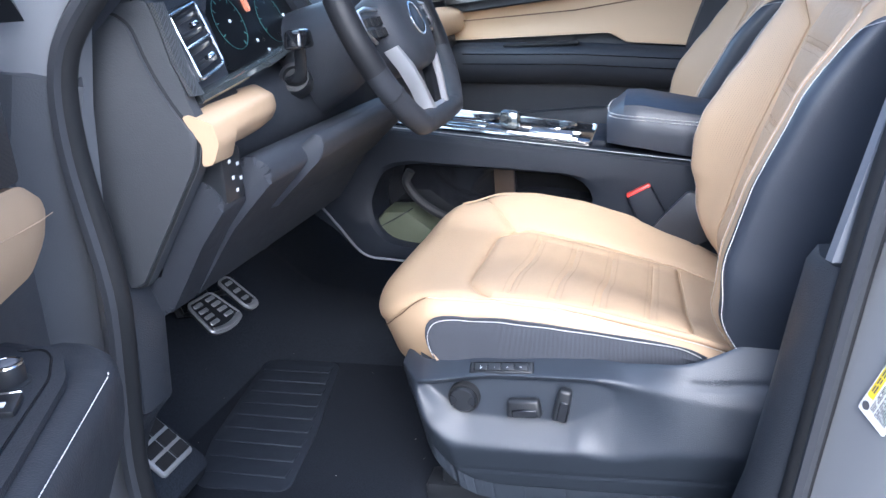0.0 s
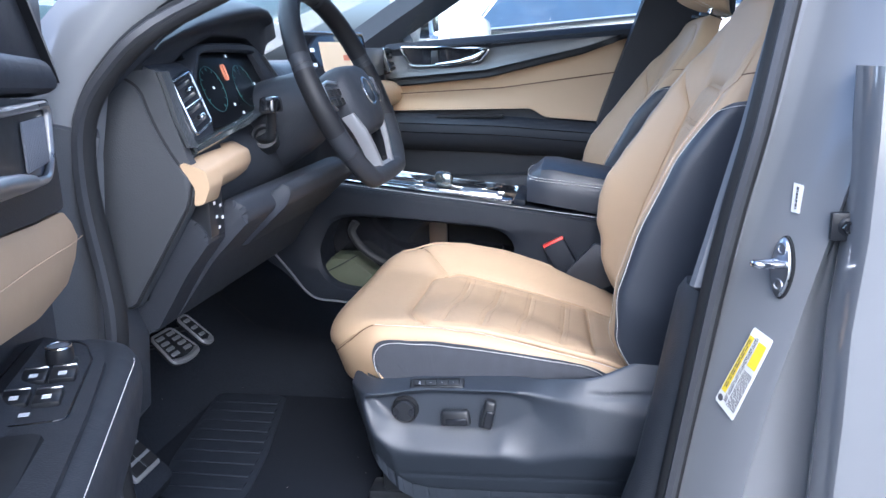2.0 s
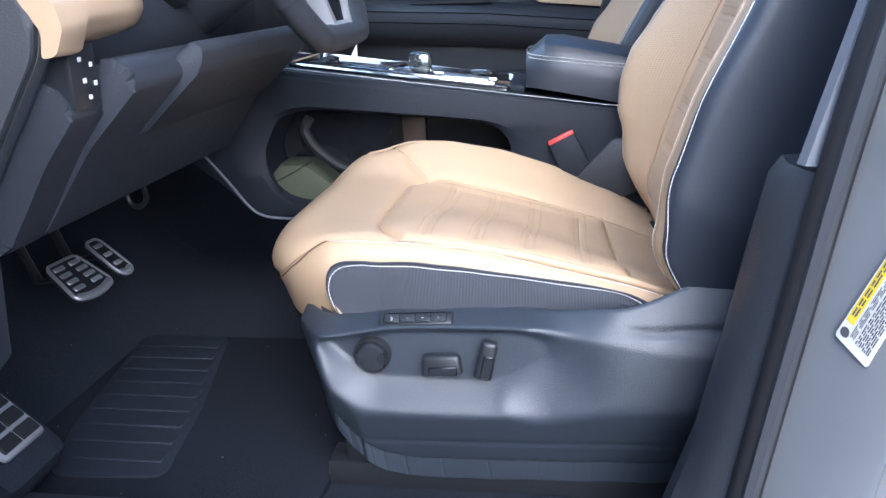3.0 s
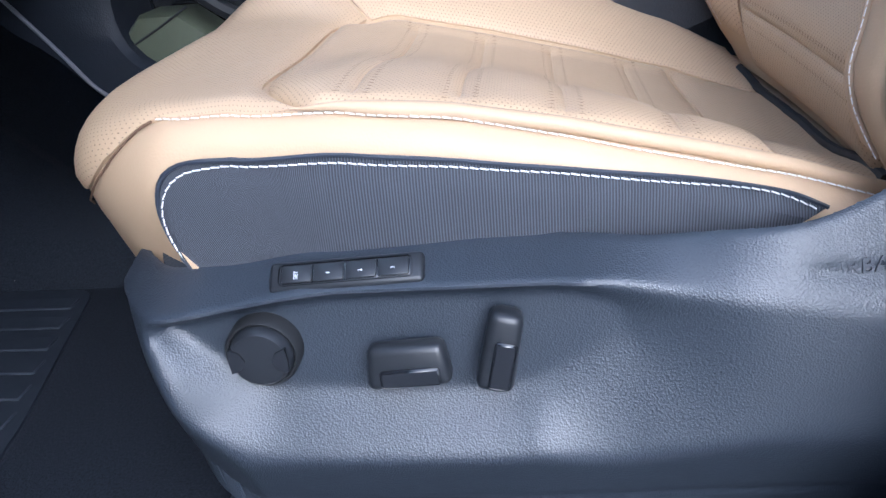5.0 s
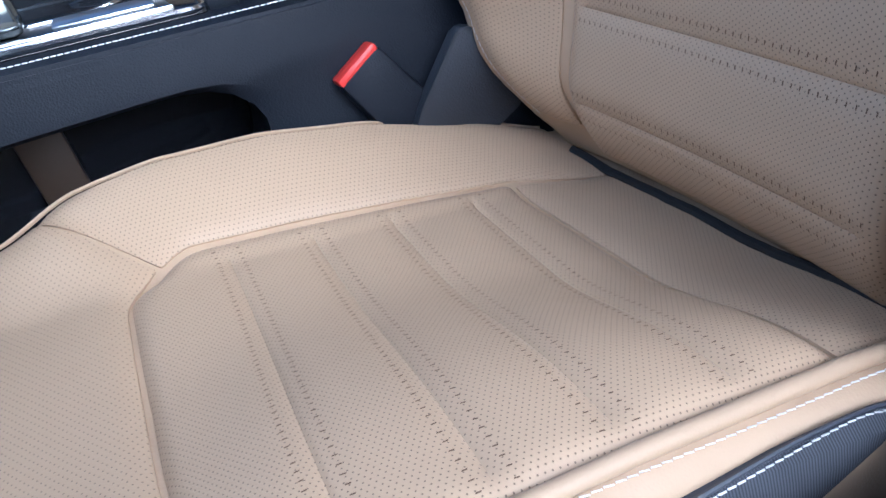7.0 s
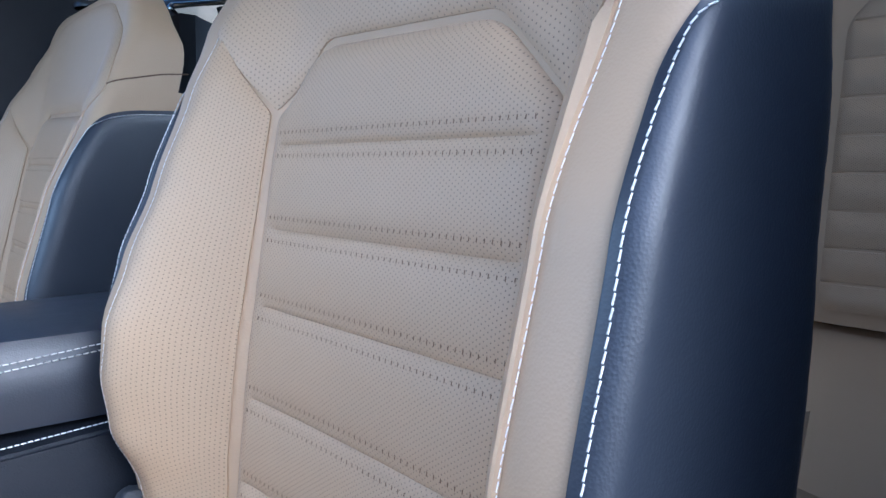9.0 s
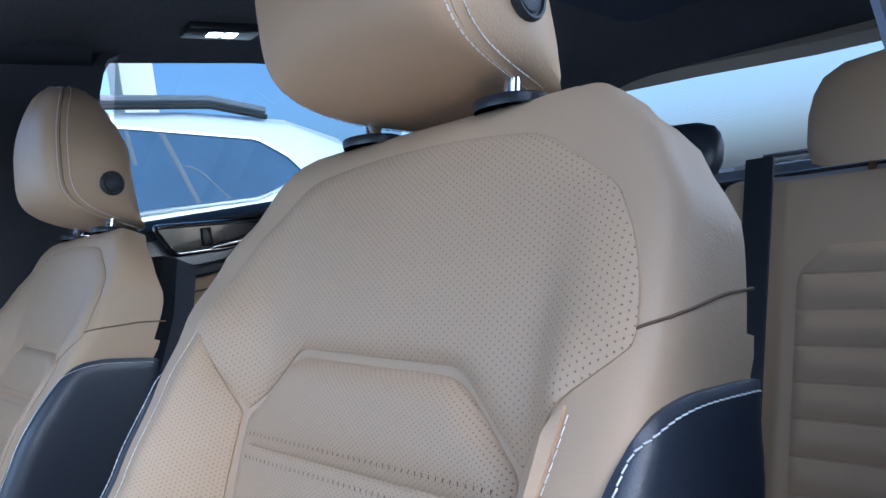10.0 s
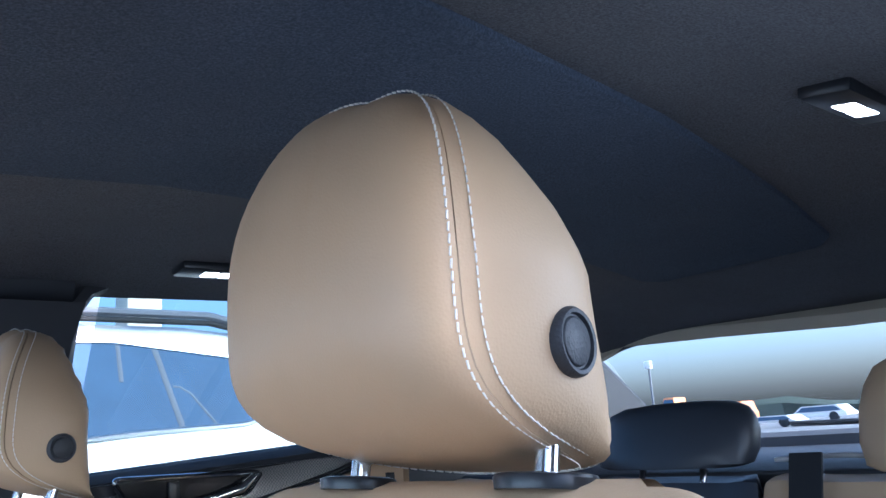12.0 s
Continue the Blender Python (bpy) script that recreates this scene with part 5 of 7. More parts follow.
# open shelf line under the column
part("lever", tube([(-0.41, -0.66, 0.945), (-0.39, -0.63, 0.955), (-0.365, -0.60, 0.972)], [0.006, 0.009, 0.006], 8), satin_black, dash, "black bonnet lever")
# tan knee trim: a padded wedge with a turned-down end
knee = (
    (-0.782, [(-0.344, 1.108), (-0.337, 1.110), (-0.308, 1.100), (-0.303, 1.078), (-0.313, 1.055), (-0.328, 1.052), (-0.324, 1.076), (-0.336, 1.094)]),
    (-0.752, [(-0.352, 1.112), (-0.340, 1.114), (-0.308, 1.102), (-0.302, 1.080), (-0.311, 1.056), (-0.328, 1.052), (-0.330, 1.074), (-0.345, 1.090)]),
    (-0.742, [(-0.356, 1.113), (-0.342, 1.116), (-0.309, 1.103), (-0.304, 1.086), (-0.314, 1.070), (-0.334, 1.062), (-0.344, 1.070), (-0.356, 1.085)]),
    (-0.64, [(-0.372, 1.116), (-0.346, 1.121), (-0.319, 1.107), (-0.316, 1.088), (-0.326, 1.072), (-0.350, 1.058), (-0.366, 1.060), (-0.375, 1.08)]),
    (-0.605, [(-0.376, 1.116), (-0.348, 1.121), (-0.323, 1.107), (-0.321, 1.090), (-0.330, 1.075), (-0.355, 1.062), (-0.370, 1.062), (-0.38, 1.08)]),
    (-0.592, [(-0.374, 1.108), (-0.352, 1.112), (-0.332, 1.102), (-0.331, 1.092), (-0.337, 1.082), (-0.355, 1.072), (-0.368, 1.072), (-0.376, 1.085)]),
)
rows = [[Vector((x, y if y > -0.78 else -0.79, z)) for x, z in r] for y, r in knee]
part("knee_trim", loft([[Vector((q[0], r[0].y, q[1])) for q in rounded([(v.x, v.z) for v in r], 0.0055, 3)] for r in rows]), tan_leather, dash, "tan leather knee trim")
bm = box((-0.36, -0.758, 1.000), (-0.322, -0.712, 1.064), 0.005)
sw = part("switch_panel", bm, satin_black, dash, "black light switch panel")
bm = bmesh.new()
for i, (dy, dz) in enumerate(((0.012, 0.042), (0.03, 0.036), (0.016, 0.022), (0.034, 0.018), (0.022, 0.006))):
    add_box(bm, (-0.3225, -0.757 + dy, 1.004 + dz), (-0.3213, -0.757 + dy + 0.006, 1.004 + dz + 0.0045), 0.0005, 1)
part("switch_symbol", bm, symbol_white, sw, "small white printed symbols")
# weave strip, vents and cluster
bm = loft([spline([Vector((x - 0.004, y, z)), Vector((x + 0.007, y - 0.004, z)), Vector((x + 0.009, y + 0.014, z)), Vector((x - 0.003, y + 0.018, z))], 2, True) for x, y, z in ((-0.364, -0.785, 1.229), (-0.355, -0.785, 1.20), (-0.347, -0.785, 1.165), (-0.333, -0.783, 1.130))])
part("decor_strip", bm, decor, dash, "chequered dark decor strip")


def vent(corner, across, up, parent, slats=4):
    """An air vent from its lower left corner and the two edges of its face, with a bright rim on its inner side and slats."""
    corner, across, up = Vector(corner), Vector(across), Vector(up)
    w, h = across.length, up.length
    r, u = across.normalized(), up.normalized()
    n = r.cross(u).normalized()
    at = corner + across / 2 + up / 2
    m = Matrix(((n.x, r.x, u.x, at.x), (n.y, r.y, u.y, at.y), (n.z, r.z, u.z, at.z), (0, 0, 0, 1)))
    body = part("air_vent", box((-0.05, -w / 2, -h / 2), (-0.016, w / 2, h / 2), 0.004, 2, m), rubber, parent, "black air vent with bright slats")
    for a, b in (((-w / 2, -h / 2), (-w / 2, h / 2)), ((-w / 2, h / 2), (w / 2, h / 2))):
        part("surround", tube([m @ Vector((-0.004, *a)), m @ Vector((-0.004, *b))], 0.0042, 8), satin_black, body, "black surround")
    part("rim", tube([m @ Vector((0.002, a, b)) for a, b in rounded([(-w / 2, -h / 2), (w / 2, -h / 2), (w / 2, h / 2), (-w / 2, h / 2)], 0.006)], 0.0021, 8, True), chrome, body, "bright metal rim")
    part("crossbar", tube([m @ Vector((0.002, -w / 2, -h * 0.03)), m @ Vector((0.002, w / 2, -h * 0.03))], 0.002, 8), chrome, body, "bright metal crossbar")
    for i in range(slats):
        z = -h / 2 + h * (i + 0.65) / (slats + 0.2)
        tilt = m @ Matrix.Translation((0, 0, z)) @ Euler((0, radians(14), 0)).to_matrix().to_4x4()
        part("slat", box((-0.03, -w / 2 + 0.003, -0.0052), (0.0, w / 2 - 0.003, 0.0010), 0.0016, 2, tilt), satin_black, body, "black slat")
    for k in (-0.3, 0.22):
        part("vent_tab", box((-0.004, w * 0.08, h * k - 0.003), (0.005, w * 0.3, h * k + 0.003), 0.002, 1, m), chrome, body, "bright slider tab")
    return body


vent((-0.330, -0.764, 1.144), (-0.012, 0.074, 0.012), (-0.028, 0, 0.070), dash)
vent((-0.386, 0.60, 1.194), (0, 0.11, 0), (-0.018, 0, 0.068), dash)
part("decor_panel", box((-0.415, 0.16, 1.185), (-0.402, 0.60, 1.262), 0.005), silver_decor, dash, "silver chequered decor panel")
# bright strip under vent and cluster
strip = spline([(-0.338, -0.765, 1.124), (-0.34, -0.66, 1.136), (-0.345, -0.56, 1.147), (-0.355, -0.48, 1.155), (-0.37, -0.36, 1.15)], 6)
part("trim_strip", tube(strip, 0.011, 8, False, 0.55), gloss_mirror, dash, "glossy reflective trim strip")
arch_out = [(-0.679, 1.220), (-0.645, 1.242), (-0.619, 1.260), (-0.56, 1.267), (-0.417, 1.265), (-0.379, 1.249), (-0.348, 1.21), (-0.317, 1.1745)]
arch_in = [(-0.658, 1.212), (-0.643, 1.230), (-0.618, 1.248), (-0.567, 1.254), (-0.43, 1.252), (-0.41, 1.244), (-0.398, 1.211), (-0.384, 1.178)]


def on_cluster(y, z, out=0.0):
    return Vector((-0.375 - 0.36 * (z - 1.2) + out, y, z))


rows = []
for a, b in zip(spline([(*q, 0) for q in arch_out], 4), spline([(*q, 0) for q in arch_in], 4)):
    rows.append([on_cluster(a.x, a.y, -0.02), on_cluster(a.x, a.y, 0.008), on_cluster(a.x * 0.8 + b.x * 0.2, a.y * 0.8 + b.y * 0.2, 0.012), on_cluster(a.x * 0.3 + b.x * 0.7, a.y * 0.3 + b.y * 0.7, 0.011), on_cluster(b.x, b.y, 0.006), on_cluster(b.x, b.y, -0.02)])
part("cluster_surround", loft(rows), soft_dash, dash, "black cluster surround")
part("decor_strip", tube([on_cluster(-0.386, 1.247, 0.012), on_cluster(-0.360, 1.213, 0.012), on_cluster(-0.332, 1.176, 0.012)], 0.006, 8, False, 0.5), decor, dash, "chequered dark decor strip")
hood = []
for y, top, lip, low in ((-0.782, 1.262, 1.252, 1.215), (-0.765, 1.270, 1.262, 1.216), (-0.70, 1.290, 1.276, 1.222), (-0.645, 1.303, 1.285, 1.246), (-0.55, 1.321, 1.300, 1.270), (-0.47, 1.331, 1.309, 1.270), (-0.41, 1.335, 1.314, 1.268), (-0.375, 1.331, 1.312, 1.254), (-0.358, 1.318, 1.302, 1.236), (-0.350, 1.285, 1.275, 1.215)):
    hood.append([Vector((x, y, z)) for x, z in ((-0.70, 1.215), (-0.58, top - 0.03), (-0.47, top + 0.004), (-0.405, top + 0.003), (-0.376, top - 0.004), (-0.365, (top + lip) / 2), (-0.368, lip), (-0.385, lip - 0.012), (-0.396, low + 0.008), (-0.43, low), (-0.52, 1.205))])
part("cluster_hood", loft([spline(r, 3, True) for r in hood]), soft_dash, dash, "black hooded cluster cowl")
cm = Matrix.Translation((-0.378, -0.505, 1.198)) @ Euler((0, radians(-20), 0)).to_matrix().to_4x4()
cluster = part("instrument_display", box((-0.03, -0.14, -0.06), (0.0, 0.14, 0.06), 0.006, 2, cm), screen_black, dash, "dark digital instrument display")
for dy in (-0.090, 0.028):
    bm = bmesh.new()
    add_tube(bm, [cm @ Vector((0.0015, dy + 0.036 * math.cos(a * math.pi / 24), 0.036 * math.sin(a * math.pi / 24))) for a in range(48)], 0.0004, 6, True)
    for a in range(0, 300, 30):
        c, s = math.cos(radians(a - 60)), math.sin(radians(a - 60))
        add_tube(bm, [cm @ Vector((0.0015, dy + 0.029 * c, 0.029 * s)), cm @ Vector((0.0015, dy + 0.034 * c, 0.034 * s))], 0.0006, 4)
    part("dial", bm, screen_teal, cluster, "round teal dial ring")
bm = bmesh.new()
add_box(bm, (0.0005, -0.034, 0.012), (0.0015, -0.023, 0.038), 0.003, 1, cm)
part("display_mark", bm, screen_red, cluster, "small orange car outline")
for dy, dz in ((-0.04, -0.03), (-0.02, -0.045), (0.0, 0.05), (0.03, -0.05), (0.07, 0.0), (-0.09, 0.0)):
    part("display_mark", box((0.0005, dy, dz), (0.0015, dy + 0.005, dz + 0.004), 0.0, 1, cm), screen_white, cluster, "small white display mark")
# centre touchscreen
sm = Matrix.Translation((-0.34, -0.03, 1.203)) @ Euler((0, radians(-10), radians(-8))).to_matrix().to_4x4()
screen = part("touchscreen", box((-0.02, -0.155, -0.09), (0.0, 0.155, 0.09), 0.008, 3, sm), gloss_black, dash, "glossy black centre touchscreen")
part("screen_rim", tube([sm @ Vector((-0.002, a, b)) for a, b in rounded([(-0.155, -0.09), (0.155, -0.09), (0.155, 0.09), (-0.155, 0.09)], 0.012)], 0.003, 6, True), chrome, screen, "bright screen rim")
part("screen_image", box((0.0, -0.085, -0.07), (0.0012, 0.135, 0.07), 0.0, 1, sm), screen_map, screen, "beige map picture on the screen")
for dy, dz in ((-0.13, 0.05), (-0.13, 0.02), (-0.13, -0.02), (-0.13, -0.05)):
    part("screen_icon", box((0.0, dy, dz), (0.0014, dy + 0.016, dz + 0.007), 0.0, 1, sm), screen_white, screen, "small white screen icon")
for dy, dz in ((0.02, 0.03), (0.06, -0.01), (0.0, -0.04), (0.09, 0.02)):
    part("screen_mark", box((0.0012, dy, dz), (0.0018, dy + 0.03, dz + 0.012), 0.0, 1, sm), screen_red, screen, "small orange screen mark")
# passenger side trim
bm = loft([spline([Vector((-0.43, y, 1.165)), Vector((-0.385, y, 1.158)), Vector((-0.372, y, 1.13)), Vector((-0.385, y, 1.10)), Vector((-0.43, y, 1.095))], 3, True) for y in (0.2, 0.45, 0.62, 0.72)])
part("dash_trim", bm, tan_leather, dash, "tan leather dash strip")
part("demister_slot", box((-0.53, -0.765, 1.236), (-0.455, -0.70, 1.245), 0.003), rubber, dash, "black demister slot")

# ---- steering wheel ----
wheel = thing("steering_wheel", "black leather steering wheel with satin metal lower spokes", "steering wheel", (-0.225, -0.40, 1.185))
WC = Vector((-0.222, -0.402, 1.187))
W_UP, W_N = Vector((-0.40, 0, 0.917)), Vector((0.917, 0, 0.40))
W_R = Vector((0, 1, 0))


def on_wheel(a, b, c=0.0):
    return WC + W_R * a + W_UP * b + W_N * c


def rim_at(ang, r=0.178):
    a, b = math.cos(ang), math.sin(ang)
    b2 = max(b, -0.88 + 0.06 * (a * a))
    return on_wheel(r * a, r * b2)


angs = [2 * math.pi * i / 72 for i in range(72)]
part("rim", tube([rim_at(t) for t in angs], 0.0168, 14, True), wheel_leather, wheel, "black leather rim")
for lo, hi in ((20, 70), (110, 160), (-22, 12), (168, 202)):
    pts = [rim_at(radians(lo + (hi - lo) * i / 12)) for i in range(13)]
    part("grip", tube(pts, 0.0174, 14), wheel_perf, wheel, "perforated black leather grip")
for k in (75, 105, 215, 325, 165, 15):
    pts = [rim_at(radians(k - 0.4)), rim_at(radians(k + 0.4))]
    part("rim_seam", tube(pts, 0.0176, 14), satin_black, wheel)
hub = [(-0.078, 0.022), (-0.05, 0.038), (0.05, 0.038), (0.078, 0.022), (0.086, -0.018), (0.076, -0.058), (0.048, -0.086), (-0.048, -0.086), (-0.076, -0.058), (-0.086, -0.018)]
rings = [[on_wheel(a * k, -0.024 + (b + 0.024) * k, c) for a, b in rounded(hub, 0.025, 3)] for k, c in ((0.92, -0.03), (1.0, -0.006), (0.99, 0.008), (0.94, 0.019), (0.82, 0.027), (0.5, 0.032), (0.1, 0.033))]
pad = part("airbag_cover", loft([[Vector(p) for p in r] for r in rings]), soft_dash, wheel, "black airbag cover")
bm = bmesh.new()
add_tube(bm, [on_wheel(0.024 * math.cos(t), -0.018 + 0.024 * math.sin(t), 0.0325) for t in angs[::2]], 0.0022, 8, True)
part("badge", bm, chrome, pad, "round chrome badge ring")
part("badge_disc", prism([(0.022 * math.cos(t), 0.022 * math.sin(t)) for t in angs[::3]], "z", 0, 0.002, 0.0005), satin_black, pad, "black badge disc").matrix_world = Matrix.Translation(on_wheel(0, -0.018, 0.0315)) @ Matrix((( 0, W_UP.x, W_N.x, 0), (1, 0, 0, 0), (0, W_UP.z, W_N.z, 0), (0, 0, 0, 1)))
for sg in (-1, 1):
    rows = [[on_wheel(sg * a, b + h, c) for h, c in ((-0.017, 0.0), (-0.012, 0.008), (0.012, 0.008), (0.017, 0.0), (0.012, -0.01), (-0.012, -0.01))] for a, b, c0 in ((0.07, -0.012, 0), (0.11, -0.008, 0), (0.165, -0.002, 0))]
    sp = part("spoke", loft(rows), satin_black, wheel, "black side spoke with buttons")
    for j in range(2):
        for i in range(3):
            a = 0.088 + i * 0.022
            b = -0.006 - j * 0.016
            vs = [on_wheel(sg * (a + da), b + db, 0.0095) for da, db in ((-0.008, -0.005), (0.008, -0.005), (0.008, 0.006), (-0.008, 0.006))]
            rows = [[p + W_N * h for p in vs] for h in (-0.004, 0.0015)]
            part("spoke_button", loft(rows), rubber, sp, "glossy black thumb button")
    part("spoke_trim", tube([on_wheel(sg * 0.078, 0.010, 0.009), on_wheel(sg * 0.12, 0.014, 0.009), on_wheel(sg * 0.152, 0.010, 0.009), on_wheel(sg * 0.156, -0.018, 0.009), on_wheel(sg * 0.135, -0.034, 0.009)], 0.0028, 6), satin_metal, sp, "satin metal spoke trim")
    rows = [[on_wheel(sg * (a + da * k), b, c + lift) for da, c in ((-0.008, 0.006), (-0.003, 0.011), (0.006, 0.010), (0.009, 0.004), (0.009, -0.010), (-0.008, -0.010))] for a, b, k, lift in ((0.078, -0.045, 0.6, 0.004), (0.066, -0.075, 1.0, 0.008), (0.052, -0.105, 1.0, 0.006), (0.040, -0.132, 1.1, 0.002), (0.034, -0.150, 1.4, 0.0))]
    leg = part("lower_spoke", loft(rows), silver_paint, wheel, "satin metal lower spoke")
    inner = [[on_wheel(sg * (a - 0.010 * k), b, c + lift) for a, c in ((a0, 0.006), (a0 + 0.004, 0.006), (a0 + 0.004, -0.010), (a0 - 0.008, -0.010), (a0 - 0.008, 0.0))] for a0, b, k, lift in ((0.074, -0.05, 0.8, 0.002), (0.064, -0.076, 1.0, 0.004), (0.051, -0.105, 1.0, 0.003), (0.040, -0.130, 1.1, 0.0), (0.034, -0.146, 1.2, -0.002))]
    part("spoke_lining", loft(inner), gloss_black, leg, "glossy black spoke lining")
part("spoke_foot", loft([[on_wheel(a, b, c) for b, c in ((-0.138, 0.008), (-0.150, 0.012), (-0.160, 0.008), (-0.160, -0.008), (-0.138, -0.008))] for a in (-0.046, -0.03, 0.0, 0.03, 0.046)]), silver_paint, wheel, "satin metal foot of the lower spoke")
col = loft([[Vector((x + 0.4 * r * math.sin(t) * -0.4, -0.402 + r * math.cos(t), z + r * math.sin(t))) for t in angs[::3]] for x, z, r in ((-0.42, 1.10, 0.085), (-0.36, 1.125, 0.08), (-0.30, 1.15, 0.068), (-0.262, 1.168, 0.058))])
part("column_shroud", col, soft_dash, wheel, "black column shroud")
at = Matrix.Translation((-0.336, -0.508, 1.115)) @ Euler((radians(60), radians(30), 0)).to_matrix().to_4x4()
part("stalk_ring", turned([(0.0, 0.002), (0.014, 0.002), (0.016, 0.008), (0.021, 0.008), (0.023, 0.0), (0.023, -0.02)], 20, at), satin_black, wheel, "black ring round the stalk base")
stalk = part("stalk", tube(spline([(-0.345, -0.505, 1.110), (-0.322, -0.522, 1.118), (-0.312, -0.535, 1.140), (-0.306, -0.548, 1.162)], 5), [0.011] * 6 + [0.008] * 10, 10, False, 0.7), satin_black, wheel, "black indicator stalk")
part("stalk_end", box((-0.318, -0.575, 1.158), (-0.290, -0.528, 1.184), 0.006, 3, None, (0.9, 0.75)), gloss_black, stalk, "glossy stalk end")

# ---- pedals and footwell ----
def pedal(name, label, at, w, h, pads, flare):
    """A pedal: dark rubber face in a bright frame, bowed lower edge, small bright bars in rows."""
    m = Matrix.Translation(at) @ Euler((0, radians(-52), radians(-6))).to_matrix().to_4x4()
    p = thing(name, label, "pedal", at)

    def face(y, z):
        k = z / h + 0.5
        return Vector((0.0, y * (flare + (1 - flare) * (1 - k)), z - 0.010 * (1 - k) * (1 - (2 * y / w) ** 2)))

    line = rounded([(-w / 2, -h / 2), (0, -h / 2), (w / 2, -h / 2), (w / 2, h / 2), (-w / 2, h / 2)], [0.010, 0.05, 0.010, 0.012, 0.012])
    edge = [face(a, b) for a, b in line]
    part("pedal_plate", loft([[m @ (q + Vector((d, 0, 0))) for q in edge] for d in (-0.010, 0.0)]), satin_black, p, "black rubber pedal face")
    part("pedal_frame", tube([m @ (q + Vector((-0.001, 0, 0))) for q in edge], 0.0032, 6, True), brushed_pedal, p, "satin metal pedal rim")
    low = [face(-w / 2 + 0.006 + (w - 0.012) * i / 8, -h / 2 + 0.006) for i in range(9)]
    part("lower_strip", tube([m @ (q + Vector((0.0005, 0, 0))) for q in low], 0.0065, 8, False, 0.5), brushed_pedal, p, "satin metal lower strip")
    for i in range(pads[0]):
        for j in range(pads[1]):
            c = face(-w / 2 + w * (i + 0.5) / pads[0], -h / 2 + 0.014 + (h - 0.018) * (j + 0.5) / pads[1])
            part("grip_bar", box(c + Vector((-0.001, -w * 0.27 / pads[0], -0.0042)), c + Vector((0.0025, w * 0.27 / pads[0], 0.0042)), 0.0015, 1, m), brushed_pedal, p, "satin metal grip bar")
    part("pedal_arm", tube([m @ Vector((-0.008, 0, 0.01)), m @ Vector((-0.06, 0, 0.05)), Vector(at) + Vector((-0.16, 0, 0.22))], 0.008, 8), satin_black, p, "black pedal arm")
    return p


pedal("brake_pedal", "satin metal brake pedal with black rubber face", (-0.628, -0.345, 0.686), 0.090, 0.070, (2, 4), 0.76)
pedal("accelerator_pedal", "narrow satin metal accelerator with black rubber face", (-0.628, -0.254, 0.690), 0.036, 0.074, (1, 3), 0.9)
m = Matrix.Translation((-0.548, -0.70, 0.655)) @ Euler((0, radians(-48), 0)).to_matrix().to_4x4()
rest = thing("foot_rest", "satin metal foot rest with black rubber studs", "foot rest", (-0.54, -0.69, 0.56))
part("rest_plate", box((-0.01, -0.038, -0.075), (0.0, 0.038, 0.075), 0.006, 2, m), brushed_pedal, rest, "satin metal plate")
part("rest_base", box((-0.12, -0.06, -0.11), (-0.01, 0.06, 0.10), 0.02, 2, m), carpet_black, rest, "black carpeted base")
for i in range(6):
    for j in range(2):
        part("rubber_stud", box((-0.002, -0.033 + j * 0.034, -0.068 + i * 0.0235), (0.003, -0.002 + j * 0.034, -0.05 + i * 0.0235), 0.0012, 1, m), rubber, rest, "black rubber stud")
fmat = thing("floor_mat", "black ribbed carpet floor mat with dust specks", "floor mat", (-0.35, -0.42, 0.505))
outline = rounded([(-0.66, -0.62), (-0.66, -0.2), (-0.55, -0.16), (-0.18, -0.17), (-0.16, -0.66), (-0.5, -0.68)], 0.05)
bm = prism([tuple(q) for q in outline], "z", 0.501, 0.512, 0.004)
part("mat_sheet", bm, mat_black, fmat, "black carpet sheet")
heel_line = [(-0.62, -0.19), (-0.46, -0.186), (-0.40, -0.45), (-0.375, -0.62), (-0.53, -0.63), (-0.572, -0.5)]
bm = prism([tuple(q) for q in rounded(heel_line, 0.025)], "z", 0.511, 0.515, 0.002)
heel = part("heel_pad", bm, rubber_dark, fmat, "black moulded heel pad")
for i in range(9):
    y = -0.225 - i * 0.044
    x0 = float(np.interp(-y, (0.19, 0.5, 0.63), (-0.61, -0.562, -0.525)))
    x1 = float(np.interp(-y, (0.186, 0.45, 0.62), (-0.472, -0.412, -0.387)))
    part("heel_rib", box((x0, y - 0.013, 0.5145), (x1, y + 0.013, 0.5175), 0.0015, 1), rubber_dark, heel, "low moulded rib")
at = (-0.611, -0.165, 0.771)
hook = thing("hook", "small black plastic hook on the console side", "hook", at)
part("hook_ring", tube([Vector(at) + Vector((0.018 * math.cos(t), 0, 0.022 * math.sin(t))) for t in angs[::4]], 0.005, 8, True), satin_black, hook)

# ---- centre console ----
console = thing("centre_console", "black stitched centre console with open side pocket and armrest", "console", (0.0, 0.0, 0.55))


def console_top(x):
    return 0.931 - 0.128 * x


outer = [(-0.53, 0.835), (-0.50, 0.90), (-0.40, 0.978), (-0.30, 0.968), (-0.10, 0.942), (0.10, 0.917), (0.30, 0.892), (0.44, 0.88), (0.44, 0.70), (0.44, 0.56), (0.2, 0.56), (-0.1, 0.58), (-0.26, 0.66), (-0.325, 0.725), (-0.40, 0.728), (-0.46, 0.78)]
hole = [(-0.372, 0.86), (-0.35, 0.895), (-0.30, 0.908), (-0.2, 0.902), (-0.08, 0.893), (0.0, 0.884), (0.035, 0.86), (0.04, 0.83), (0.02, 0.79), (-0.05, 0.765), (-0.15, 0.752), (-0.25, 0.748), (-0.32, 0.755), (-0.355, 0.77), (-0.375, 0.80), (-0.38, 0.835)]


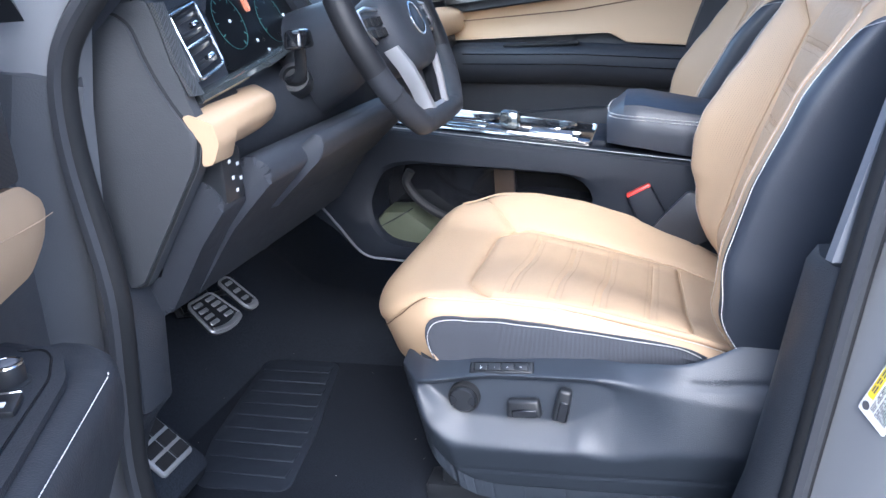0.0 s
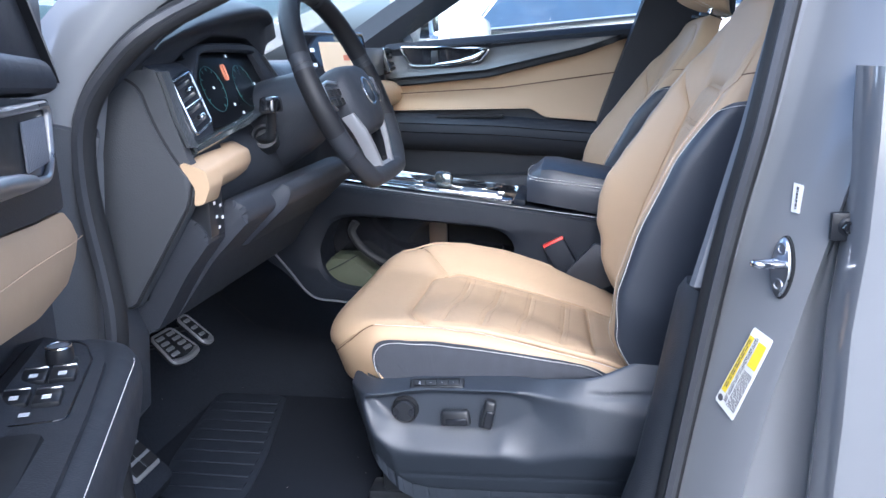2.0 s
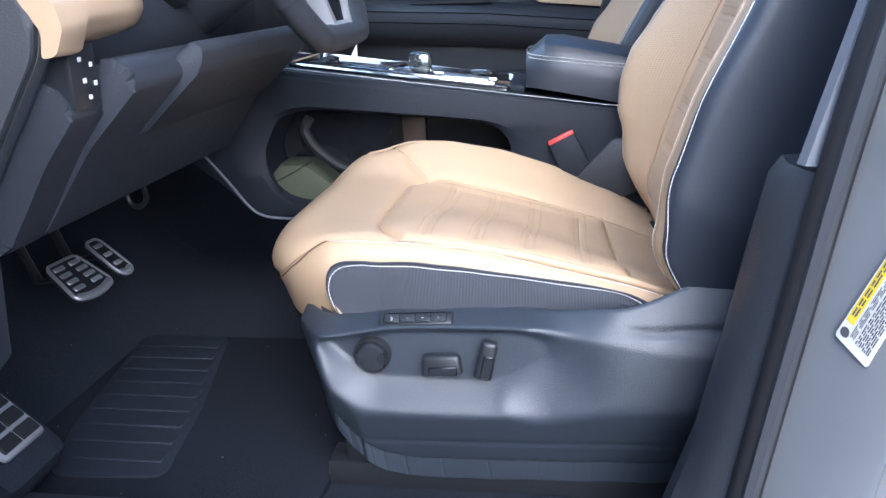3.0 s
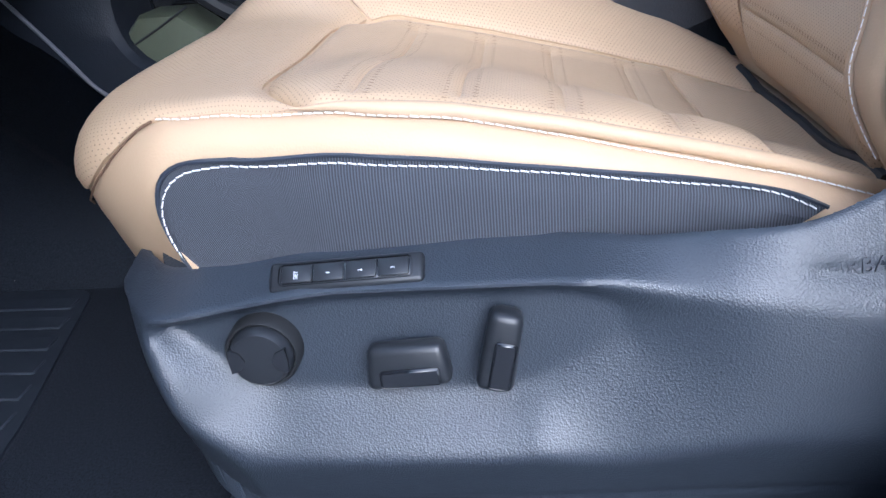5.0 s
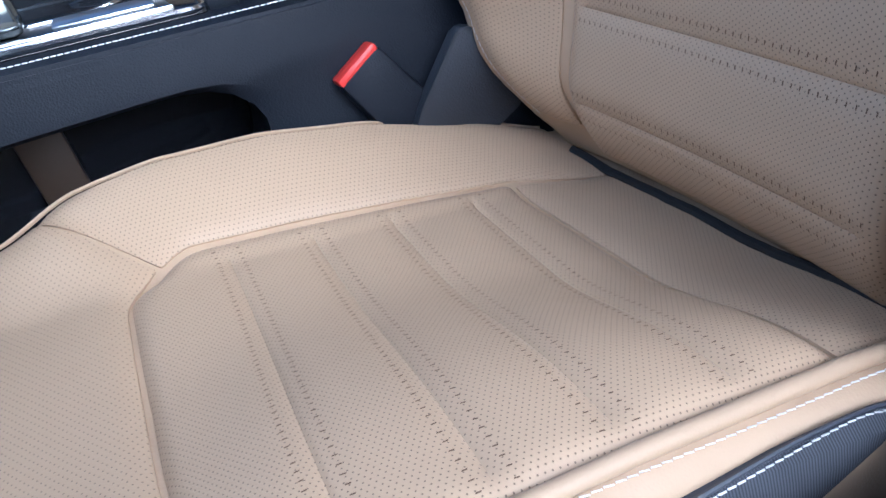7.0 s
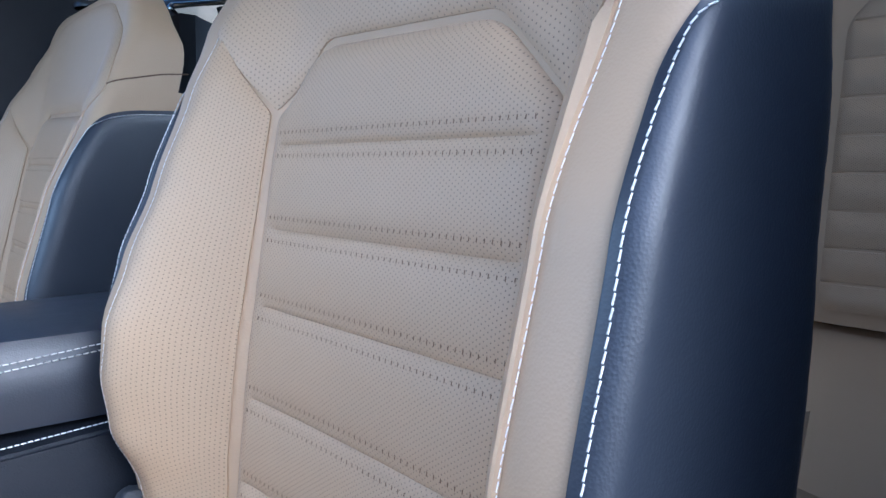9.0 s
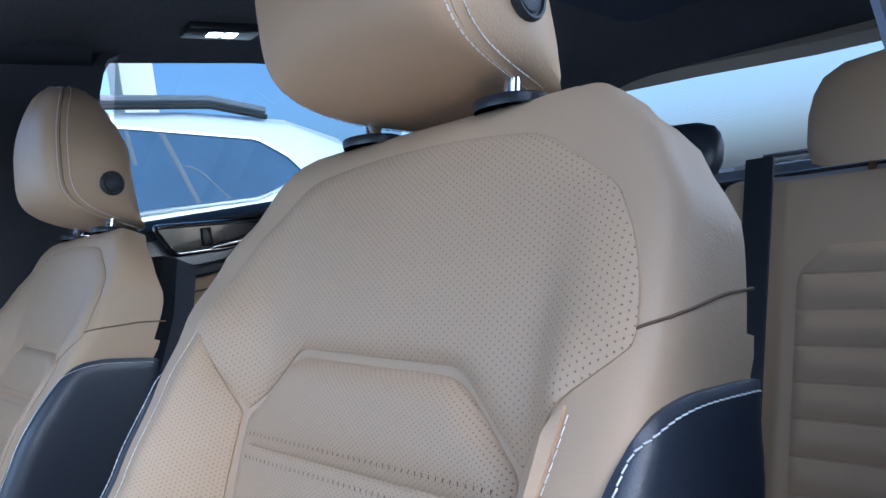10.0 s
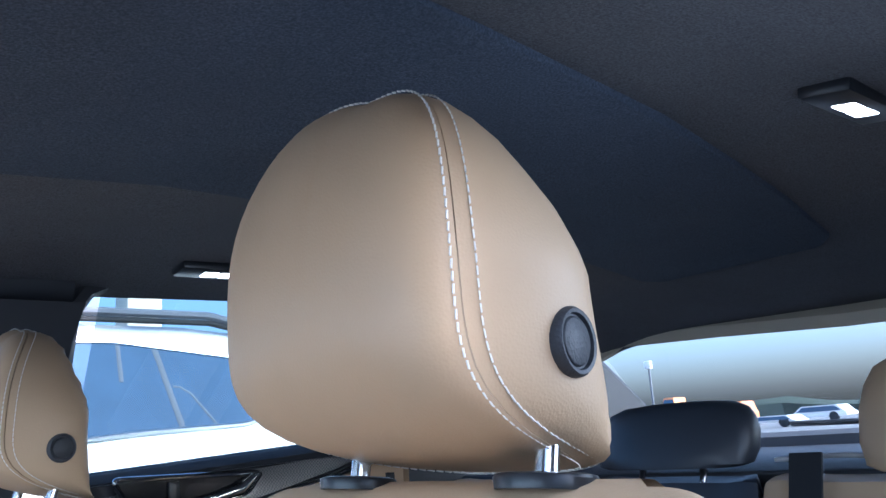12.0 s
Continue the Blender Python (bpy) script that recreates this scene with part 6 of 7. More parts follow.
def match_rings(a, b, n=96):
    """Two closed lines, cut at the same angles about the middle of the second."""
    c = Vector((sum(q[0] for q in b) / len(b), sum(q[1] for q in b) / len(b), 0))
    out = []
    for line in (a, b):
        p = spline([(*q, 0) for q in line], 16, True)
        best = []
        for i in range(n):
            t = 2 * math.pi * i / n
            d = Vector((math.cos(t), math.sin(t), 0))
            best.append(max(p, key=lambda q: (q - c).normalized().dot(d) if (q - c).length > 0 else -1))
        out.append(best)
    return out


ro, ri = match_rings(outer, hole)
mid = [o.lerp(i, 0.55) for o, i in zip(ro, ri)]
near_lip = [o.lerp(i, 0.9) for o, i in zip(ro, ri)]


def side_y(z):
    return -0.128 - 0.03 * max(0.0, 0.93 - z) / 0.3


rows = [[Vector((q.x, side_y(q.y) + dy, q.y)) for q in r] for r, dy in ((ro, 0.02), ([o.lerp(i, 0.04) for o, i in zip(ro, ri)], 0.002), (mid, -0.004), (near_lip, -0.004), (ri, 0.004), (ri, 0.10))]
part("console_side", loft(rows, True, False), console_skin, console, "black moulded console flank with pocket opening")
c = Vector((-0.17, 0.825, 0))
bm = bmesh.new()
bm.faces.new([bm.verts.new((q.x, -0.035, q.y)) for q in ri])
part("pocket_back", bm, gloss_black, console, "dark pocket lining")
bm = prism([(-0.385, 0.745), (-0.385, 0.79), (-0.36, 0.815), (-0.315, 0.815), (-0.245, 0.762), (-0.24, 0.745)], "y", -0.125, -0.045, 0.01)
part("pocket_liner", bm, pocket_green, console, "olive rubber pocket liner")
part("liner_seam", tube([(-0.372, -0.127, 0.783), (-0.335, -0.127, 0.802), (-0.30, -0.127, 0.822)], 0.0012, 6), rubber, console)
bm = tube(spline([(-0.30, -0.122, 0.895), (-0.31, -0.122, 0.87), (-0.28, -0.122, 0.83), (-0.22, -0.122, 0.80), (-0.1, -0.122, 0.79), (0.0, -0.12, 0.80)], 6), 0.009, 8)
part("pocket_divider", bm, rubber, console, "black inner pocket edge")
part("pocket_panel", box((-0.155, -0.05, 0.80), (-0.115, -0.04, 0.90), 0.003), brown_panel, console, "brown panel inside the pocket")
# body core and right flank
rows = [[Vector((q.x, y, q.y)) for q in ro] for y in (-0.03, 0.10, 0.128)]
part("console_core", loft(rows), console_skin, console, "black console body")
# top
rows = []
for x in (-0.42, -0.38, -0.2, 0.0, 0.08, 0.2, 0.44):
    z = console_top(x)
    rows.append([Vector((x, y, z + dz)) for y, dz in ((-0.129, -0.012), (-0.124, 0.0), (-0.10, 0.004), (0.10, 0.004), (0.124, 0.0), (0.129, -0.012))])
part("console_top", loft(rows, False, False), console_skin, console, "black padded console top")


def con_surf(u, v):
    return Vector((u, v, console_top(u) + 0.003))


stitching(con_surf, [(-0.39, -0.120), (0.0, -0.120), (0.25, -0.120)], 0.001, white_thread, console, 0.0050, 0.0040, 0.0010, 0.0)
stitching(con_surf, [(-0.39, 0.120), (0.0, 0.120), (0.25, 0.120)], 0.001, white_thread, console, 0.0050, 0.0040, 0.0010, 0.0)


def con_box(x0, x1, y0, y1, h0, h1, bev=0.004):
    bm = bmesh.new()
    add_box(bm, (x0, y0, h0), (x1, y1, h1), bev)
    for v in bm.verts:
        v.co.z += console_top(v.co.x) + 0.004
    return bm


top = part("shift_panel", con_box(-0.34, 0.035, -0.095, 0.095, -0.004, 0.006, 0.005), gloss_black, console, "glossy black shift panel")
part("panel_rim", tube([con_surf(a, b) + Vector((0, 0, 0.006)) for a, b in rounded([(-0.34, -0.095), (0.035, -0.095), (0.035, 0.095), (-0.34, 0.095)], 0.015)], 0.003, 6, True), chrome, top, "chrome panel rim")
part("shift_slot", con_box(-0.26, 0.01, -0.088, -0.028, 0.004, 0.010, 0.003), satin_black, top, "black shift gate")
for y in (-0.089, -0.03):
    part("gate_trim", con_box(-0.26, 0.012, y - 0.003, y + 0.003, 0.006, 0.012, 0.002), chrome, top, "chrome gate trim")
part("gate_bar", con_box(-0.08, 0.0, -0.078, -0.04, 0.009, 0.014, 0.003), satin_metal, top, "satin metal gate cover")
part("gate_bar", con_box(-0.24, -0.16, -0.078, -0.04, 0.009, 0.014, 0.003), gloss_mirror, top, "reflective gate cover")
part("shift_lever", con_box(-0.135, -0.098, -0.076, -0.04, 0.01, 0.045, 0.009), gloss_mirror, top, "glossy stubby shift lever")
for x in (-0.19, -0.045):
    at = Matrix.Translation(con_surf(x, 0.035) + Vector((0, 0, 0.006)))
    part("cup_holder", turned([(0.0, -0.002), (0.03, -0.002), (0.034, 0.003), (0.040, 0.004), (0.042, 0.0)], 28, at), satin_black, top, "round black cup holder")
    part("cup_ring", tube([at @ Vector((0.041 * math.cos(t), 0.041 * math.sin(t), 0.002)) for t in angs[::2]], 0.0026, 6, True), chrome, top, "chrome cup holder ring")
for i in range(4):
    part("console_button", con_box(-0.31 + 0.0, -0.29, -0.07 + i * 0.036, -0.045 + i * 0.036, 0.004, 0.009, 0.002), satin_black, top, "black push button")
part("tray_end", con_box(0.036, 0.062, -0.09, 0.09, -0.004, 0.012, 0.004), console_skin, console, "black tray end wall")
# armrest
rows = []
for i in range(11):
    t = i / 10
    x = 0.064 + 0.30 * t
    k = min(1, 0.62 + 3.2 * t) if t < 0.12 else 1.0
    z0 = 0.930 - 0.06 * t
    h = 0.094 * k
    w = 0.108 * min(1, 0.86 + t * 1.5)
    rows.append([Vector((x, y * w, z0 + dz * h)) for y, dz in ((-1, 0.12), (-1.03, 0.45), (-1.0, 0.72), (-0.9, 0.9), (-0.6, 0.985), (0, 1.0), (0.6, 0.985), (0.9, 0.9), (1.0, 0.72), (1.03, 0.45), (1, 0.12), (0, 0.0))])
arm = part("armrest", loft(rows), black_leather, console, "black leather armrest lid")
for dz in (0.0, 0.0055):
    bm = bmesh.new()
    pts = []
    for p in spline([(0.078, 0.10, 0.983), (0.067, 0.07, 0.985), (0.063, 0.0, 0.986), (0.066, -0.07, 0.985), (0.082, -0.106, 0.9835), (0.14, -0.1125, 0.977), (0.22, -0.1125, 0.968), (0.32, -0.1125, 0.957)], 30):
        pts.append(p)
    fine, left = [], 0.0
    for a, b in zip(pts, pts[1:]):
        seg = (b - a).length
        while left < seg:
            m = a.lerp(b, left / seg) + Vector((0, 0, dz))
            fine.append((m, Vector((-0.5 if m.x < 0.08 else 0, -1 if m.x > 0.075 else m.y * 5, 0.3)).normalized()))
            left += 0.006
        left -= seg
    stitches_bm(bm, fine, 0.0046, 0.0009, 0.0)
    part("stitching", bm, white_thread, arm, "white thread stitching", smooth=False)
# console stack towards the dash
bm = loft([[Vector((x, y, z)) for y in (-0.125, -0.06, 0.06, 0.125)] + [Vector((x - 0.06, y, z - 0.05)) for y in (0.125, 0.06, -0.06, -0.125)] for x, z in ((-0.36, 0.97), (-0.42, 1.0), (-0.44, 1.06), (-0.43, 1.12))])
part("centre_stack", bm, gloss_black, console, "glossy black climate panel")

# seat belt buckle beside the console
bk = thing("belt_buckle", "black seat belt buckle with red release button", "seat belt buckle", (0.14, -0.142, 0.80))
m = Matrix.Translation((0.122, -0.148, 0.862)) @ Euler((radians(-8), radians(-26), radians(4))).to_matrix().to_4x4()
part("buckle_body", box((-0.025, -0.014, -0.068), (0.025, 0.014, 0.0), 0.006, 2, m, (0.92, 0.92)), console_skin, bk, "black plastic buckle body")
part("release_button", box((-0.022, -0.0115, -0.004), (0.022, 0.0105, 0.0045), 0.003, 2, m), red_plastic, bk, "red release button")
part("buckle_stalk", tube([m @ Vector((0, 0, -0.055)), m @ Vector((-0.01, 0, -0.12)), m @ Vector((-0.04, 0.0, -0.2))], 0.011, 8, False, 0.5), satin_black, bk, "black buckle stalk")
bk2 = copy_thing(bk, pose(0.14, 0.142, 0.80))
edge = spline([(-0.505, -0.139, 0.853), (-0.45, -0.1455, 0.791), (-0.412, -0.1495, 0.745), (-0.385, -0.151, 0.7295), (-0.35, -0.151, 0.726), (-0.31, -0.151, 0.722)], 5)
part("lower_edge", tube(edge, 0.0024, 8), trim_grey, console, "lighter grey strip along the lower edge of the console")

# ---- open driver's door ----
DOOR_H, DOOR_A = Vector((-0.46, -0.88, 0)), radians(66)
DD, DN = Vector((math.cos(DOOR_A), -math.sin(DOOR_A), 0)), Vector((math.sin(DOOR_A), math.cos(DOOR_A), 0))


def dr(a, p, z):
    """A place on the open door: along it from the hinge, out from its lining into the cabin, and up."""
    return DOOR_H + DD * a + DN * p + Vector((0, 0, z))


def door_poly(name, poly, p, mat, parent, label="", thick=0.012, puff=0.004, r=0.01, h=0.03):
    bm = patch_bm(poly, lambda u, v: dr(u, p, v), h=h, off=0.0, puff=-puff, r=r, thick=-0.056)
    return part(name, bm, mat, parent, label)


door = thing("driver_door", "open grey driver's door with tan and black lining", "car door", dr(0.5, -0.06, 0.5))
lining = [(0.03, 0.50), (0.03, 1.0), (0.10, 1.235), (0.16, 1.255), (1.08, 1.29), (1.10, 0.9), (1.05, 0.50)]
part("door_lining", patch_bm(rounded(lining, 0.03), lambda u, v: dr(u, -0.02, v), h=0.05, thick=-0.02), door_grain, door, "black grained door lining")
rows = [[dr(a, p, z) for p, z in ((-0.03, 0.46), (-0.03, 1.25), (-0.04, 1.27), (-0.09, 1.24), (-0.16, 0.95), (-0.15, 0.6), (-0.10, 0.44))] for a in (-0.02, 0.01, 0.3, 0.7, 1.1, 1.14)]
part("door_shell", loft(rows), grey_paint, door, "glossy grey outer door shell")
# soft top roll
rows = []
for a, z, k in ((0.172, 1.226, 0.7), (0.18, 1.228, 1.0), (0.4, 1.236, 1.0), (0.8, 1.25, 1.0), (1.08, 1.26, 1.0)):
    rows.append([dr(a, p, z + dz * k) for p, dz in ((0.0, 0.018), (0.03, 0.02), (0.042, 0.012), (0.045, -0.004), (0.038, -0.014), (0.0, -0.016))])
part("top_roll", loft([spline(r, 2, True) for r in rows]), soft_dash, door, "black soft top roll")
door_poly("decor_panel", rounded([(0.174, 1.094), (0.182, 1.208), (0.5, 1.222), (0.9, 1.235), (0.9, 1.16), (0.5, 1.122), (0.3, 1.103)], 0.01), 0.036, door_weave, door, "dark chequered decor panel")
# inner handle with bright frame
frame_line = [(0.228, 1.205), (0.240, 1.152), (0.262, 1.137), (0.40, 1.145), (0.52, 1.152), (0.52, 1.208), (0.40, 1.207)]
pull = door_poly("handle_bowl", rounded(frame_line, 0.014), 0.040, satin_black, door, "black handle bowl", 0.006, 0.0)
part("handle_frame", tube([dr(q[0], 0.043, q[1]) for q in rounded(frame_line, 0.014)], 0.0042, 8, True), satin_metal, pull, "satin metal handle frame")
part("handle_lever", tube([dr(a, 0.050, z) for a, z in ((0.352, 1.146), (0.39, 1.150), (0.45, 1.156), (0.515, 1.16))], [0.006, 0.008, 0.008, 0.006], 10), satin_metal, pull, "satin metal inner handle")
for i in range(14):
    part("speaker_slat", box((0, 0, 0), (0.0028, 0.003, 0.044), 0.0008, 1, Matrix.Translation(dr(0.248 + i * 0.0063, 0.041, 1.151)) @ Matrix(((DD.x, DN.x, 0, 0), (DD.y, DN.y, 0, 0), (0, 0, 1, 0), (0, 0, 0, 1)))), trim_grey, pull, "thin grey slat")
door_poly("leather_pad", rounded([(0.172, 1.090), (0.128, 1.068), (0.121, 1.055), (0.142, 1.032), (0.19, 1.016), (0.332, 1.020), (0.491, 1.043), (0.9, 1.07), (0.9, 1.14), (0.5, 1.12), (0.3, 1.100)], 0.015), 0.034, tan_leather, door, "tan leather door pad", 0.012, 0.010, 0.016, 0.02)
bm = bmesh.new()
stitches_bm(bm, line_on(lambda u, v: dr(u, 0.0435, v), [(0.135, 1.056), (0.2, 1.06), (0.4, 1.078), (0.8, 1.105)], -0.001, 0.006), 0.004, 0.0007)
part("stitching", bm, tan_thread, door, "tan thread stitching", smooth=False)


def arm_z(a):
    return 0.952 + 0.045 * (a - 0.2)


rows = []
for a, k in ((0.196, 0.30), (0.205, 0.62), (0.222, 0.84), (0.25, 0.96), (0.29, 1.0), (0.4, 1.0), (0.6, 1.0), (0.9, 1.0)):
    z = arm_z(a)
    rows.append([dr(a, p * (0.35 + 0.65 * k) if p > 0.05 else p, z + dz) for p, dz in ((-0.024, 0.002), (0.06, 0.0), (0.088, 0.002), (0.103, -0.006), (0.108, -0.024), (0.098, -0.06 * k - 0.02), (0.06, -0.15 * k - 0.02), (0.02, -0.24 * k - 0.02))])
arm_d = part("door_armrest", loft([spline(r, 2, True) for r in rows]), arm_skin, door, "black stitched door armrest")
bm = bmesh.new()
pts = [(dr(a, p, arm_z(a) - 0.004), (DN + Vector((0, 0, 1))).normalized()) for a, p in [(0.222, 0.085), (0.24, 0.094), (0.262, 0.0995)] + [(0.275 + i * 0.006, 0.1025) for i in range(80)]]
stitches_bm(bm, pts, 0.0045, 0.0007)
part("stitching", bm, white_thread, arm_d, "white thread stitching", smooth=False)
swp = part("switch_plate", patch_bm(rounded([(0.214, -0.016), (0.216, 0.044), (0.24, 0.062), (0.30, 0.080), (0.44, 0.086), (0.64, 0.088), (0.64, -0.016)], 0.014), lambda u, v: dr(u, v, arm_z(u) + 0.0085), h=0.02, off=0.0, puff=0.0015, thick=0.006), arm_skin, door, "black window switch plate")
part("plate_groove", tube([dr(u, v, arm_z(u) + 0.0098) for u, v in rounded([(0.228, -0.004), (0.23, 0.044), (0.25, 0.056), (0.30, 0.068), (0.458, 0.073), (0.458, -0.008)], 0.01)], 0.0012, 6, True), gloss_black, swp)
at = Matrix.Translation(dr(0.299, 0.040, arm_z(0.299) + 0.009)) @ Matrix.Diagonal((1.02, 1.02, 1.0, 1))
kn = part("mirror_knob", turned([(0.0, 0.018), (0.008, 0.018), (0.0115, 0.0165), (0.0125, 0.012), (0.0125, 0.003), (0.0155, 0.002), (0.0155, 0.0)], 28, at), satin_black, swp, "round black mirror knob")
part("knob_face", turned([(0.0, 0.0186), (0.0072, 0.0186), (0.0086, 0.0178)], 24, at), trim_grey, kn, "grey knob face")
part("knob_cap", tube([at @ Vector((0.0112 * math.cos(t), 0.0112 * math.sin(t), 0.0168)) for t in angs[::3]], 0.0012, 6, True), chrome, kn, "bright knob ring")
DM = Matrix(((DD.x, DN.x, 0, 0), (DD.y, DN.y, 0, 0), (0, 0, 1, 0), (0, 0, 0, 1)))
for a, p in ((0.349, 0.028), (0.349, 0.052), (0.405, 0.025), (0.410, 0.051)):
    m = Matrix.Translation(dr(a, p, arm_z(a) + 0.0095)) @ DM @ Euler((0, radians(8), 0)).to_matrix().to_4x4()
    k = part("window_switch", box((-0.012, -0.011, 0.0), (0.012, 0.011, 0.007), 0.002, 2, m), satin_black, swp, "black window switch")
    part("switch_edge", box((-0.0125, -0.0105, 0.0055), (-0.0112, 0.0105, 0.0075), 0.0008, 1, m), satin_metal, k, "bright switch edge")
    part("switch_mark", box((0.0, -0.0035, 0.007), (0.006, 0.0035, 0.0074), 0.0005, 1, m), symbol_white, k, "small white window mark")
m = Matrix.Translation(dr(0.439, 0.039, arm_z(0.439) + 0.0112)) @ DM
part("switch_mark", box((-0.003, -0.004, 0.0), (0.004, 0.004, 0.0006), 0.0005, 1, m), symbol_white, swp, "small white lock mark")
# flush black slab: the shade inside the pull cup, put in as colour
part("cup_shade", box((0.0, -0.05, -0.06), (0.16, 0.034, 0.0068), 0.010, 2, Matrix.Translation(dr(0.485, 0.032, arm_z(0.55) + 0.007)) @ DM), rubber, door, "black slab standing for the shaded hollow of the pull cup")
# window frame and mirror triangle
part("window_frame", loft([[dr(a, p, z) for p in (-0.05, -0.01, 0.02)] + [dr(a - 0.03, p, z - 0.03) for p in (0.02, -0.01, -0.05)] for a, z in ((0.05, 1.25), (0.2, 1.36), (0.36, 1.46), (0.55, 1.55))]), satin_black, door, "black window frame")
part("mirror_corner", prism([(0.036, 1.235), (0.30, 1.24), (0.30, 1.46), (0.10, 1.40), (0.02, 1.33)], "y", -0.02, 0.010, 0.004), soft_dash, door, "black mirror corner trim").matrix_world = Matrix.Translation(DOOR_H) @ DM
part("door_glass", loft([[dr(a, -0.03, z) for a, z in ((0.22, 1.25), (0.25, 1.38), (0.5, 1.53), (1.0, 1.55), (1.08, 1.27))], [dr(a, -0.034, z) for a, z in ((0.22, 1.25), (0.25, 1.38), (0.5, 1.53), (1.0, 1.55), (1.08, 1.27))]]), window_glass, door, "clear door glass")

# ---- closed rear door on the driver's side ----
rdoor = thing("rear_door", "closed glossy grey rear door", "car door", (0.9, -0.93, 0.5))
rows = []
for z, b in ((0.36, 0.0), (0.5, -0.015), (0.7, -0.03), (0.85, -0.034), (0.95, -0.026), (1.05, -0.022), (1.15, -0.02), (1.22, -0.01)):
    x = float(np.interp(z, (0.36, 0.757, 0.96, 1.04, 1.22), (0.44, 0.447, 0.453, 0.462, 0.466)))
    y = -0.915 + b
    rows.append([Vector((x + 0.0, y + 0.075, z)), Vector((x, y + 0.012, z)), Vector((x + 0.006, y + 0.003, z)), Vector((x + 0.02, y, z)), Vector((x + 0.35, y - 0.005, z)), Vector((1.3, y, z)), Vector((1.3, y + 0.12, z)), Vector((x + 0.1, y + 0.12, z))])
part("door_skin", loft(rows), grey_paint, rdoor, "glossy grey door skin")
rows = []
for z in (1.22, 1.35, 1.48, 1.58):
    x, y = b_line(z) + 0.13, pillar_y(z) - 0.10
    rows.append([Vector((x + a, y + b, z)) for a, b in ((0, 0.06), (0, 0.0), (0.05, 0.0), (0.055, 0.06))])
part("door_frame", loft(rows), satin_black, rdoor, "black window frame")
rows = [[Vector((x, y, z)) for y, z in ((-0.80, 0.5), (-0.72, 0.55), (-0.70, 0.8), (-0.72, 1.0), (-0.73, 1.28), (-0.80, 1.30))] for x in (0.55, 1.3)]
part("door_lining", loft(rows), pillar_dark, rdoor, "dark inner door lining")
bm = bmesh.new()
bm.faces.new([bm.verts.new((x, -0.80 + 0.27 * (z - 1.28), z)) for x, z in ((0.60, 1.27), (1.32, 1.29), (1.32, 1.62), (0.66, 1.64))])
part("window_glass", bm, privacy_glass, rdoor, "dark tinted side window glass", False)
hb = part("hinge_plate", box((0.445, -0.886, 1.037), (0.485, -0.876, 1.068), 0.002), satin_black, rdoor, "black hinge bracket")
part("hinge_arm", box((0.455, -0.878, 1.042), (0.50, -0.84, 1.063), 0.004), satin_black, hb, "black hinge arm")
at = Matrix.Translation((0.462, -0.885, 1.053)) @ Euler((radians(90), 0, 0)).to_matrix().to_4x4()
part("bolt_washer", turned([(0.0, 0.003), (0.0085, 0.003), (0.0105, 0.0015), (0.0108, 0.0)], 24, at), satin_black, hb, "dark washer")
part("hinge_bolt", turned([(0.0, 0.005), (0.0042, 0.005), (0.0048, 0.009), (0.007, 0.009), (0.0078, 0.007), (0.0078, 0.002)], 6, at), gloss_black, hb, "dark hex bolt", False)

# striker, labels on the pillar
ST_C, ST_T, ST_N, ST_U = Vector((0.4085, -0.8425, 0.997)), Vector((0.606, -0.796, 0)), Vector((-0.796, -0.606, 0)), Vector((0.09, 0.2, 0.975))
st = thing("door_striker", "bright steel door striker loop on the pillar", "striker", ST_C)


def on_striker(a, b, c):
    return ST_C + ST_T * a + ST_U * b + ST_N * c


plate = [(0.0135 * math.cos(q) * (1 - 0.1 * abs(math.sin(q))), 0.034 * math.sin(q)) for q in angs[::2]]
part("striker_plate", loft([[on_striker(a * k, b * k, c) for a, b in plate] for k, c in ((1.0, -0.004), (1.0, 0.003), (0.93, 0.0045))]), satin_metal, st, "steel striker plate")
part("plate_gasket", loft([[on_striker(a * 1.12 + 0.0015, b * 1.06, c) for a, b in plate] for c in (-0.004, 0.0018)]), rubber, st, "black gasket")
part("striker_loop", tube(spline([on_striker(0.006, 0.004, 0.0), on_striker(0.006, 0.006, 0.02), on_striker(0.004, 0.008, 0.038), on_striker(-0.001, 0.009, 0.043), on_striker(-0.006, 0.008, 0.038), on_striker(-0.007, 0.006, 0.02), on_striker(-0.007, 0.004, 0.0)], 6), 0.0046, 10), chrome, st, "bright striker loop")
for b in (0.021, -0.02):
    part("striker_screw", loft([[on_striker(r * math.cos(q), b + r * math.sin(q), c) for q in angs[::4]] for r, c in ((0.0072, 0.004), (0.0068, 0.006), (0.0042, 0.006), (0.0036, 0.0045), (0.0005, 0.0045))]), satin_metal, st, "recessed screw head")


def label_quad(name, label, tl, tr, br, bl, thick=0.0006):
    tl, tr, br, bl = (Vector(q) for q in (tl, tr, br, bl))
    n = (tr - tl).cross(bl - tl).normalized()
    if n.x > 0:
        n.negate()

    def at(a, b, h=0.0):
        return tl.lerp(tr, a).lerp(bl.lerp(br, a), b) + n * h

    ob = thing(name, label, "sticker", at(0.5, 0.5))
    pts = [(0.04, 0), (0.96, 0), (1, 0.02), (1, 0.98), (0.96, 1), (0.04, 1), (0, 0.98), (0, 0.02)]
    part("sheet", loft([[at(a, b, 0.0) for a, b in pts], [at(a, b, thick) for a, b in pts]]), white_label, ob, "white printed sheet", False)
    return ob, at, thick


def quad_bm(at, a0, b0, a1, b1, h):
    bm = bmesh.new()
    bm.faces.new([bm.verts.new(at(a, b, h)) for a, b in ((a0, b0), (a1, b0), (a1, b1), (a0, b1))])
    return bm


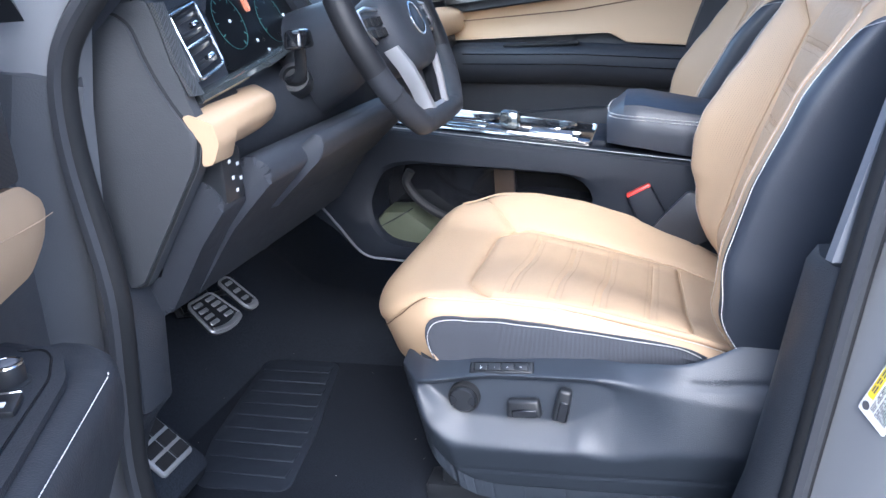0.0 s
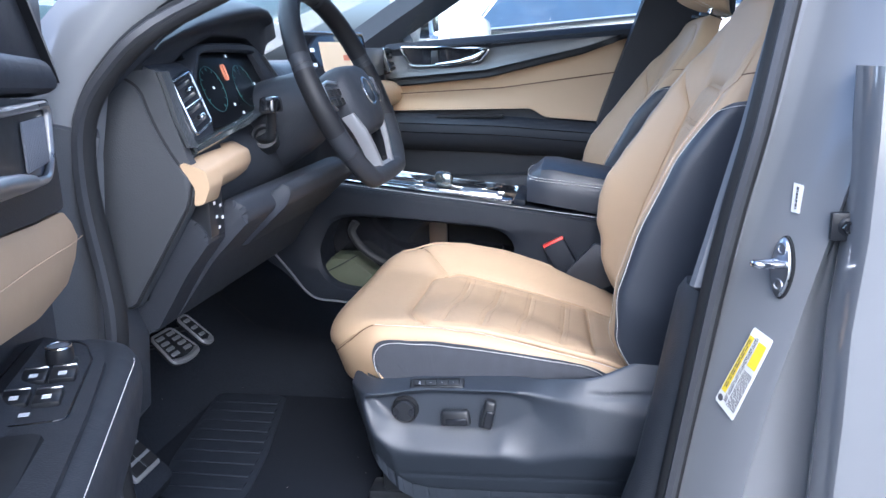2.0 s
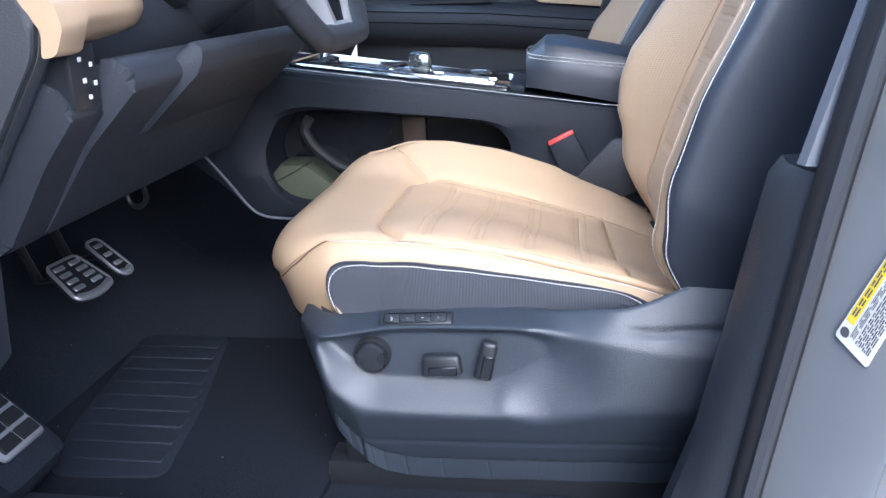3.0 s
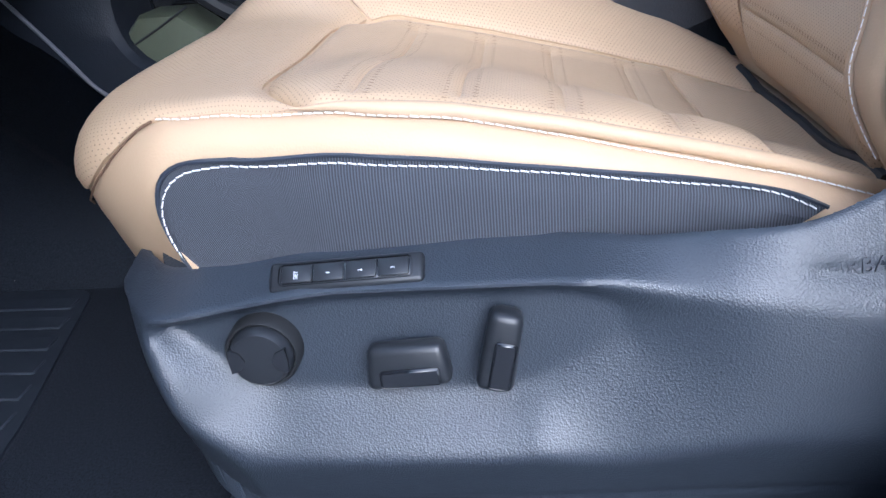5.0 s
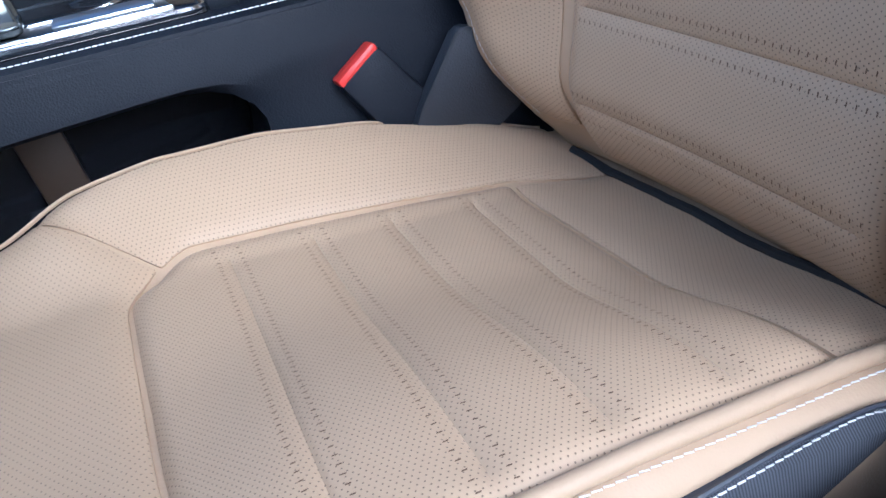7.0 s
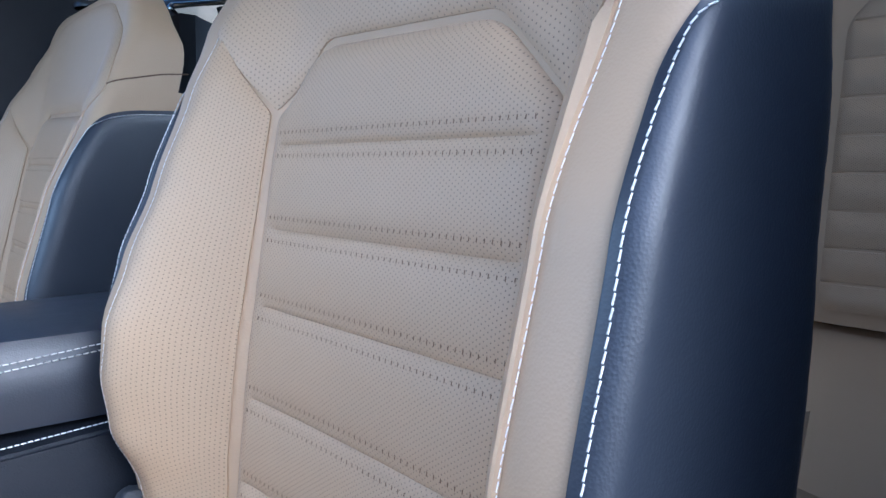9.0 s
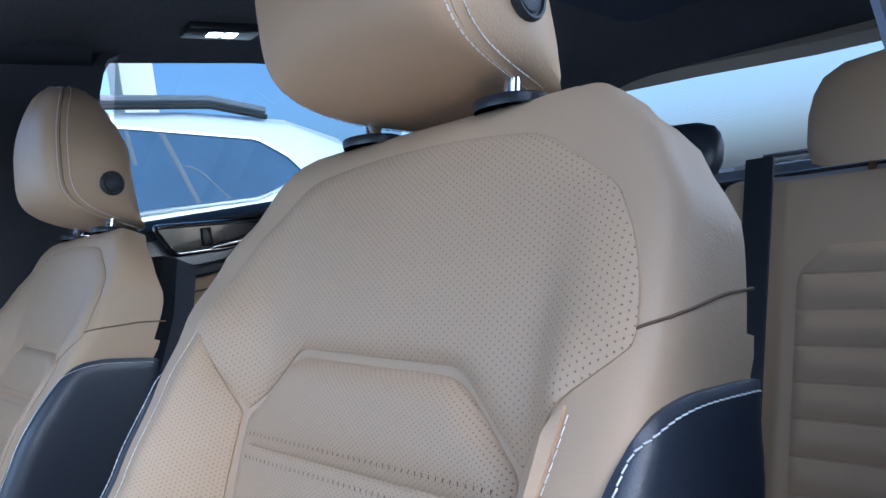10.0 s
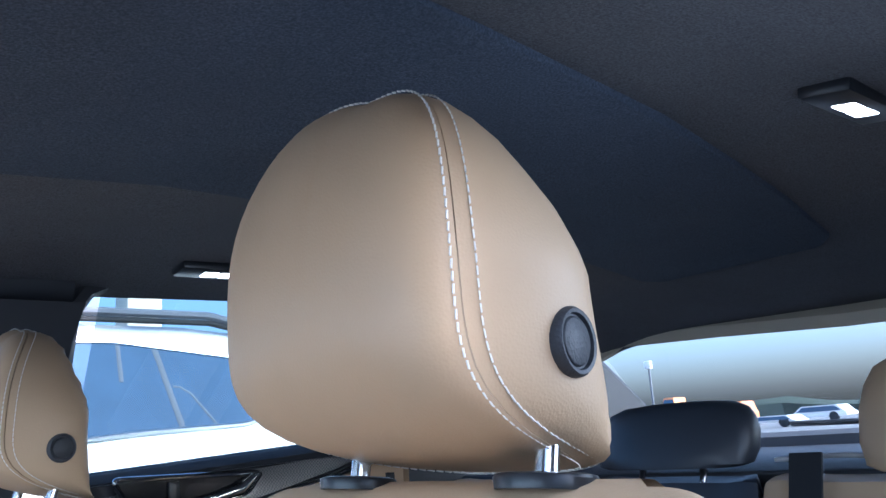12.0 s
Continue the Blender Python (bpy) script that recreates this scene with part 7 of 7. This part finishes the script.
ob, at, th = label_quad("pillar_label", "white and yellow tyre label with fine print on the pillar", (0.384, -0.836, 0.922), (0.401, -0.860, 0.914), (0.364, -0.848, 0.807), (0.347, -0.820, 0.823))
part("yellow_band", quad_bm(at, 0.04, 0.1, 0.26, 0.84, th + 0.0006), yellow_label, ob, "yellow header band", False)
part("yellow_box", quad_bm(at, 0.5, 0.10, 0.9, 0.4, th + 0.0006), yellow_label, ob, "yellow warning box", False)
bm = bmesh.new()
text_bars(bm, lambda a, b: at(0.08 + 0.14 * b, 0.14 + 0.66 * a, th + 0.0012), 2, 1, 1)
text_bars(bm, lambda a, b: at(0.32 + 0.14 * b, 0.08 + 0.86 * a, th + 0.0012), 4, 1, 1)
text_bars(bm, lambda a, b: at(0.5 + 0.42 * b, 0.46 + 0.48 * a, th + 0.0012), 8, 1, 1)
part("fine_print", bm, ink, ob, "fine dark print", False)
bm = bmesh.new()
bm.faces.new([bm.verts.new(at(0.18 + 0.12 * math.cos(t), 0.92 + 0.04 * math.sin(t), th + 0.0012)) for t in angs[::6]])
part("print_dot", bm, ink, ob, "dark round mark", False)
ob, at, th = label_quad("small_pillar_label", "small white label with a line of print", (0.419, -0.8245, 1.091), (0.427, -0.8365, 1.089), (0.423, -0.8415, 1.058), (0.416, -0.8315, 1.059))
bm = bmesh.new()
text_bars(bm, lambda a, b: at(0.3 + 0.4 * b, 0.1 + 0.8 * a, th + 0.0006), 1, 1, 1)
part("fine_print", bm, ink, ob, "fine dark print", False)

# ---- closed doors on the passenger's side ----
def side_door(name, label, x0, x1, rear):
    ob = thing(name, label, "car door", ((x0 + x1) / 2, 0.76, 0.5))
    y = 0.70

    def poly(nm, pts, out, mat, lab="", r=0.01, puff=0.004, rr=0.01, h=0.03):
        return part(nm, patch_bm(rounded([(q[0], q[1]) for q in pts], r)[::-1], lambda u, v: Vector((u, y - out, v)), h=h, puff=-puff, r=rr, off=0, thick=-0.02), mat, ob, lab)

    belt = (lambda x: 1.268 + 0.055 * (x + 0.4)) if not rear else (lambda x: 1.33 + 0.05 * (x - 0.6))
    part("door_body", prism([(x0, 0.45), (x1, 0.45), (x1, belt(x1)), (x0, belt(x0))], "y", y + 0.004, y + 0.16, 0.01), pillar_dark, ob, "dark inner door body")
    rows = [[Vector((x, yy, belt(x) + dz)) for yy, dz in ((y - 0.008, -0.035), (y - 0.016, -0.01), (y, 0.003), (y + 0.05, 0.008), (y + 0.05, -0.04))] for x in (x0, (x0 + x1) / 2, x1)]
    part("belt_trim", loft(rows), soft_dash, ob, "black soft belt trim")
    d = x1 - x0
    poly("decor_band", [(x0, belt(x0) - 0.012), (x1 - 0.08, belt(x1) - 0.03), (x1 - 0.17, belt(x1) - 0.062), (x0 + 0.4 * d, belt(x0) - 0.078), (x0, belt(x0) - 0.10)], 0.012, silver_decor, "silver chequered decor band")
    poly("dark_band", [(x0, belt(x0) - 0.096), (x0 + 0.4 * d, belt(x0) - 0.074), (x1 - 0.18, belt(x1) - 0.058), (x1 - 0.08, belt(x1) - 0.026), (x1 - 0.1, belt(x1) - 0.05), (x1 - 0.2, belt(x1) - 0.076), (x0 + 0.4 * d, belt(x0) - 0.094), (x0, belt(x0) - 0.118)], 0.014, black_plastic, "black lower line", 0.004)
    poly("leather_pad", [(x0, belt(x0) - 0.122), (x0 + 0.4 * d, belt(x0) - 0.098), (x1 - 0.19, belt(x1) - 0.08), (x1 - 0.06, belt(x1) - 0.035), (x1 - 0.005, belt(x1) - 0.04), (x1 - 0.01, belt(x1) - 0.285), (x1 - 0.3, belt(x1) - 0.258), (x1 - 0.34, belt(x1) - 0.232), (x0, belt(x0) - 0.19)], 0.006, tan_leather, "tan leather door pad", 0.012, 0.01, 0.02, 0.02)
    part("pad_seam", tube([(x0, y - 0.016, belt(x0) - 0.142), (x0 + 0.45 * d, y - 0.017, belt(x0) - 0.128), (x1, y - 0.016, belt(x1) - 0.122)], 0.0018, 6), seam_dark, ob)
    rows = [[Vector((x, y + yy, z + dz)) for yy, dz in ((0.0, 0.03), (-0.05, 0.026), (-0.068, 0.008), (-0.066, -0.03), (-0.04, -0.062), (0.0, -0.07))] for x, z in ((x0 + 0.02, belt(x0) - 0.235), (x0 + 0.04, belt(x0) - 0.232), (x0 + 0.45 * d, belt(x0) - 0.245), (x1, belt(x1) - 0.325))]
    part("door_armrest", loft([spline(r, 2, True) for r in rows]), soft_dash, ob, "black door armrest")
    part("pull_slot", box((x0 + 0.16, y - 0.055, belt(x0) - 0.214), (x0 + 0.36, y - 0.028, belt(x0) - 0.205), 0.004), rubber, ob, "dark pull slot")
    for k in (0.012, -0.014):
        part("armrest_seam", tube([(x0 + 0.05, y - 0.0695, belt(x0) - 0.236 + k), (x0 + 0.45 * d, y - 0.0695, belt(x0) - 0.249 + k), (x1, y - 0.0695, belt(x1) - 0.329 + k)], 0.0013, 6), gloss_black, ob)
    part("door_pocket", prism(rounded([(x0 + 0.1, 0.56), (x1 - 0.05, 0.56), (x1 - 0.25, 0.80), (x1 - 0.33, 0.885), (x0 + 0.1, 0.87)], 0.02), "y", y - 0.035, y + 0.01, 0.008), black_plastic, ob, "black lower door pocket")
    hx = x0 + 0.11 if not rear else x0 + 0.12
    fr = rounded([(hx - 0.06, belt(hx) - 0.010), (hx + 0.21, belt(hx) - 0.020), (hx + 0.18, belt(hx) - 0.057), (hx + 0.08, belt(hx) - 0.066), (hx - 0.028, belt(hx) - 0.066)], 0.012)
    bowl = part("handle_bowl", patch_bm(fr[::-1], lambda u, v: Vector((u, y - 0.02, v)), h=0.03, puff=0, thick=-0.02), gloss_black, ob, "black handle bowl")
    part("handle_frame", tube([(q[0], y - 0.023, q[1]) for q in fr], 0.0048, 8, True), chrome, bowl, "bright metal handle frame")
    part("door_handle", tube([(hx + 0.05, y - 0.028, belt(hx) - 0.062), (hx + 0.12, y - 0.034, belt(hx) - 0.056), (hx + 0.165, y - 0.034, belt(hx) - 0.046), (hx + 0.195, y - 0.03, belt(hx) - 0.026)], [0.004, 0.008, 0.011, 0.006], 10), chrome, bowl, "bright inner door handle")
    part("lock_switch", box((hx + 0.035, y - 0.026, belt(hx) - 0.058), (hx + 0.055, y - 0.02, belt(hx) - 0.022), 0.002), satin_black, bowl, "black lock switch")
    top = 1.655
    gl = [(x0 + (0.0 if rear else 0.02), belt(x0)), (x1, belt(x1)), (x1 - (0.0 if not rear else 0.0), top - (0.03 if rear else 0)), (x0 + (0.03 if rear else 0.36), top + 0.01)]
    bm = bmesh.new()
    quad = [bm.verts.new((a, y + 0.03 - 0.27 * (z - 1.3), z)) for a, z in gl]
    bm.faces.new(quad)
    g = part("window_glass", bm, tinted_glass if rear else window_glass, ob, "clear side window glass", False)
    g.visible_shadow = rear
    return ob


front_pass_door = side_door("passenger_door", "closed passenger door with tan lining and silver decor", -0.42, 0.36, False)
side_door("rear_passenger_door", "closed rear passenger door with dark lining", 0.60, 1.28, True)
# window frame round the rear side glass
rows = []
for x, z in ((0.565, 1.33), (0.565, 1.52), (0.57, 1.60), (0.595, 1.64), (0.65, 1.664), (0.80, 1.67), (1.0, 1.668), (1.3, 1.64), (1.5, 1.59)):
    yy = 0.73 - 0.27 * (z - 1.3)
    rows.append(Vector((x, yy - 0.01, z)))
structure("window_frame", tube(rows, 0.024, 8), pillar_dark, "dark frame round the rear side window", "trim")
rows = [Vector((x, 0.72 - 0.27 * (z - 1.3), z)) for x, z in ((-0.12, 1.50), (0.06, 1.595), (0.2, 1.630), (0.38, 1.642), (0.57, 1.638))]
structure("front_window_frame", tube(spline(rows, 4), 0.042, 10), pillar_dark, "dark frame over the front passenger window", "trim")

# ---- passenger seat, rear bench, lamps ----

bench = thing("rear_bench", "tan leather rear bench with ribbed backs and black belts", "rear seat", (1.3, 0, 0.60))
RB_O, RB_U, RB_N = Vector((1.22, 0, 0.84)), Vector((0.33, 0, 0.944)), Vector((-0.944, 0, 0.33))


def rear_back(y0, half):
    def surf(u, v):
        k = (abs(v) / half) ** 4
        top = max(0.0, (u - 0.43) / 0.04)
        return RB_O + RB_U * min(u, 0.468) + RB_N * (0.0 + 0.03 * smooth01((abs(v) / half - 0.6) / 0.4) - 0.03 * k * 0.6 - 0.05 * top * top) + Vector((0, y0 + v, 0))
    return surf


for y0, half, skin, inner in ((-0.375, 0.295, tan_leather, 0.158), (0.09, 0.168, black_leather, 0.10), (0.46, 0.20, tan_leather, 0.12)):
    sf = rear_back(y0, half)
    side = [(-0.16, -half), (-0.16, half), (0.43, half), (0.465, half - 0.02), (0.465, -half + 0.02), (0.43, -half)]
    bk_ = patch("rear_backrest", rounded(side, 0.02), sf, skin, bench, "black leather middle backrest" if skin is black_leather else "tan leather rear backrest", h=0.03, off=-0.01, puff=0.01, r=0.015, thick=0.1)
    w = inner
    ins = rounded([(-0.14, -w), (-0.14, w), (0.28, w), (0.325, w - 0.045), (0.325, -w + 0.045), (0.28, -w)], 0.02)
    patch("back_insert", ins, sf, black_leather if skin is black_leather else tan_perf, bk_, "ribbed leather centre", h=0.012, off=0.0, puff=0.008, r=0.006, relief=groove([-0.10, -0.05, 0.005, 0.06, 0.115, 0.17, 0.225, 0.28], 0.016, 0.011), cuts=crease_cuts([-0.10, -0.05, 0.005, 0.06, 0.115, 0.17, 0.225, 0.28]))
# crumpled plastic film edge on the bench top, drawn as a thin pale tube
part("film_edge", tube(spline([RB_O + RB_U * 0.474 + RB_N * -0.015 + Vector((0, y, 0.002 * math.sin(y * 90))) for y in (-0.64, -0.5, -0.4, -0.3, -0.24, -0.19, -0.14, -0.09)], 5), 0.0035, 8), trim_pale, bench, "pale crumpled film edge on the backrest")
for y in (-0.162, 0.30):
    part("belt_strap", loft([[RB_O + RB_U * u + RB_N * n + Vector((0, y + dy, 0)) for dy, n in ((-0.024, 0.032), (0.024, 0.032), (0.024, 0.027), (-0.024, 0.027))] for u in (-0.14, 0.2, 0.4, 0.468)]), satin_black, bench, "black seat belt strap")
rows = []
for x, z in ((0.80, 0.56), (0.78, 0.62), (0.80, 0.66), (0.86, 0.68), (1.0, 0.68), (1.2, 0.67), (1.3, 0.66), (1.3, 0.52), (0.85, 0.52)):
    rows.append((x, z))
part("rear_cushion", loft([[Vector((x, y, z - (0.03 if abs(y) > 0.6 else 0))) for x, z in rows] for y in (-0.66, -0.62, -0.35, -0.1, 0.1, 0.35, 0.62, 0.66)]), tan_leather, bench, "tan leather rear cushion")


def rear_headrest(y, w, h, mat, label, sink=0.0):
    ob = thing("rear_headrest", label, "headrest", RB_O + RB_U * 0.46 + Vector((0, y, 0)), "rear headrests")
    base = RB_O + RB_U * (0.47 - sink) + RB_N * -0.01
    rings = []
    for k, hh in ((0.82, 0.0), (0.94, 0.008), (1.0, 0.04), (1.0, 0.085), (0.95, 0.12), (0.86, 0.145), (0.66, 0.162), (0.3, 0.168)):
        ring = []
        for i in range(28):
            t = 2 * math.pi * i / 28
            c, s = math.cos(t), math.sin(t)
            r = (abs(c) ** 3.2 + abs(s) ** 3.2) ** (-1 / 3.2)
            ring.append(base + RB_U * (0.012 + hh * h / 0.168) + Vector((0.042 * s * r * (0.6 + 0.4 * k), y + w * c * r * k, 0)))
        rings.append(ring)
    part("headrest_pad", loft(rings), mat, ob)
    for dy in (-0.06, 0.06):
        part("headrest_post", tube([base + RB_U * -0.04 + Vector((0, y + dy, 0)), base + RB_U * 0.03 + Vector((0, y + dy, 0))], 0.006, 10), chrome, ob, "chrome post")
    return ob


rear_headrest(-0.382, 0.158, 0.172, tan_leather, "tall tan leather rear headrest", 0.03)
rear_headrest(0.09, 0.152, 0.112, black_leather, "low black leather middle headrest", 0.02)
rear_headrest(0.46, 0.12, 0.14, tan_leather, "tan leather far rear headrest")
shelf = box((1.42, -0.68, 1.24), (2.25, 0.68, 1.262), 0.006)
structure("parcel_shelf", shelf, pillar_dark, "dark parcel shelf behind the rear seats", "shelf")
# roof lamps
for at, turn in (((0.772, 0.503, 1.650), 0), ((0.997, -0.452, 1.643), 0)):
    lp = thing("roof_lamp", "small lit reading lamp in the headliner", "lamp", at, "roof lamps")
    m = Matrix.Translation(at) @ Euler((radians(-6 if at[1] > 0 else 10), 0, 0)).to_matrix().to_4x4()
    part("lamp_housing", box((-0.07, -0.026, -0.005), (0.07, 0.026, 0.012), 0.006, 2, m, (1.0, 1.0)), satin_black, lp, "dark lamp housing")
    part("lamp_lens", box((-0.028, -0.012, -0.006), (-0.002, 0.012, -0.003), 0.002, 2, m), lamp_glow, lp, "lit white lens")
    part("lamp_lens", box((0.002, -0.012, -0.006), (0.028, 0.012, -0.003), 0.002, 2, m), lamp_glow, lp, "lit white lens")
# folded grab handle over the rear door
gh = thing("grab_handle", "folded dark grab handle on the roof rail", "grab handle", (0.98, -0.565, 1.60))
part("handle_bar", tube(spline([(0.90, -0.585, 1.60), (0.91, -0.562, 1.585), (0.98, -0.555, 1.578), (1.05, -0.562, 1.585), (1.06, -0.585, 1.60)], 5), 0.011, 10), satin_black, gh)
rows = [[Vector((0.525 + a * k * 0.8, -0.675 + b * k * 0.8, z)) for a, b in ((-0.03, 0), (-0.02, 0.024), (0.02, 0.024), (0.03, 0), (0.0, -0.012))] for z, k in ((1.352, 0.5), (1.365, 0.9), (1.39, 1.0), (1.41, 0.9), (1.42, 0.5))]
anchor = thing("belt_anchor", "dark seat belt anchor cover on the pillar", "seat belt", (0.525, -0.675, 1.352))
part("anchor_cover", loft([spline(r, 2, True) for r in rows]), satin_black, anchor, "dark plastic cover")
part("height_button", box((0.497, -0.668, 1.395), (0.503, -0.652, 1.408), 0.002, 2), black_plastic, anchor, "black height button")

# ---- white estate car parked alongside ----
suv = thing("parked_suv", "white parked SUV with dark tinted windows and roof rails", "car", (0.6, 3.0, 0.0))
Y0 = 2.05


def suv_ring(x, z_sill, belt, roof, tuck):
    return [Vector((x, Y0 + 0.10, z_sill)), Vector((x, Y0 + 0.02, z_sill + 0.1)), Vector((x, Y0, 0.8)), Vector((x, Y0 + 0.02, belt)), Vector((x, Y0 + tuck, roof - 0.06)), Vector((x, Y0 + tuck + 0.08, roof)), Vector((x, Y0 + 0.95, roof + 0.02)), Vector((x, Y0 + 1.9 - tuck, roof - 0.03)), Vector((x, Y0 + 1.9, belt)), Vector((x, Y0 + 1.9, z_sill))]


rows = [suv_ring(*q) for q in ((-2.1, 0.35, 0.98, 1.0, 0.05), (-1.9, 0.3, 1.06, 1.09, 0.05), (-0.95, 0.28, 1.18, 1.24, 0.05), (-0.42, 0.28, 1.29, 1.66, 0.18), (-0.05, 0.28, 1.34, 1.81, 0.25), (0.8, 0.28, 1.38, 1.86, 0.27), (1.5, 0.28, 1.41, 1.85, 0.27), (1.95, 0.28, 1.42, 1.80, 0.25), (2.2, 0.3, 1.42, 1.70, 0.22), (2.45, 0.35, 1.34, 1.42, 0.1), (2.5, 0.45, 1.0, 1.1, 0.05))]
body = part("body", loft(rows), white_paint, suv, "white painted body")


def suv_side(x, z):
    t = (z - 1.36) / 0.44
    return Vector((x, Y0 + 0.012 + 0.235 * max(0, t) - 0.018, z))


wins = ([(-0.34, 1.335), (-0.1, 1.35), (0.42, 1.385), (0.42, 1.765), (0.05, 1.735), (-0.14, 1.60)], [(0.47, 1.39), (1.2, 1.437), (1.62, 1.447), (1.88, 1.525), (1.83, 1.615), (1.72, 1.70), (1.19, 1.772), (0.47, 1.775)])
for poly in wins:
    q = rounded(poly, 0.03)
    wpane = part("side_window", patch_bm(q[::-1], suv_side, h=0.2, off=0.0, puff=0.0, thick=0.01), dark_window, body, "dark tinted side window")
    part("window_trim", tube([suv_side(a[0], a[1]) + Vector((0, -0.003, 0)) for a in q], 0.009, 6, True), satin_metal, wpane, "bright window trim")
part("roof_rail", tube([(-0.1, Y0 + 0.31, 1.83), (0.05, Y0 + 0.30, 1.872), (0.8, Y0 + 0.30, 1.902), (1.6, Y0 + 0.31, 1.893), (1.85, Y0 + 0.31, 1.84)], 0.017, 8), trim_grey, suv, "grey roof rail")
part("rail_base", tube([(-0.1, Y0 + 0.30, 1.80), (0.05, Y0 + 0.29, 1.842), (0.8, Y0 + 0.29, 1.872), (1.6, Y0 + 0.30, 1.862), (1.85, Y0 + 0.30, 1.81)], 0.012, 8), rubber, suv, "black gap under the rail")
# grey streaks laid on the opaque pane's outer face, for what shows in the glass
for line, wide in ((((1.336, 1.748), (1.378, 1.440)), 0.011), (((1.205, 1.762), (1.195, 1.62)), 0.008), (((1.375, 1.60), (1.40, 1.597), (1.435, 1.572), (1.51, 1.448)), 0.005)):
    part("pane_streak", tube([suv_side(*q) + Vector((0, -0.001, 0)) for q in line], wide, 6, False, 0.2, (0, -1, 0.5)), trim_grey, wpane, "grey streak laid on the outside of the window pane")
for x in (-1.35, 1.62):
    at = Matrix.Translation((x, Y0 + 0.02, 0.36)) @ Euler((radians(90), 0, 0)).to_matrix().to_4x4()
    wl = part("wheel", turned([(0.0, 0.0), (0.24, 0.01), (0.36, 0.0), (0.37, -0.1), (0.36, -0.2), (0, -0.2)], 32, at), rubber, suv, "black tyre with silver rim")
    part("rim", turned([(0.0, 0.03), (0.05, 0.03), (0.2, 0.02), (0.25, 0.025), (0.25, 0.0)], 24, at), satin_metal, wl, "silver rim")
mir = part("door_mirror", box((-0.42, Y0 - 0.2, 1.24), (-0.25, Y0 + 0.02, 1.40), 0.05, 3), white_paint, suv, "white door mirror")
part("mirror_light", box((-0.36, Y0 - 0.21, 1.27), (-0.31, Y0 - 0.195, 1.38), 0.012, 2), cream_lamp, mir, "cream mirror lamp")

# ---- our own far-side mirror, light mast and far edge of the lot ----
mr = part("door_mirror", box((-0.46, 0.90, 1.27), (-0.36, 1.16, 1.46), 0.045, 3), white_paint, front_pass_door, "grey mirror shell")
part("mirror_arm", box((-0.44, 0.80, 1.26), (-0.38, 0.94, 1.31), 0.02, 2), black_plastic, mr, "black mirror foot")
part("mirror_face", box((-0.362, 0.95, 1.29), (-0.356, 1.14, 1.44), 0.03, 3), chrome, mr, "bright mirror glass")
mast = thing("light_mast", "pale square lamp post beyond the parked car", "lamp post", (2.35, 5.2, 0))
part("post", box((2.24, 5.1, 0.0), (2.50, 5.36, 9.0), 0.02), cream_lamp, mast, "pale painted square post")
part("lamp_arm", box((1.2, 5.2, 8.7), (2.3, 5.3, 8.8), 0.02), cream_lamp, mast)


def far_vehicle(label, at, long, high, mat):
    """A vehicle at the far edge of the lot: a body with a cabin and wheels."""
    x, y, z = at
    ob = thing("far_vehicle", label, "vehicle", (x, y, 0), "vehicles at the far edge of the lot")
    body = prism(rounded([(y - long / 2, 0.35), (y + long / 2, 0.35), (y + long / 2, high * 0.55), (y + long * 0.3, high * 0.62), (y + long * 0.18, high), (y - long * 0.36, high), (y - long * 0.46, high * 0.6), (y - long / 2, high * 0.55)], 0.12), "x", x - 0.9, x + 0.9, 0.06)
    part("body", body, mat, ob)
    part("window", prism(rounded([(y + long * 0.26, high * 0.64), (y + long * 0.16, high * 0.94), (y - long * 0.33, high * 0.94), (y - long * 0.42, high * 0.64)], 0.06), "x", x - 0.93, x - 0.9, 0.01), dark_window, ob, "dark side window")
    for k in (-0.3, 0.3):
        part("wheel", turned([(0.0, 0.0), (0.34, 0.0), (0.35, -0.12), (0.34, -0.22), (0, -0.22)], 20, Matrix.Translation((x - 0.92, y + long * k, 0.35)) @ Euler((0, radians(-90), 0)).to_matrix().to_4x4()), rubber, ob, "black wheel")
    return ob


far_vehicle("white van parked at the far edge of the lot", (60, 28.4, 0), 4.8, 1.15, white_paint)
far_vehicle("white low car parked at the far edge of the lot", (52, 27.6, 0), 3.9, 0.75, white_paint)
orange_paint = plain("orange_machine_paint", (0.75, 0.28, 0.10), 0.45, vary=0.08)
far_vehicle("orange machine parked at the far edge of the lot", (62, 36.0, 0), 2.6, 1.95, orange_paint)
far_vehicle("orange machine parked at the far edge of the lot", (64, 43.4, 0), 1.9, 2.8, orange_paint)
fm = thing("far_mast", "thin pale lamp mast at the far edge of the lot", "lamp post", (60, 42.6, 0))
part("pole", tube([(60, 42.6, 0), (60, 42.6, 5.4)], 0.10, 8), trim_grey, fm, "grey pole")
part("lamp_head", box((59.8, 42.3, 5.3), (60.2, 42.95, 6.0), 0.1), white_paint, fm, "white lamp head")
hedge_mat = carpet_mat("grey_green_hedge", (0.10, 0.125, 0.10))
ridge_rows = []
for i in range(61):
    y = -120 + i * 5.0
    h = 1.9 + 0.5 * math.sin(i * 1.7) + 0.35 * math.sin(i * 0.53 + 1)
    ridge_rows.append([Vector((95 + 1.5 * math.sin(i), y, 0)), Vector((95.4, y, h * 0.7)), Vector((97, y, h)), Vector((99, y, h * 0.8)), Vector((100, y, 0))])
structure("backdrop", loft(ridge_rows), hedge_mat, "low distant hedge line beyond the parking lot", "hedge")
